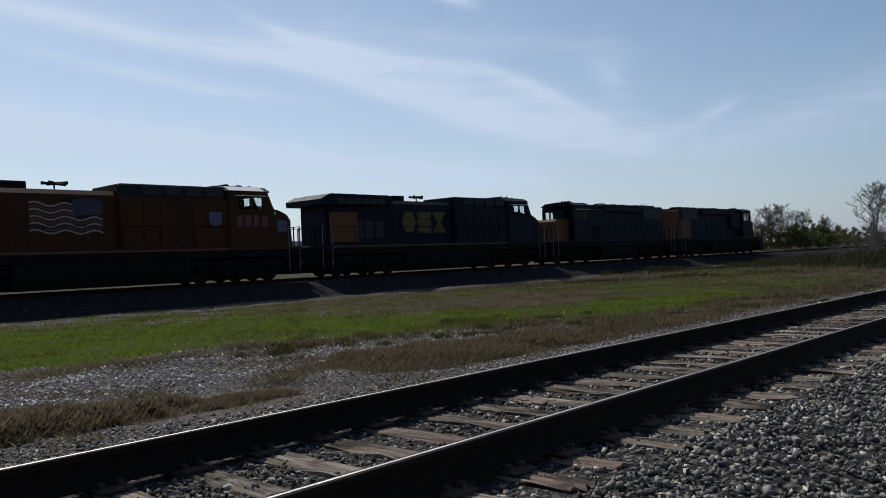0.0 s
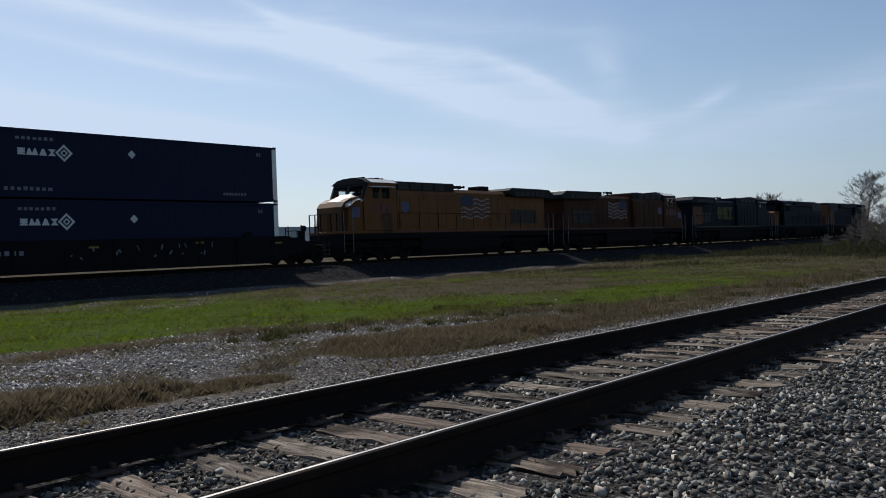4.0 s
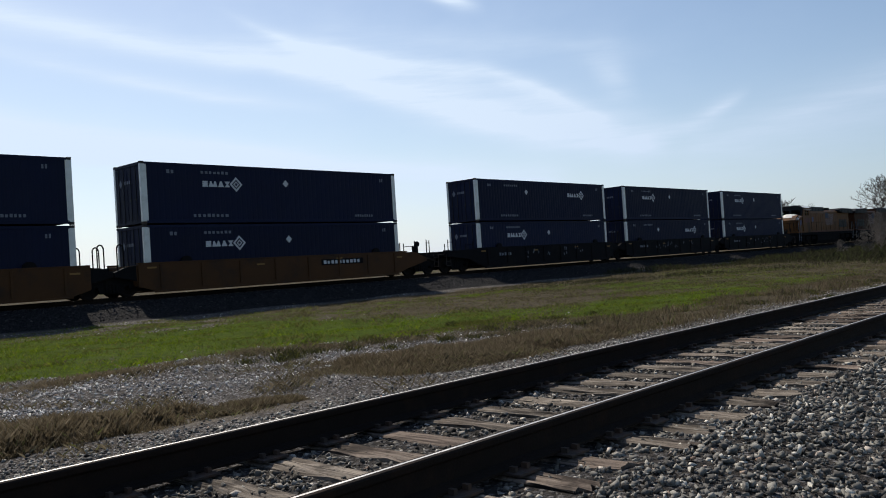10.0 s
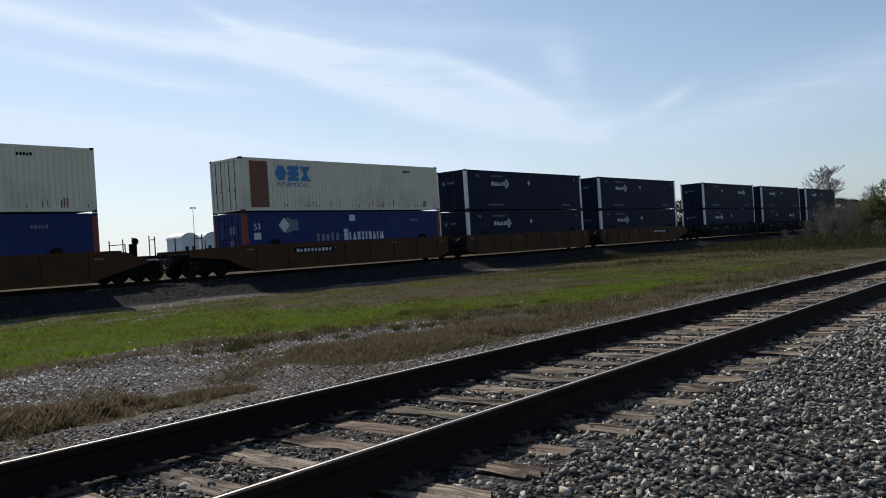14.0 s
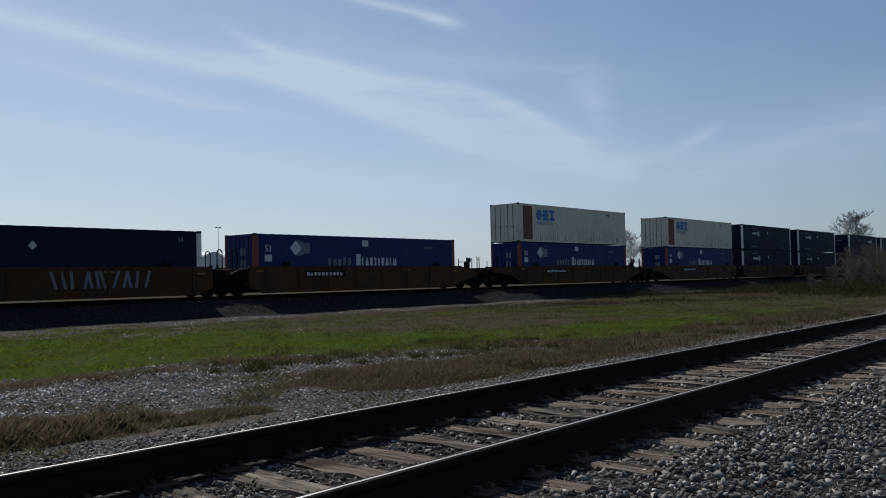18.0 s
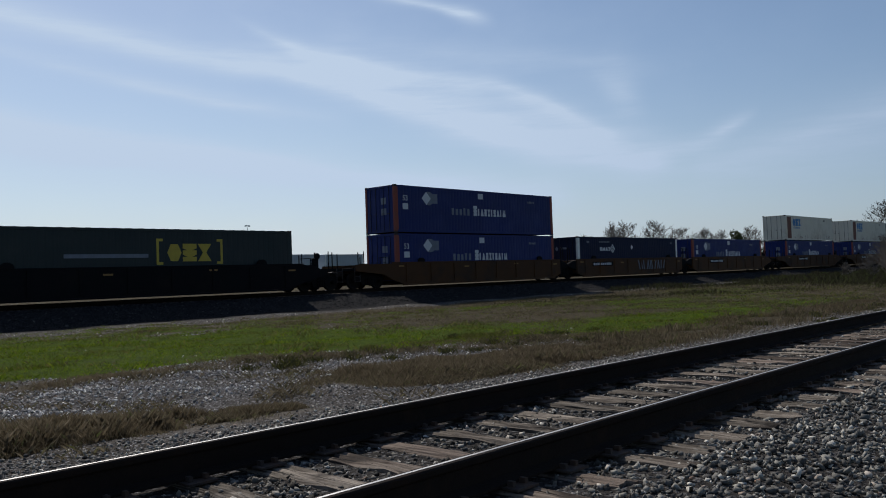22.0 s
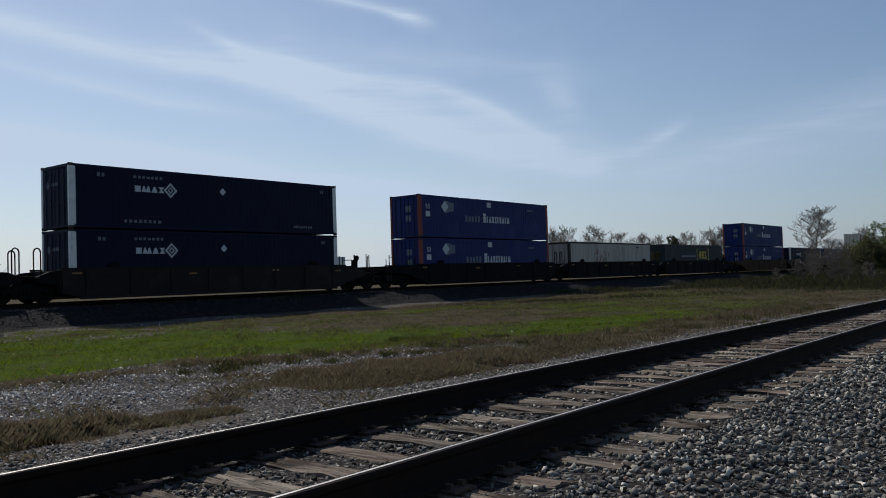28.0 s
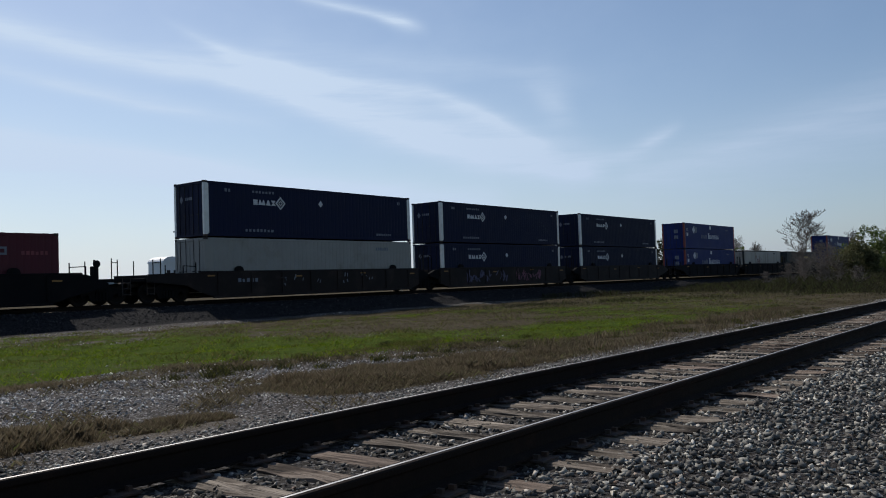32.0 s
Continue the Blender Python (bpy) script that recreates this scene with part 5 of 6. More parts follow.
def pale_spray(side, cx, r):
    number_marks(side, cx, r, -6.4)
    bm = fresh()
    for i in range(12):
        x, sl = cx + 0.9 + i * 0.36 + r.uniform(-0.1, 0.1), r.uniform(-0.3, 0.3)
        prism(bm, [(x, 0.55), (x + 0.13, 0.55), (x + 0.13 + sl, 1.3), (x + sl, 1.3)], -1.510 - i * 0.0005, -1.502)
    tagged(part("spray_paint", bm, FADED_MARK, side, "tall faded white sprayed strokes"), kind="stuff")


def no_marks(side, cx, r):
    pass


def make_well_car(label, paint, units, marks):
    """A car of articulated wells. units: the wells' centres in the car's space, from its rear to its front."""
    car = empty("well_car", label, "rail car")
    for i, cx in enumerate(units):
        well_unit(car, cx, paint, "open" if i == 0 else "shared", "open" if i == len(units) - 1 else "shared", i + 3, marks[i])
    for a, b in zip(units, units[1:]):
        bogie(car, (a + b) / 2, (-0.9, 0.9), 1.8, WHEEL, 0.48)
        part("deck", box(fresh(), (a + b) / 2 - 1.0, (a + b) / 2 + 1.0, -0.7, 0.7, 1.0, 1.18, 0.02), BLACK, car)
        for y in (-1.2, 1.2):
            for dx in (-0.62, 0.28):
                bm, m, tops = fresh(), (a + b) / 2 + dx, [(0, 2.2), (0.05, 2.31), (0.15, 2.36), (0.25, 2.31), (0.3, 2.2)]
                for (p, g), (q, h) in zip([(0, 1.1), *tops], [*tops, (0.3, 1.1)]):
                    rod(bm, (m + p, y, g), (m + q, y, h), 0.032, 6)
                part("grab_hoop", bm, BLACK, car)
    for s, cx in ((-1, units[0]), (1, units[-1])):
        bogie(car, cx + s * (HX + 2.05), (-0.9, 0.9), 1.8, WHEEL, 0.48)
        coupler(car, cx + s * (HX + 2.95), s)
        end_gear(car, cx + s * HX, s, s > 0)
    return car


# ---- locomotives ----
def six_wheel_truck(loco, x):
    return bogie(loco, x, (-2.0, 0.0, 2.0), 4.0, LOCO_WHEEL, 0.53)


def under_works(loco, half, deck, tank, paint):
    """Deck, sills, fuel tank, pilots, steps, hand rails."""
    part("deck", box(fresh(), -half + 0.55, half - 0.55, -1.52, 1.52, deck - 0.16, deck, 0.02), paint, loco)
    part("side_sill", box(fresh(), -half + 0.9, half - 0.9, -1.50, 1.50, deck - 0.50, deck - 0.165, 0.02), BLACK, loco)
    for x in (-6.6, 6.6):
        part("traction_motor", box(fresh(), x - 2.7, x + 2.7, -0.66, 0.66, 0.13, 1.2, 0.03), BLACK, loco)
        for sy in (-1, 1):
            bm = box(fresh(), x - 2.9, x + 2.9, *sorted((sy * 1.1, sy * 1.24)), 0.72, 1.12, 0.03)
            for dx in (-1.0, 1.0):
                rod(bm, (x + dx, sy * 1.26, 0.6), (x + dx, sy * 1.26, 1.1), 0.12, 10)
            part("truck_frame", bm, BLACK, loco)
    for sy in (-1, 1):
        part("air_tank", rod(fresh(), (-tank + 0.2, sy * 1.25, 1.28), (tank - 0.2, sy * 1.25, 1.28), 0.14, 10), BLACK, loco)
    prism_pts = [(-1.45, 0.55), (-1.25, 0.10), (1.25, 0.10), (1.45, 0.55), (1.45, 1.3), (-1.45, 1.3)]
    part("fuel_tank", prism(fresh(), prism_pts, -tank, tank, "x"), BLACK, loco)
    for s in (-1, 1):
        x = s * (half - 0.55)
        part("pilot", box(fresh(), *sorted((x, x - s * 0.12)), -1.45, 1.45, 0.25, deck - 0.165, 0.02), BLACK, loco)
        coupler(loco, x, s)
        for sy in (-1, 1):
            bm = fresh()
            for k in range(4):
                box(bm, *sorted((x - s * 0.15, x - s * 0.75)), *sorted((sy * 1.2, sy * 1.5)), 0.35 + 0.32 * k, 0.39 + 0.32 * k)
            part("steps", bm, LOCO_GREY, loco)
            bm = fresh()
            rod(bm, (x - s * 0.12, sy * 1.5, 0.5), (x - s * 0.12, sy * 1.5, deck + 1.05), 0.02, 6)
            rod(bm, (x - s * 0.8, sy * 1.5, 0.5), (x - s * 0.8, sy * 1.5, deck + 1.05), 0.02, 6)
            part("grab_iron", bm, FADED_MARK, loco, "pale worn grab irons")
        bm = fresh()
        for y in (-1.45, -0.95, -0.45, 0.45, 0.95, 1.45):
            rod(bm, (x - s * 0.06, y, deck), (x - s * 0.06, y, deck + 1.05), 0.04, 6)
        rod(bm, (x - s * 0.06, -1.45, deck + 1.03), (x - s * 0.06, 1.45, deck + 1.03), 0.02, 6)
        part("end_rail", bm, BLACK, loco)
    for sy in (-1, 1):
        bm = fresh()
        x0, x1 = -half + 1.3, half - 3.4
        n = 11
        for i in range(n):
            rod(bm, (x0 + (x1 - x0) * i / (n - 1), sy * 1.49, deck), (x0 + (x1 - x0) * i / (n - 1), sy * 1.49, deck + 1.05), 0.016, 6)
        rod(bm, (x0, sy * 1.49, deck + 1.05), (x1, sy * 1.49, deck + 1.05), 0.016, 6)
        part("hand_rail", bm, BLACK, loco)


def panel_row(parent, name, x0, x1, z0, z1, y, n, paint, out=0.025):
    """Raised hood doors along a wall, one part each, on both sides."""
    for sy in (-1, 1):
        w = (x1 - x0) / n
        for i in range(n):
            a = x0 + w * i + 0.03
            part(name, box(fresh(), a, a + w - 0.06, *sorted((sy * y, sy * (y + out))), z0, z1, 0.008), paint, parent)


def wide_cab_loco(label, body, roof, pale_roof, flag):
    """A wide-cab six-axle road locomotive, 22.2 m, facing +x."""
    e = empty("locomotive", label, "locomotive")
    half, deck = 11.1, 1.72
    under_works(e, half, deck, 4.0, body if flag else roof)
    for x in (-6.9, 6.9):
        six_wheel_truck(e, x)
    # nose and cab
    nose = part("nose", prism(fresh(), [(10.2, deck + 0.01), (10.2, 3.12), (9.98, 3.40), (9.5, 3.62), (8.86, 3.74), (8.86, deck + 0.01)], -1.1, 1.1), body, e)
    part("nose_flank", prism(fresh(), [(10.05, deck + 0.01), (9.9, 3.12), (9.45, 3.45), (8.86, 3.56), (8.86, deck + 0.01)], -1.42, -1.105), body, e)
    part("nose_flank", prism(fresh(), [(10.05, deck + 0.01), (9.9, 3.12), (9.45, 3.45), (8.86, 3.56), (8.86, deck + 0.01)], 1.105, 1.42), body, e)
    # sloping nose top; on yellow units sunlight is put into its pale colour
    bm = fresh()
    back = [bm.verts.new((8.87, y, z)) for y, z in ((-1.43, 3.54), (-0.45, 3.90), (0.45, 3.90), (1.43, 3.54), (1.43, 3.44), (-1.43, 3.44))]
    tip = [bm.verts.new((9.95, y, z)) for y, z in ((-1.36, 3.18), (-0.4, 3.46), (0.4, 3.46), (1.36, 3.18), (1.36, 3.08), (-1.36, 3.08))]
    bm.faces.new(back)
    bm.faces.new(list(reversed(tip)))
    for i in range(6):
        bm.faces.new((back[i], back[(i + 1) % 6], tip[(i + 1) % 6], tip[i]))
    part("nose_top", bm, ROOF_LIGHT if flag else body, e, "sloping top of the nose, coloured pale as if sunlit" if flag else "")
    part("nose_door", box(fresh(), 10.202, 10.23, -0.75, -0.1, 1.85, 2.95, 0.01), body, e)
    wl = 0.08
    for sy in (-1, 1):
        ya, yb = sorted((sy * 1.52, sy * (1.52 - wl)))
        bm = fresh()
        # cab side with the window opening left free
        prism(bm, [(6.2, deck + 0.01), (8.85, deck + 0.01), (8.85, 3.62), (6.2, 3.62)], ya, yb)
        prism(bm, [(6.2, 4.22), (8.58, 4.22), (8.45, 4.52), (6.2, 4.52)], ya, yb)
        for a, b in ((6.2, 6.75), (7.42, 7.55)):
            prism(bm, [(a, 3.62), (b, 3.62), (b, 4.22), (a, 4.22)], ya, yb)
        prism(bm, [(8.15, 3.62), (8.85, 3.62), (8.58, 4.22), (8.15, 4.22)], ya, yb)
        cab_side = part("cab_side", bm, body if flag else roof, e)
        for a, b in ((6.75, 7.42), (7.55, 8.15)):
            g = part("side_window", box(fresh(), a, b, sy * 1.47 - 0.004, sy * 1.47 + 0.004, 3.62, 4.22), GLASS, cab_side)
            g.visible_shadow = False
        part("sun_visor", prism(fresh(), [(6.5, 4.27), (8.4, 4.27), (8.4, 4.31), (6.5, 4.31)], *sorted((sy * 1.522, sy * 1.75))), ROOF_LIGHT, cab_side)
    bm = fresh()
    prism(bm, [(8.86, 3.62), (8.94, 3.62), (8.54, 4.52), (8.46, 4.52)], -1.43, -1.25)
    prism(bm, [(8.86, 3.62), (8.94, 3.62), (8.54, 4.52), (8.46, 4.52)], -0.12, 0.12)
    prism(bm, [(8.86, 3.62), (8.94, 3.62), (8.54, 4.52), (8.46, 4.52)], 1.25, 1.43)
    prism(bm, [(8.54, 4.36), (8.61, 4.36), (8.54, 4.52), (8.46, 4.52)], -1.25, 1.25)
    front = part("cab_front", bm, roof, e)
    for y0, y1 in ((-1.25, -0.12), (0.12, 1.25)):
        g = part("windshield", prism(fresh(), [(8.89, 3.63), (8.905, 3.63), (8.58, 4.35), (8.565, 4.35)], y0, y1), GLASS, front)
        g.visible_shadow = False
    for y in (-0.95, 0.95):
        part("cab_seat", box(fresh(), 6.75, 7.3, y - 0.28, y + 0.28, 3.0, 4.15, 0.06), BLACK, e)
    part("cab_desk", box(fresh(), 7.7, 8.3, -1.0, 1.0, 3.0, 3.85, 0.05), BLACK, e)
    part("cab_rear", box(fresh(), 6.12, 6.2, -1.5, 1.5, deck + 0.01, 4.52), roof, e)
    part("cab_roof", prism(fresh(), [(-1.56, 4.52), (-1.1, 4.76), (-0.5, 4.86), (0.5, 4.86), (1.1, 4.76), (1.56, 4.52), (1.4, 4.49), (-1.4, 4.49)], 6.0, 8.62, "x"), roof, e)
    for sy in (-1, 1):
        part("roof_panel", prism(fresh(), [(sy * 1.57, 4.535), (sy * 1.57, 4.55), (sy * 1.12, 4.78), (sy * 1.12, 4.765)], 6.15, 8.25, "x"), pale_roof, e, "pale worn panel on the cab roof")
    bm = fresh()
    r = random.Random(2)
    for i in range(7):
        x = 6.3 + i * 0.31
        box(bm, x, x + 0.16, -0.35 + r.uniform(-0.3, 0.3), r.uniform(0.1, 0.6), 4.85, 4.91 + r.uniform(0.0, 0.05))
    rod(bm, (7.3, -0.6, 4.8), (7.3, -0.6, 5.0), 0.02, 6)
    part("roof_antennas", bm, BLACK, e)
    # hood behind the cab
    eq = part("equipment_hood", prism(fresh(), [(-1.45, deck + 0.01), (-1.45, 3.95), (-1.1, 4.66), (1.1, 4.66), (1.45, 3.95), (1.45, deck + 0.01)], 0.6, 6.1, "x"), body, e)
    panel_row(eq, "hood_door", 0.8, 5.9, 1.95, 3.8, 1.45, 6, body)
    bm = box(fresh(), 0.65, 6.05, -1.36, 1.36, 4.12, 4.70, 0.06)
    part("brake_housing", bm, roof, e)
    for sy in (-1, 1):
        for i in range(4):
            x = 1.7 + i * 1.1
            part("brake_grille", box(fresh(), x, x + 0.9, *sorted((sy * 1.362, sy * 1.41)), 4.2, 4.6), GRILLE, e)
    mid = part("engine_hood", prism(fresh(), [(-1.18, deck + 0.01), (-1.18, 4.15), (-0.95, 4.36), (0.95, 4.36), (1.18, 4.15), (1.18, deck + 0.01)], -5.0, 0.595, "x"), body, e)
    panel_row(mid, "hood_door", -4.8, 0.4, 1.95, 3.95, 1.18, 7, body)
    part("exhaust", box(fresh(), -4.0, -3.0, -0.55, 0.55, 4.35, 4.72, 0.04), BLACK, e)
    bm = fresh()
    for i, (dx, dz) in enumerate(((0.0, 0.0), (0.12, 0.08), (-0.14, 0.05))):
        rod(bm, (-1.75 + dx, 0.1 * i - 0.5, 4.62 + dz), (-1.35 + dx, 0.1 * i - 0.5, 4.64 + dz), 0.03, 8, 0.09)
        rod(bm, (-1.8 + dx, 0.1 * i - 0.5, 4.62 + dz), (-2.15 + dx, 0.1 * i - 0.5, 4.64 + dz), 0.03, 8, 0.085)
    rod(bm, (-1.8, -0.4, 4.3), (-1.8, -0.4, 4.68), 0.04, 6)
    part("air_horn", bm, BLACK, e)
    rad = part("radiator_hood", prism(fresh(), [(-1.18, deck + 0.01), (-1.18, 4.0), (1.18, 4.0), (1.18, deck + 0.01)], -9.75, -5.005, "x"), body, e)
    panel_row(rad, "hood_door", -9.5, -5.2, 1.95, 3.55, 1.18, 5, body)
    wing = LOCO_NAVY if not flag else roof
    part("radiator_wing", prism(fresh(), [(-10.5, 3.98), (-10.5, 4.28), (-9.9, 4.56), (-5.4, 4.60), (-5.0, 4.42), (-5.0, 4.18), (-5.9, 3.98)], -1.55, 1.55), wing, e)
    part("radiator_top", box(fresh(), -9.5, -6.2, -1.3, 1.3, 4.585, 4.63, 0.02), pale_roof, e)
    for sy in (-1, 1):
        bm = fresh()
        for i in range(6):
            box(bm, -9.3 + i * 0.62, -8.78 + i * 0.62, *sorted((sy * 1.552, sy * 1.58)), 4.05, 4.36)
        part("radiator_grille", bm, GRILLE, e)
        bm = fresh()
        for i in range(4):
            box(bm, -8.6 + i * 0.8, -7.95 + i * 0.8, *sorted((sy * 1.206, sy * 1.23)), 2.1, 3.1)
        part("side_grille", bm, GRILLE, e)
    part("hood_end", box(fresh(), -9.82, -9.755, -1.1, 1.1, deck + 0.01, 3.95, 0.02), body, e)
    if flag:
        for sy in (-1, 1):
            flag_marks(e, sy)
            part("emblem", prism(fresh(), [(5.05, 2.95), (5.05, 3.45), (5.75, 3.45), (5.75, 2.95), (5.4, 2.75)], *sorted((sy * 1.478, sy * 1.482))), LILAC_MARK, e, "small blue shield emblem")
            part("number_panel", bars(fresh(), 6.6, 8.6, 2.75, 3.4, sy * 1.523, 4, 0.25, 3), FLAG_RED, e, "red bars of the cab number")
            part("stripe", box(fresh(), -9.7, 6.1, *sorted((sy * 1.505, sy * 1.525)), 1.60, 1.68), FLAG_RED, e)
            part("nose_emblem", prism(fresh(), [(9.1, 2.5), (9.75, 2.5), (9.7, 3.05), (9.1, 3.1)], *sorted((sy * 1.421, sy * 1.426))), LILAC_MARK, e, "blue wing emblem on the nose")
    else:
        for sy in (-1, 1):
            for i, kind in enumerate(("hexagon", "slabs", "hourglass")):
                part("emblem_shape", plain_shape(kind, -4.0 + i * 1.36, 2.4, 1.26, 1.3, sy * 1.215), LOCO_GOLD, e, "dull gold painted shape")
            part("end_panel", box(fresh(), -9.7, -7.6, *sorted((sy * 1.232, sy * 1.25)), 1.9, 3.6), DULL_ORANGE, e, "dull orange panel")
            part("stripe", box(fresh(), -9.7, 6.1, *sorted((sy * 1.505, sy * 1.525)), 1.60, 1.68), LOCO_GOLD, e)
    return e


def flag_marks(e, sy):
    """A waving flag painted on the hood: a dark corner field and six pale and red stripes that ripple."""
    y = sy * 1.21
    x0, x1, z0, z1 = -3.2, -0.1, 2.5, 3.8
    for k in range(9):
        bm = fresh()
        n = 16
        a0 = 0.0 if k < 5 else 0.45
        for i in range(n):
            u0, u1 = i / n, (i + 1) / n
            if k >= 5 and u0 >= 0.58:
                continue
            def zz(u):
                return z0 + (z1 - z0) * (k + 0.15) / 9 + 0.085 * math.sin(u * 15.5 + 0.4) - 0.05 * u
            h = (z1 - z0) / 9 * 0.55
            prism(bm, [(x0 + (x1 - x0) * u0, zz(u0)), (x0 + (x1 - x0) * u1, zz(u1)), (x0 + (x1 - x0) * u1, zz(u1) + h), (x0 + (x1 - x0) * u0, zz(u0) + h)], y - 0.004, y + 0.004)
        part("stripe", bm, FLAG_PALE if k % 2 == 0 else FLAG_RED, e, "rippling painted stripe")
    part("flag_field", prism(fresh(), [(x1 - 1.3, 3.25), (x1, 3.3), (x1, 3.85), (x1 - 0.6, 4.02), (x1 - 1.3, 3.9)], y - 0.006, y + 0.006), FLAG_BLUE, e, "dark blue field of the flag")


def hood_loco(label, hood, nose_paint, end_paint):
    """An older six-axle hood unit with a low nose and open porches, 20.9 m, facing +x."""
    e = empty("locomotive", label, "locomotive")
    half, deck = 10.4, 1.70
    under_works(e, half, deck, 2.9, hood)
    for x in (-6.2, 6.2):
        six_wheel_truck(e, x)
    part("nose", prism(fresh(), [(8.55, deck + 0.01), (8.55, 3.2), (8.4, 3.38), (6.75, 3.38), (6.75, deck + 0.01)], -0.95, 0.95), nose_paint, e)
    for sy in (-1, 1):
        ya, yb = sorted((sy * 1.5, sy * 1.43))
        bm = fresh()
        prism(bm, [(4.6, deck + 0.01), (6.75, deck + 0.01), (6.75, 3.4), (4.6, 3.4)], ya, yb)
        prism(bm, [(4.6, 4.05), (6.75, 4.05), (6.65, 4.44), (4.6, 4.44)], ya, yb)
        for a, b in ((4.6, 4.85), (5.65, 5.8), (6.5, 6.75)):
            prism(bm, [(a, 3.4), (b, 3.4), (b, 4.05), (a, 4.05)], ya, yb)
        side = part("cab_side", bm, hood, e)
        for a, b in ((4.85, 5.65), (5.8, 6.5)):
            g = part("side_window", box(fresh(), a, b, sy * 1.46 - 0.004, sy * 1.46 + 0.004, 3.4, 4.05), GLASS, side)
            g.visible_shadow = False
        part("sun_visor", box(fresh(), 4.8, 6.55, *sorted((sy * 1.502, sy * 1.72)), 4.1, 4.13), ROOF_LIGHT, side)
    bm = fresh()
    for y0, y1 in ((-1.43, -1.2), (-0.5, 0.5), (1.2, 1.43)):
        box(bm, 6.68, 6.75, y0, y1, 3.39, 4.42)
    box(bm, 6.68, 6.75, -1.2, 1.2, 4.15, 4.42)
    part("cab_front", bm, hood, e)
    part("cab_rear", box(fresh(), 4.6, 4.68, -1.42, 1.42, deck + 0.01, 4.42), hood, e)
    part("cab_roof", prism(fresh(), [(-1.55, 4.44), (-1.1, 4.66), (0, 4.74), (1.1, 4.66), (1.55, 4.44), (1.4, 4.4), (-1.4, 4.4)], 4.5, 6.9, "x"), hood, e)
    h = part("hood", prism(fresh(), [(-0.92, deck + 0.01), (-0.92, 4.45), (-0.8, 4.58), (0.8, 4.58), (0.92, 4.45), (0.92, deck + 0.01)], -8.7, 4.59, "x"), hood, e)
    panel_row(h, "hood_door", -8.3, 4.3, 1.9, 3.2, 0.92, 14, hood)
    part("blower_housing", box(fresh(), 2.2, 4.55, -1.3, 1.3, 2.6, 4.2, 0.06), hood, e)
    bm = fresh()
    box(bm, -4.4, 1.9, -1.2, 1.2, 4.0, 4.62, 0.06)
    part("brake_housing", bm, hood, e)
    for x in (-7.6, -6.2, -4.8):
        part("radiator_fan", rod(fresh(), (x, 0, 4.57), (x, 0, 4.72), 0.6, 20), LOCO_GREY, e)
    for x in (-2.6, -1.0):
        part("brake_fan", rod(fresh(), (x, 0, 4.61), (x, 0, 4.72), 0.6, 20), LOCO_GREY, e)
    for sy in (-1, 1):
        part("radiator_grille", box(fresh(), -8.4, -5.0, *sorted((sy * 0.922, sy * 0.98)), 3.5, 4.4), GRILLE, e)
    part("exhaust", box(fresh(), 0.3, 0.9, -0.35, 0.35, 4.6, 4.78, 0.03), BLACK, e)
    bm = fresh()
    for i in range(3):
        rod(bm, (5.2, -0.3 + 0.3 * i, 4.78), (5.7, -0.3 + 0.3 * i, 4.80), 0.03, 8, 0.09)
    part("air_horn", bm, BLACK, e)
    part("end_panel", box(fresh(), -8.78, -8.705, -0.88, 0.88, deck + 0.01, 4.4, 0.02), end_paint, e)
    if end_paint is not hood:
        for sy in (-1, 1):
            part("side_panel", box(fresh(), -8.69, -6.6, *sorted((sy * 0.948, sy * 0.972)), 1.75, 3.48, 0.006), end_paint, e, "dull orange panel on the hood side")
    return e


# ---- the train: place of each thing along the track at the start of the clip ----
SPEED = 11.68
TRAIN = []          # (thing, x at the start, height, turned)


def rolling(thing, x, z, turned=False):
    thing.matrix_basis = pose(x, FAR_Y, z, 0, 0, 180 if turned else 0)
    TRAIN.append((thing, x, z, turned))
    return thing


rolling(hood_loco("dark navy older locomotive with a low nose, leading the train", LOCO_NAVY, LOCO_NAVY, DULL_ORANGE), 81.6, FAR_TOP)
rolling(hood_loco("dark navy older locomotive running backwards, dull orange nose", LOCO_NAVY, DULL_ORANGE, LOCO_NAVY), 60.8, FAR_TOP, True)
rolling(wide_cab_loco("dark navy wide-cab locomotive with dull gold emblem", LOCO_NAVY, LOCO_NAVY, LOCO_NAVY, False), 39.55, FAR_TOP)
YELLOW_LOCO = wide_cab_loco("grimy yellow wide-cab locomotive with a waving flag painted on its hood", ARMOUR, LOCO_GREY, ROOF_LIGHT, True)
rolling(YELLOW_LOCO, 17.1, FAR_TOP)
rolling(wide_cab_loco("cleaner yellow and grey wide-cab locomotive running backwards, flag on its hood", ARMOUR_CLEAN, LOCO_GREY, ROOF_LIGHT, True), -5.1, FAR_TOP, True)

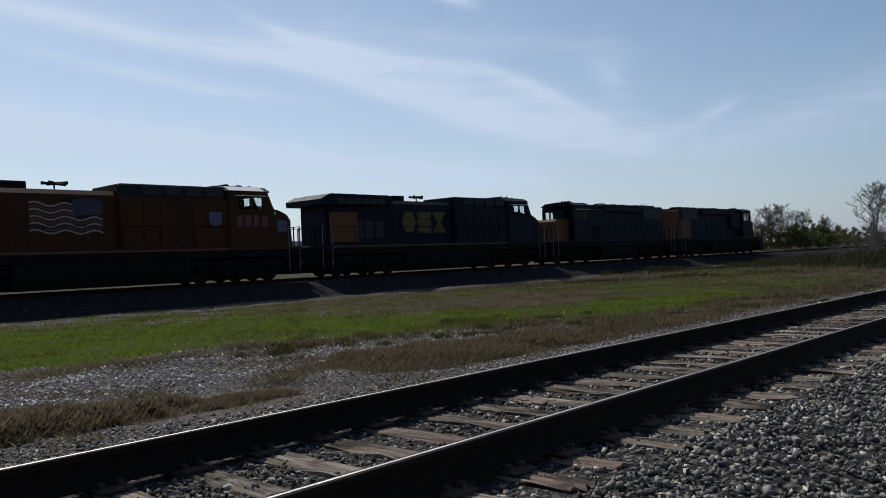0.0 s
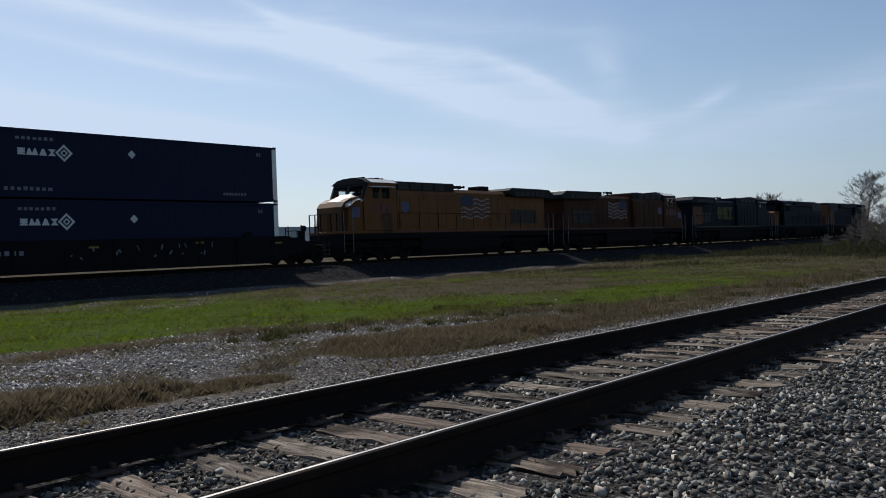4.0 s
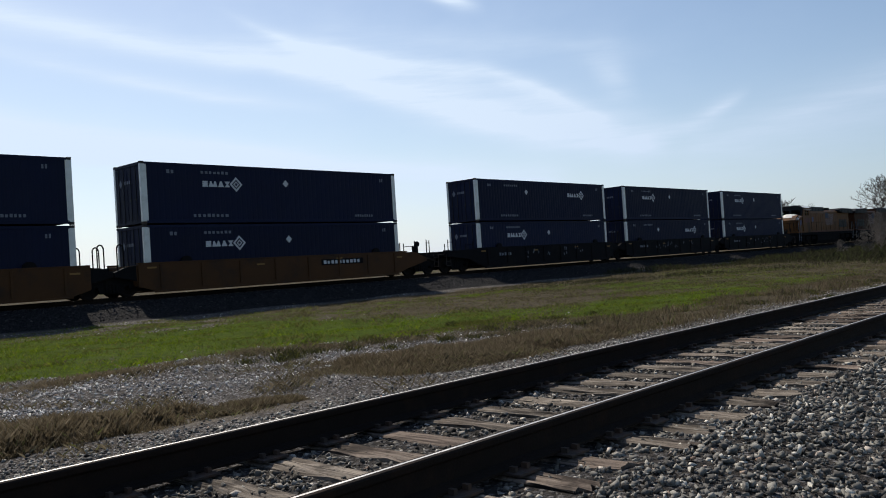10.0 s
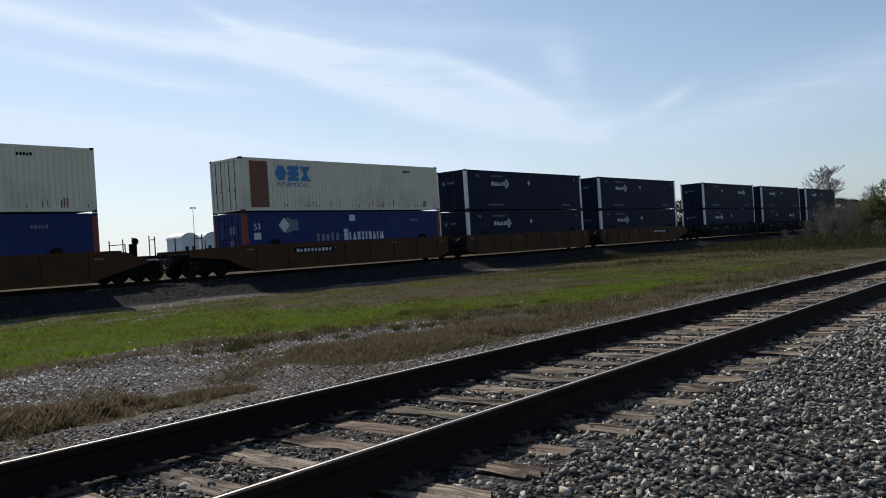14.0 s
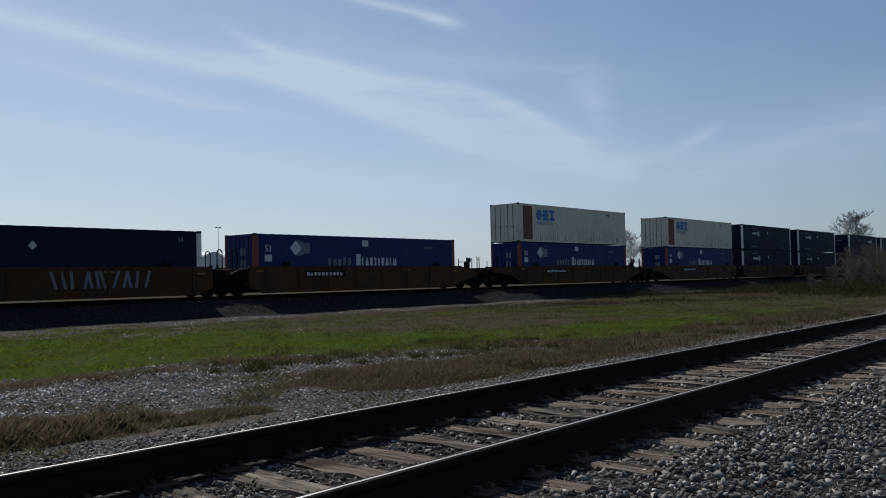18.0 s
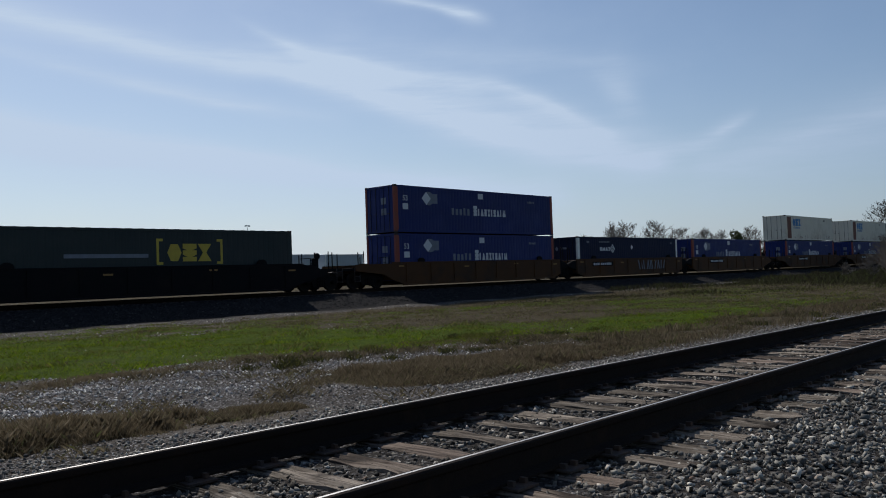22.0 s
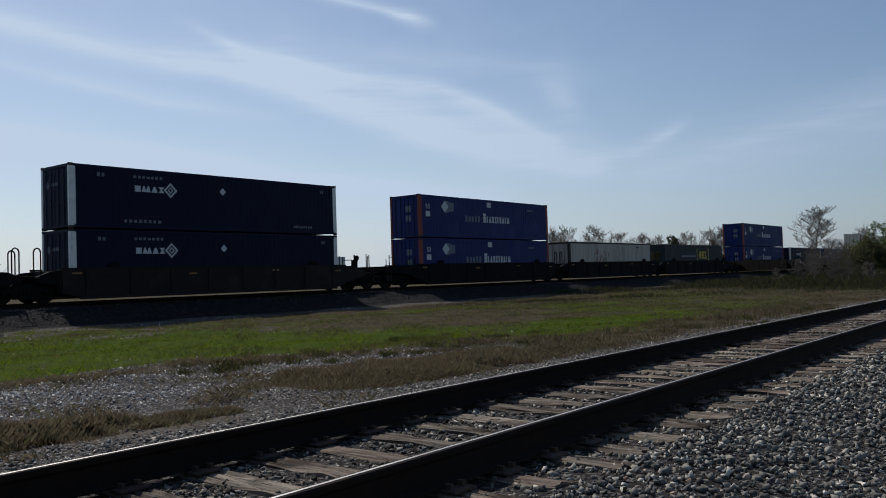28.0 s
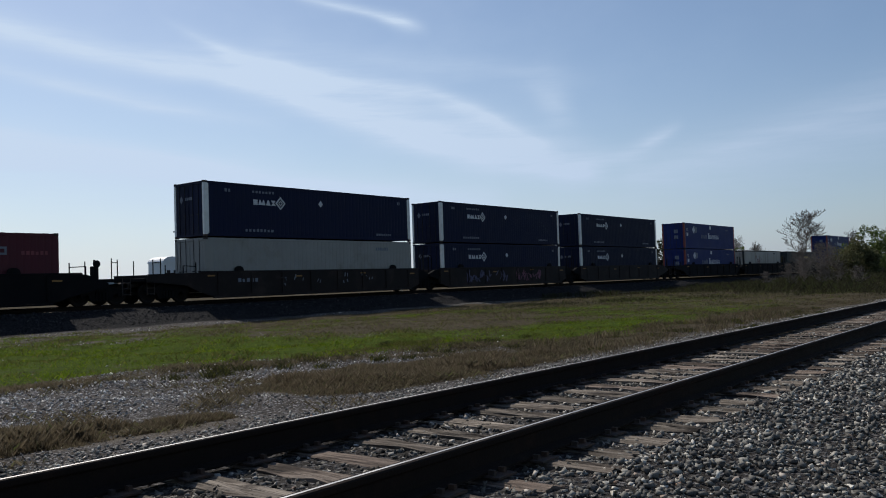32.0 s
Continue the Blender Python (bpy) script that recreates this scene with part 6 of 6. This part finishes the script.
# front end of each well's boxes at the start, upper and lower box
LOADS = [[(-19.9, NAVY_BOX_A, NAVY_BOX_A), (-39.2, NAVY_BOX_A, NAVY_BOX_B), (-58.4, NAVY_BOX_B, NAVY_BOX_A)],
         [(-82.0, NAVY_BOX_A, NAVY_BOX_A), (-101.25, NAVY_BOX_A, NAVY_BOX_A), (-120.45, WHITE, BLUE)],
         [(-144.5, WHITE, BLUE)],
         [(-168.0, None, BLUE), (-187.25, None, NAVY_BOX_A), (-206.55, BLUE, BLUE)],
         [(-230.3, None, GREEN), (-249.7, None, SCRAWL), (-269.1, BLUE, BLUE)],
         [(-292.8, NAVY_BOX_A, NAVY_BOX_A), (-312.6, NAVY_BOX_A, NAVY_BOX_A), (-332.0, NAVY_BOX_A, PALE)],
         [(-355.7, None, RED)]]
CARS = [("black three-well car with pale scribbles on its sides", WELL_BLACK, (chalk_marks, chalk_marks, chalk_marks)),
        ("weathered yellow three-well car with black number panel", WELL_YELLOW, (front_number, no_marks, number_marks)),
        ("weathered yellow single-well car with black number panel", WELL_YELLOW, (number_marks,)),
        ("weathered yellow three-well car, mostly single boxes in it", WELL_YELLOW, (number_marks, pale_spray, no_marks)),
        ("black three-well car carrying a green, a white and two blue boxes", WELL_BLACK, (no_marks, no_marks, no_marks)),
        ("dark brown three-well car with faded sprayed letters", WELL_BROWN, (no_marks, spray_marks, chalk_marks)),
        ("black single-well car at the end of the visible train", WELL_BLACK, (no_marks,))]
used = set()


def load(base, x, z):
    """The first of a kind is the model itself, the others are copies."""
    ob = base if base.name not in used else copy_thing(base, pose(0, 0, 0))
    used.add(base.name)
    tagged(ob, group="containers on the train")
    rolling(ob, x, z)


for wells, (label, paint, marks) in zip(LOADS, CARS):
    centres = [front - HX for front, _, _ in wells]
    middle = (centres[0] + centres[-1]) / 2
    units = [c - middle for c in reversed(centres)]
    rolling(make_well_car(label, paint, units, tuple(reversed(marks))), middle, FAR_TOP)
    for (front, upper, lower), c in zip(wells, centres):
        load(lower, c, FAR_TOP + 0.345)
        if upper is not None:
            load(upper, c, FAR_TOP + 0.345 + BOX_H + 0.02)


# ---- trees ----
def limbs(seed, height, spread, levels, start=0.25):
    """Segments of a bare crown: (from, to, thick, thin). A leader that thins out, limbs from a quarter of its height up, and finer and finer twigs."""
    r = random.Random(seed)
    big, small = [], []

    def arm(p, way, length, thick, level):
        n = 4 if level < 2 else 3
        for s in range(n):
            q = p + way * (length / n)
            (big if level < 2 else small).append((p, q, thick, thick * 0.78))
            thick *= 0.78
            way = (way + Vector((r.uniform(-1, 1), r.uniform(-1, 1), r.uniform(-0.25, 0.55))) * 0.24).normalized()
            p = q
            if level < levels:
                for _ in range(1 if level > 1 or s == 0 else 2):
                    a = r.uniform(0, 6.283)
                    side = Vector((math.cos(a), math.sin(a), r.uniform(-0.1, 0.8))).normalized()
                    arm(p, (way * (1 - spread) + side * spread).normalized(), length * r.uniform(0.42, 0.66), thick * 0.62, level + 1)

    p, way, thick = Vector((0, 0, -0.2)), Vector((r.uniform(-0.06, 0.06), r.uniform(-0.06, 0.06), 1)).normalized(), height * 0.016
    steps = 8
    for s in range(steps):
        q = p + way * (height * 0.86 / steps)
        big.append((p, q, thick, thick * 0.84))
        thick *= 0.84
        way = (way + Vector((r.uniform(-1, 1), r.uniform(-1, 1), 0.9)) * 0.12).normalized()
        p = q
        u = (s + 1) / steps
        if u >= start:
            for _ in range(3):
                a = r.uniform(0, 6.283)
                out = Vector((math.cos(a), math.sin(a), r.uniform(0.5, 1.2))).normalized()
                arm(p, out, height * (0.16 + 0.30 * (1 - u)) * r.uniform(0.75, 1.15), thick * 0.6, 1)
    return big, small


def sticks(segments, sides=3):
    """Tapered sticks as one set of arrays."""
    v, f = [], []
    for p, q, a, b in segments:
        way = (q - p).normalized()
        u = way.orthogonal().normalized()
        w = way.cross(u)
        n = len(v)
        for c, rad in ((p, a), (q, b)):
            for i in range(sides):
                t = 6.28319 * i / sides
                v.append(c + (u * math.cos(t) + w * math.sin(t)) * rad)
        for i in range(sides):
            j = (i + 1) % sides
            f.append((n + i, n + j, n + sides + j))
            f.append((n + i, n + sides + j, n + sides + i))
    return np.array([tuple(p) for p in v]), np.array(f)


def bare_tree(x, y, height_m, label, seed, levels=5, spread=0.55, twig=0.014, start=0.25):
    """A leafless tree: trunk and limbs, and a crown of fine twigs."""
    t = empty("bare_tree", label, "tree", "bare trees behind the train")
    big, small = limbs(seed, height_m, spread, levels, start)
    top = max(q.z for _, q, _, _ in big + small)
    k = height_m / top
    big, small = ([(p * k, q * k, a, b) for p, q, a, b in s] for s in (big, small))
    v, f = sticks(big, 6)
    joined("trunk", v, f, BARK, "", "", t)
    v, f = sticks([(p, q, min(max(a, twig), 0.05), min(max(b, twig * 0.7), 0.04)) for p, q, a, b in small], 3)
    joined("crown", v, f, TWIGS, "", "", t)
    t.matrix_basis = pose(x, y, float(height(x, y)), 0, 0, seed * 37 % 360)
    return t


def leaf_cards(centres, radii, per, size, r):
    """Small bent leaves in uneven clumps."""
    n = len(centres) * per
    c = np.repeat(centres, per, 0)
    rad = np.repeat(radii, per)[:, None]
    d = r.normal(size=(n, 3))
    d /= np.linalg.norm(d, axis=1, keepdims=True)
    p = c + d * rad * r.uniform(0.3, 1.0, (n, 1)) ** 0.6
    a = r.normal(size=(n, 3))
    a /= np.linalg.norm(a, axis=1, keepdims=True)
    b = np.cross(a, r.normal(size=(n, 3)))
    b /= np.linalg.norm(b, axis=1, keepdims=True)
    s = r.uniform(0.6, 1.3, (n, 1)) * size
    v = np.stack([p - a * s, p + b * s * 0.5, p + a * s, p - b * s * 0.5], 1).reshape(-1, 3)
    i = (np.arange(n) * 4)[:, None]
    f = np.concatenate([i + [0, 1, 2], i + [0, 2, 3]], 1).reshape(-1, 3)
    return v, f


def leafy(name, category, x, y, wide, tall, label, seed, leaf, clumps=60, per=70, size=0.16, group=""):
    """A bush or small tree in leaf: stems, and leaves in clumps with gaps between them."""
    t = empty(name, label, category, group)
    r = np.random.default_rng(seed)
    q = random.Random(seed)
    segs, centres, radii = [], [], []
    for i in range(clumps):
        a, u = r.uniform(0, 6.283), r.uniform(0, 1) ** 0.5
        h = tall * (0.12 + 0.8 * r.uniform(0, 1) * (1 - 0.55 * u * u))
        centres.append((wide * 0.5 * u * math.cos(a), wide * 0.5 * u * math.sin(a), h))
        radii.append(r.uniform(0.07, 0.16) * tall)
        if i % 3 == 0:
            p0 = Vector((centres[-1][0] * 0.2, centres[-1][1] * 0.2, -0.1))
            mid = Vector((centres[-1][0] * 0.5 + q.uniform(-0.2, 0.2), centres[-1][1] * 0.5, h * 0.6))
            segs += [(p0, mid, 0.05, 0.035), (mid, Vector(centres[-1]), 0.035, 0.015)]
    v, f = sticks(segs, 5)
    joined("trunk", v, f, BARK, "", "", t)
    v, f = leaf_cards(np.array(centres), np.array(radii), per, size, r)
    joined("crown", v, f, leaf, "", "", t)
    t.matrix_basis = pose(x, y, float(height(x, y)))
    return t


bare_tree(193, 50, 14.2, "tall bare tree with spreading fine branches", 3, 4, 0.6, 0.04, 0.3)
for i, (az, dist, tall, seed) in enumerate(((58.5, 150, 9.2, 5), (59.8, 152, 9.8, 6), (61.6, 155, 9.6, 7), (63.4, 165, 8.6, 8), (64.9, 172, 8.6, 9), (65.6, 170, 8.0, 10),
                                            (67.9, 180, 9.0, 11), (69.0, 175, 9.3, 12), (70.0, 178, 9.6, 13), (71.2, 185, 8.4, 14), (73.0, 215, 8.0, 15), (78.2, 230, 11, 16), (80.0, 225, 10, 17), (57.2, 160, 7.6, 18))):
    bare_tree(dist * math.sin(radians(az)), dist * math.cos(radians(az)), tall, "bare grey-brown tree in a row along the far side", seed, 4, 0.55, 0.024)
bare_tree(27.5, 69, 4.9, "small bare tree behind the train", 21, 3, 0.55)
for az, dist, wide, tall, leaf, seed in ((66.8, 176, 5.0, 8.6, DARK_LEAF, 1),):
    leafy("evergreen_tree", "tree", dist * math.sin(radians(az)), dist * math.cos(radians(az)), wide, tall, "small dark evergreen tree among bare trees", seed, leaf, 50, 90, 0.25)
for az, dist, wide, tall, leaf, seed in ((69.0, 176, 12, 5.4, OLIVE_LEAF, 2), (70.2, 181, 12, 6.2, OLIVE_LEAF, 3), (71.7, 178, 8, 6.0, SPRING_LEAF, 4), (72.6, 190, 13, 5.4, OLIVE_LEAF, 5), (73.9, 202, 14, 5.0, OLIVE_LEAF, 6),
                                         (75.8, 215, 15, 3.4, OLIVE_LEAF, 7), (77.4, 220, 14, 4.2, SPRING_LEAF, 8), (71.0, 186, 12, 5.2, OLIVE_LEAF, 9), (73.2, 196, 12, 4.6, OLIVE_LEAF, 10)):
    leafy("bush", "bush", dist * math.sin(radians(az)), dist * math.cos(radians(az)), wide, tall, "rounded green bush just coming into leaf", seed, leaf, 70, 60, 0.2, "bushes behind the far track")
for x, y, wide, tall, leaf, seed in ((121, 25.0, 6, 5.8, OLIVE_LEAF, 31), (131, 24.0, 9, 8.2, SPRING_LEAF, 32), (142, 22, 9, 9.0, SPRING_LEAF, 34)):
    leafy("small_tree", "tree", x, y, wide, tall, "small spreading tree in young green leaf", seed, leaf, 80, 110, 0.16, "small trees beside the track")

for i, (x, y, tall) in enumerate(((104, 27.5, 4.2), (108.5, 28.2, 4.8), (112, 26.8, 4.6), (116.5, 27.2, 5.2), (121, 28.6, 5.2), (100, 26.0, 3.0))):
    bare_tree(x, y, tall, "tangled leafless shrub beside the far track", 41 + i, 3, 0.65)
for i, (az, dist, tall) in enumerate(((73.2, 74, 1.5), (74.6, 70, 2.1), (75.4, 80, 2.6), (76.4, 68, 1.9), (77.3, 76, 2.3), (78.6, 72, 1.7))):
    bare_tree(dist * math.sin(radians(az)), dist * math.cos(radians(az)), tall, "low tangle of bare stems in the brush", 61 + i, 3, 0.7, 0.010)


# ---- yard beyond the train ----
def yard_box(x, y, z, length, paint, label):
    """A parked freight box seen far off: ribbed body, corner posts, roof."""
    b = empty("freight_box", label, "container", "parked boxes in the far yard")
    part("body", side_sheet(fresh(), -length / 2, length / 2, -1.2, -1, 0.1, 2.55, 0.5, 0.04), paint, b)
    part("body", box(fresh(), -length / 2, length / 2, -1.12, 1.2, 0.1, 2.55), paint, b)
    part("roof", box(fresh(), -length / 2 - 0.02, length / 2 + 0.02, -1.22, 1.22, 2.552, 2.62, 0.02), paint, b)
    for sx in (-1, 1):
        part("corner_post", box(fresh(), *sorted((sx * length / 2, sx * (length / 2 - 0.2))), -1.25, -1.205, 0.0, 2.55), ALU, b)
    b.matrix_basis = pose(x, y, z)
    return b


for i, (x, y, z, length, paint, tag) in enumerate(((86, 116, 0.0, 12, WALL_GREY, "grey"), (86, 116, 2.63, 12, WALL_GREY, "grey"), (99, 117, 0.0, 12, WALL_PALE, "pale"), (99, 117, 2.63, 9, WALL_GREY, "grey"),
                                                   (112, 118, 0.0, 12, WALL_GREY, "grey"), (72, 118, 0.0, 12, WALL_GREY, "grey"), (60, 120, 0.0, 9, WALL_PALE, "pale"), (125, 118, 0.0, 12, WALL_PALE, "pale"),
                                                   (112, 118, 2.63, 6, WALL_PALE, "pale"), (46, 122, 0.0, 12, WALL_GREY, "grey"))):
    yard_box(x, y, z, length, paint, f"{tag} ribbed freight box parked in the yard")
shed = empty("yard_shed", "small pale shed with a rounded roof in the yard", "building")
part("wall", box(fresh(), -1.5, 1.5, -2, 2, 0, 5.0), WALL_PALE, shed)
part("roof", prism(fresh(), [(1.6 * math.cos(a), 5.0 + 1.0 * math.sin(a)) for a in [math.pi * i / 10 for i in range(11)]], -2.1, 2.1), WALL_PALE, shed)
for x in (-0.9, 0.3):
    part("window", box(fresh(), x, x + 0.6, -2.03, -2.002, 2.6, 3.9), GRILLE, shed)
shed.matrix_basis = pose(74.6, 113.5, -0.1)
copy_thing(shed, pose(78.4, 113, -0.1))
mast = empty("light_mast", "tall thin steel mast with lamps on top", "lamp")
part("pole", rod(fresh(), (0, 0, 0), (0, 0, 10.2), 0.08, 8, 0.04), ALU, mast)
part("crossarm", box(fresh(), -0.45, 0.45, -0.05, 0.05, 10.2, 10.28), ALU, mast)
for x in (-0.35, 0.35):
    part("floodlight", box(fresh(), x - 0.13, x + 0.13, -0.2, 0.12, 10.05, 10.2, 0.03), WALL_GREY, mast)
mast.matrix_basis = pose(78.5, 116, -0.1)


# ---- grass ----
def blades(x, y, tall, lean, wide):
    """Bent blades, two triangles each."""
    n = len(x)
    z = height(x, y)
    a = rng.uniform(0, 6.283, n)
    side = np.stack([np.cos(a), np.sin(a), np.zeros(n)], -1) * wide[:, None] * 0.5
    b = rng.uniform(0, 6.283, n)
    bend = np.stack([np.cos(b), np.sin(b), np.zeros(n)], -1) * (lean * tall)[:, None]
    base = np.stack([x, y, z - 0.01], -1)
    mid = base + bend * 0.35 + np.stack([0 * x, 0 * x, tall * 0.6], -1)
    tip = base + bend + np.stack([0 * x, 0 * x, tall], -1)
    v = np.stack([base - side, base + side, mid + side * 0.7, tip], 1).reshape(-1, 3)
    i = (np.arange(n) * 4)[:, None]
    f = np.concatenate([i + [0, 1, 2], i + [0, 2, 3]], 1).reshape(-1, 3)
    return v, f


def scatter_grass():
    n = 330000
    u = rng.uniform(0, 1, n)
    x, y = 2 + 80 * u ** 1.9, 7.2 + 24 * rng.uniform(0, 1, n) ** 1.3
    x, y = np.concatenate([x, 2 + 15 * rng.uniform(0, 1, 150000)]), np.concatenate([y, 7.6 + 5.6 * rng.uniform(0, 1, 150000)])
    keep = x > y * 0.28
    x, y = x[keep], y[keep]
    g, d, s = ground_cover(x, y)
    far = np.hypot(x, y)
    pick = rng.uniform(0, 1, len(x))
    grow = 1 + far / 22
    olive = wave(x, y, 1.1, 3.3) + 0.7 * wave(x, y, 3.7, 1.2) + 0.5 * rng.uniform(-1, 1, len(x)) + np.interp(x, [8, 16, 30], [-0.2, 0.1, 0.1]) > 0.2
    m = (pick < g * 0.95) & ~olive
    tuft = np.clip(0.85 + 0.6 * wave(x, y, 1.9, 0.9) + 0.45 * wave(x, y, 5.1, 0.3), 0.25, 1.8)
    v, f = blades(x[m], y[m], rng.uniform(0.025, 0.085, m.sum()) * tuft[m], rng.uniform(0.3, 1.2, m.sum()), 0.006 * grow[m])
    joined("grass", v, f, GREEN_BLADES, "short green spring grass between the tracks")
    m = (pick < g * 0.95) & olive
    v, f = blades(x[m], y[m], rng.uniform(0.03, 0.10, m.sum()) * tuft[m], rng.uniform(0.3, 1.2, m.sum()), 0.006 * grow[m])
    joined("grass", v, f, OLIVE_BLADES, "duller olive grass in patches between the tracks")
    m = (pick > 0.1) & (pick - 0.1 < d * 0.9) & (g < 0.75)
    v, f = blades(x[m], y[m], rng.uniform(0.025, 0.09, m.sum()) * tuft[m], rng.uniform(0.4, 1.5, m.sum()), 0.0034 * grow[m])
    joined("grass", v, f, DRY_BLADES, "matted dry brown grass between the tracks")
    # long dead grass, domed in the middle of each bed and ragged at its edges
    xs, ys, hs = [], [], []
    for (cx, cy, rx, ry, turn), count, tall in zip(TUFTS, (62000, 105000, 11000), (0.24, 0.16, 0.12)):
        a, b = rng.uniform(-1.15, 1.15, count), rng.uniform(-1.2, 1.2, count)
        c, q = math.cos(radians(turn)), math.sin(radians(turn))
        px, py = cx + a * rx * c - b * ry * q, cy + a * rx * q + b * ry * c
        edge = 1.08 - np.hypot(a, b) + 0.16 * wave(px, py, 3.1, 0.4) + 0.10 * wave(px, py, 7.3, 1.6)
        clump = 0.55 + 0.45 * wave(px, py, 2.4, 1.1) + 0.35 * wave(px, py, 6.0, 2.7)
        keep = (edge > 0) & (rng.uniform(0, 1, count) < 0.35 + 0.65 * np.clip(clump, 0, 1)) & (py > 6.9)
        xs.append(px[keep])
        ys.append(py[keep])
        hs.append((tall * np.clip(2.6 * edge, 0.12, 1) ** 0.6 * np.clip(0.55 + 0.6 * clump, 0.3, 1.3))[keep])
    x, y, h = np.concatenate(xs), np.concatenate(ys), np.concatenate(hs)
    v, f = blades(x, y, h * rng.uniform(0.35, 1.05, len(x)), rng.uniform(0.15, 0.8, len(x)), rng.uniform(0.0014, 0.003, len(x)))
    joined("grass", v, f, TUFT_BLADES, "beds of long dead brown grass beside the gravel")
    # a ragged brown fringe where the green grass meets the gravel
    n = 40000
    x = 3 + 30 * rng.uniform(0, 1, n) ** 1.2
    y = np.interp(x, [3, 5.7, 7.5, 10.0, 11.1, 12.3, 13.6, 15.5, 20, 33], [13.9, 13.7, 13.3, 12.9, 12.3, 11.6, 10.9, 10.4, 9.4, 9.2]) + rng.normal(0, 0.33, n)
    keep = rng.uniform(0, 1, n) < np.clip(0.35 + 0.8 * wave(x, y, 1.7, 2.9) + 0.4 * wave(x, y, 4.4, 0.2), 0.05, 1)
    x, y = x[keep], y[keep]
    v, f = blades(x, y, rng.uniform(0.03, 0.12, len(x)), rng.uniform(0.2, 0.9, len(x)), rng.uniform(0.003, 0.006, len(x)))
    joined("grass", v, f, TUFT_BLADES, "ragged brown fringe along the edge of the green grass")
    # low dark weeds in a broken line, some with yellowish tops
    cx = np.concatenate([[9.1, 10.4, 12.2, 11.3, 15.0], rng.uniform(8, 34, 90)])
    cy = np.concatenate([[12.2, 12.0, 8.0, 12.5, 7.9], np.interp(cx[5:], [4, 8, 11, 14, 17, 20, 34], [13.9, 12.7, 12.2, 11.6, 10.6, 8.8, 8.4]) + rng.normal(0, 0.9, 90)])
    big = np.concatenate([[1.1, 0.9, 0.9, 1.2, 0.9], rng.uniform(0.3, 0.95, 90)])
    k = rng.integers(0, len(cx), 15000)
    x, y = cx[k] + rng.normal(0, 0.13, len(k)) * big[k], cy[k] + rng.normal(0, 0.13, len(k)) * big[k]
    v, f = blades(x, y, rng.uniform(0.03, 0.15, len(k)) * big[k], rng.uniform(0.2, 0.9, len(k)), np.full(len(k), 0.010))
    joined("weeds", v, f, WEED_LEAF, "scattered dark and yellowish weeds along the grass edge")
    # thin upright dead stalks beside the rails
    cx, cy = rng.uniform(13, 30, 40), rng.uniform(7.3, 9.6, 40)
    k = rng.integers(0, 40, 3000)
    x, y = cx[k] + rng.normal(0, 0.3, len(k)), np.maximum(cy[k] + rng.normal(0, 0.2, len(k)), 7.0)
    v, f = blades(x, y, rng.uniform(0.05, 0.26, len(k)), rng.uniform(0.05, 0.5, len(k)), np.full(len(k), 0.005))
    joined("weeds", v, f, TUFT_BLADES, "thin upright dead stalks beside the nearer track")
    # rough brush towards the trees, in drifts
    n = 130000
    x, y = 24 + 126 * rng.uniform(0, 1, n) ** 1.25, rng.uniform(7.3, 31.5, n)
    drift = 0.42 + 0.55 * wave(x, y, 0.23, 1.1) + 0.3 * wave(x, y, 0.9, 0.4) + np.interp(x, [24, 45, 70], [-0.35, 0.0, 0.2])
    keep = rng.uniform(0, 1, n) < drift
    x, y, drift = x[keep], y[keep], np.clip(drift[keep], 0.3, 1.1)
    v, f = blades(x, y, rng.uniform(0.06, 0.3, len(x)) * drift * np.interp(x, [24, 40, 60, 100], [0.5, 1.0, 2.0, 3.2]), rng.uniform(0.2, 0.9, len(x)), np.interp(x, [24, 60, 120], [0.014, 0.026, 0.05]))
    joined("brush", v, f, BRUSH, "rough dry brush and tall dead grass beside the track")


scatter_ballast()
scatter_grass()

# ---- the pieces of the tracks ----
lay_ties(near_track, NEAR_Y, NEAR_TOP, -9.0, 62, TIE_STEP, TIE_FIRST, 12)
lay_ties(far_track, FAR_Y, FAR_TOP, 8, 110, 0.5, 0.0, -99)


def motions():
    """The whole train rolls along the far track at one steady speed, and its wheels turn with it."""
    for thing, x, z, turned in TRAIN:
        walk(thing, [(t, pose(x + SPEED * t, FAR_Y, z, 0, 0, 180 if turned else 0)) for t in (0.0, 16.0, 32.0)])
        for truck in thing.children:
            for ob in truck.children:
                if ob.name.startswith("wheelset"):
                    at = ob.matrix_basis.translation.copy()
                    turn = math.degrees(SPEED / FPS / at.z) * (-1 if turned else 1)
                    walk(ob, [(f / FPS, pose(at.x, at.y, at.z, 0, turn * f % 360, 0)) for f in range(0, 32 * FPS + 1)])


motions()
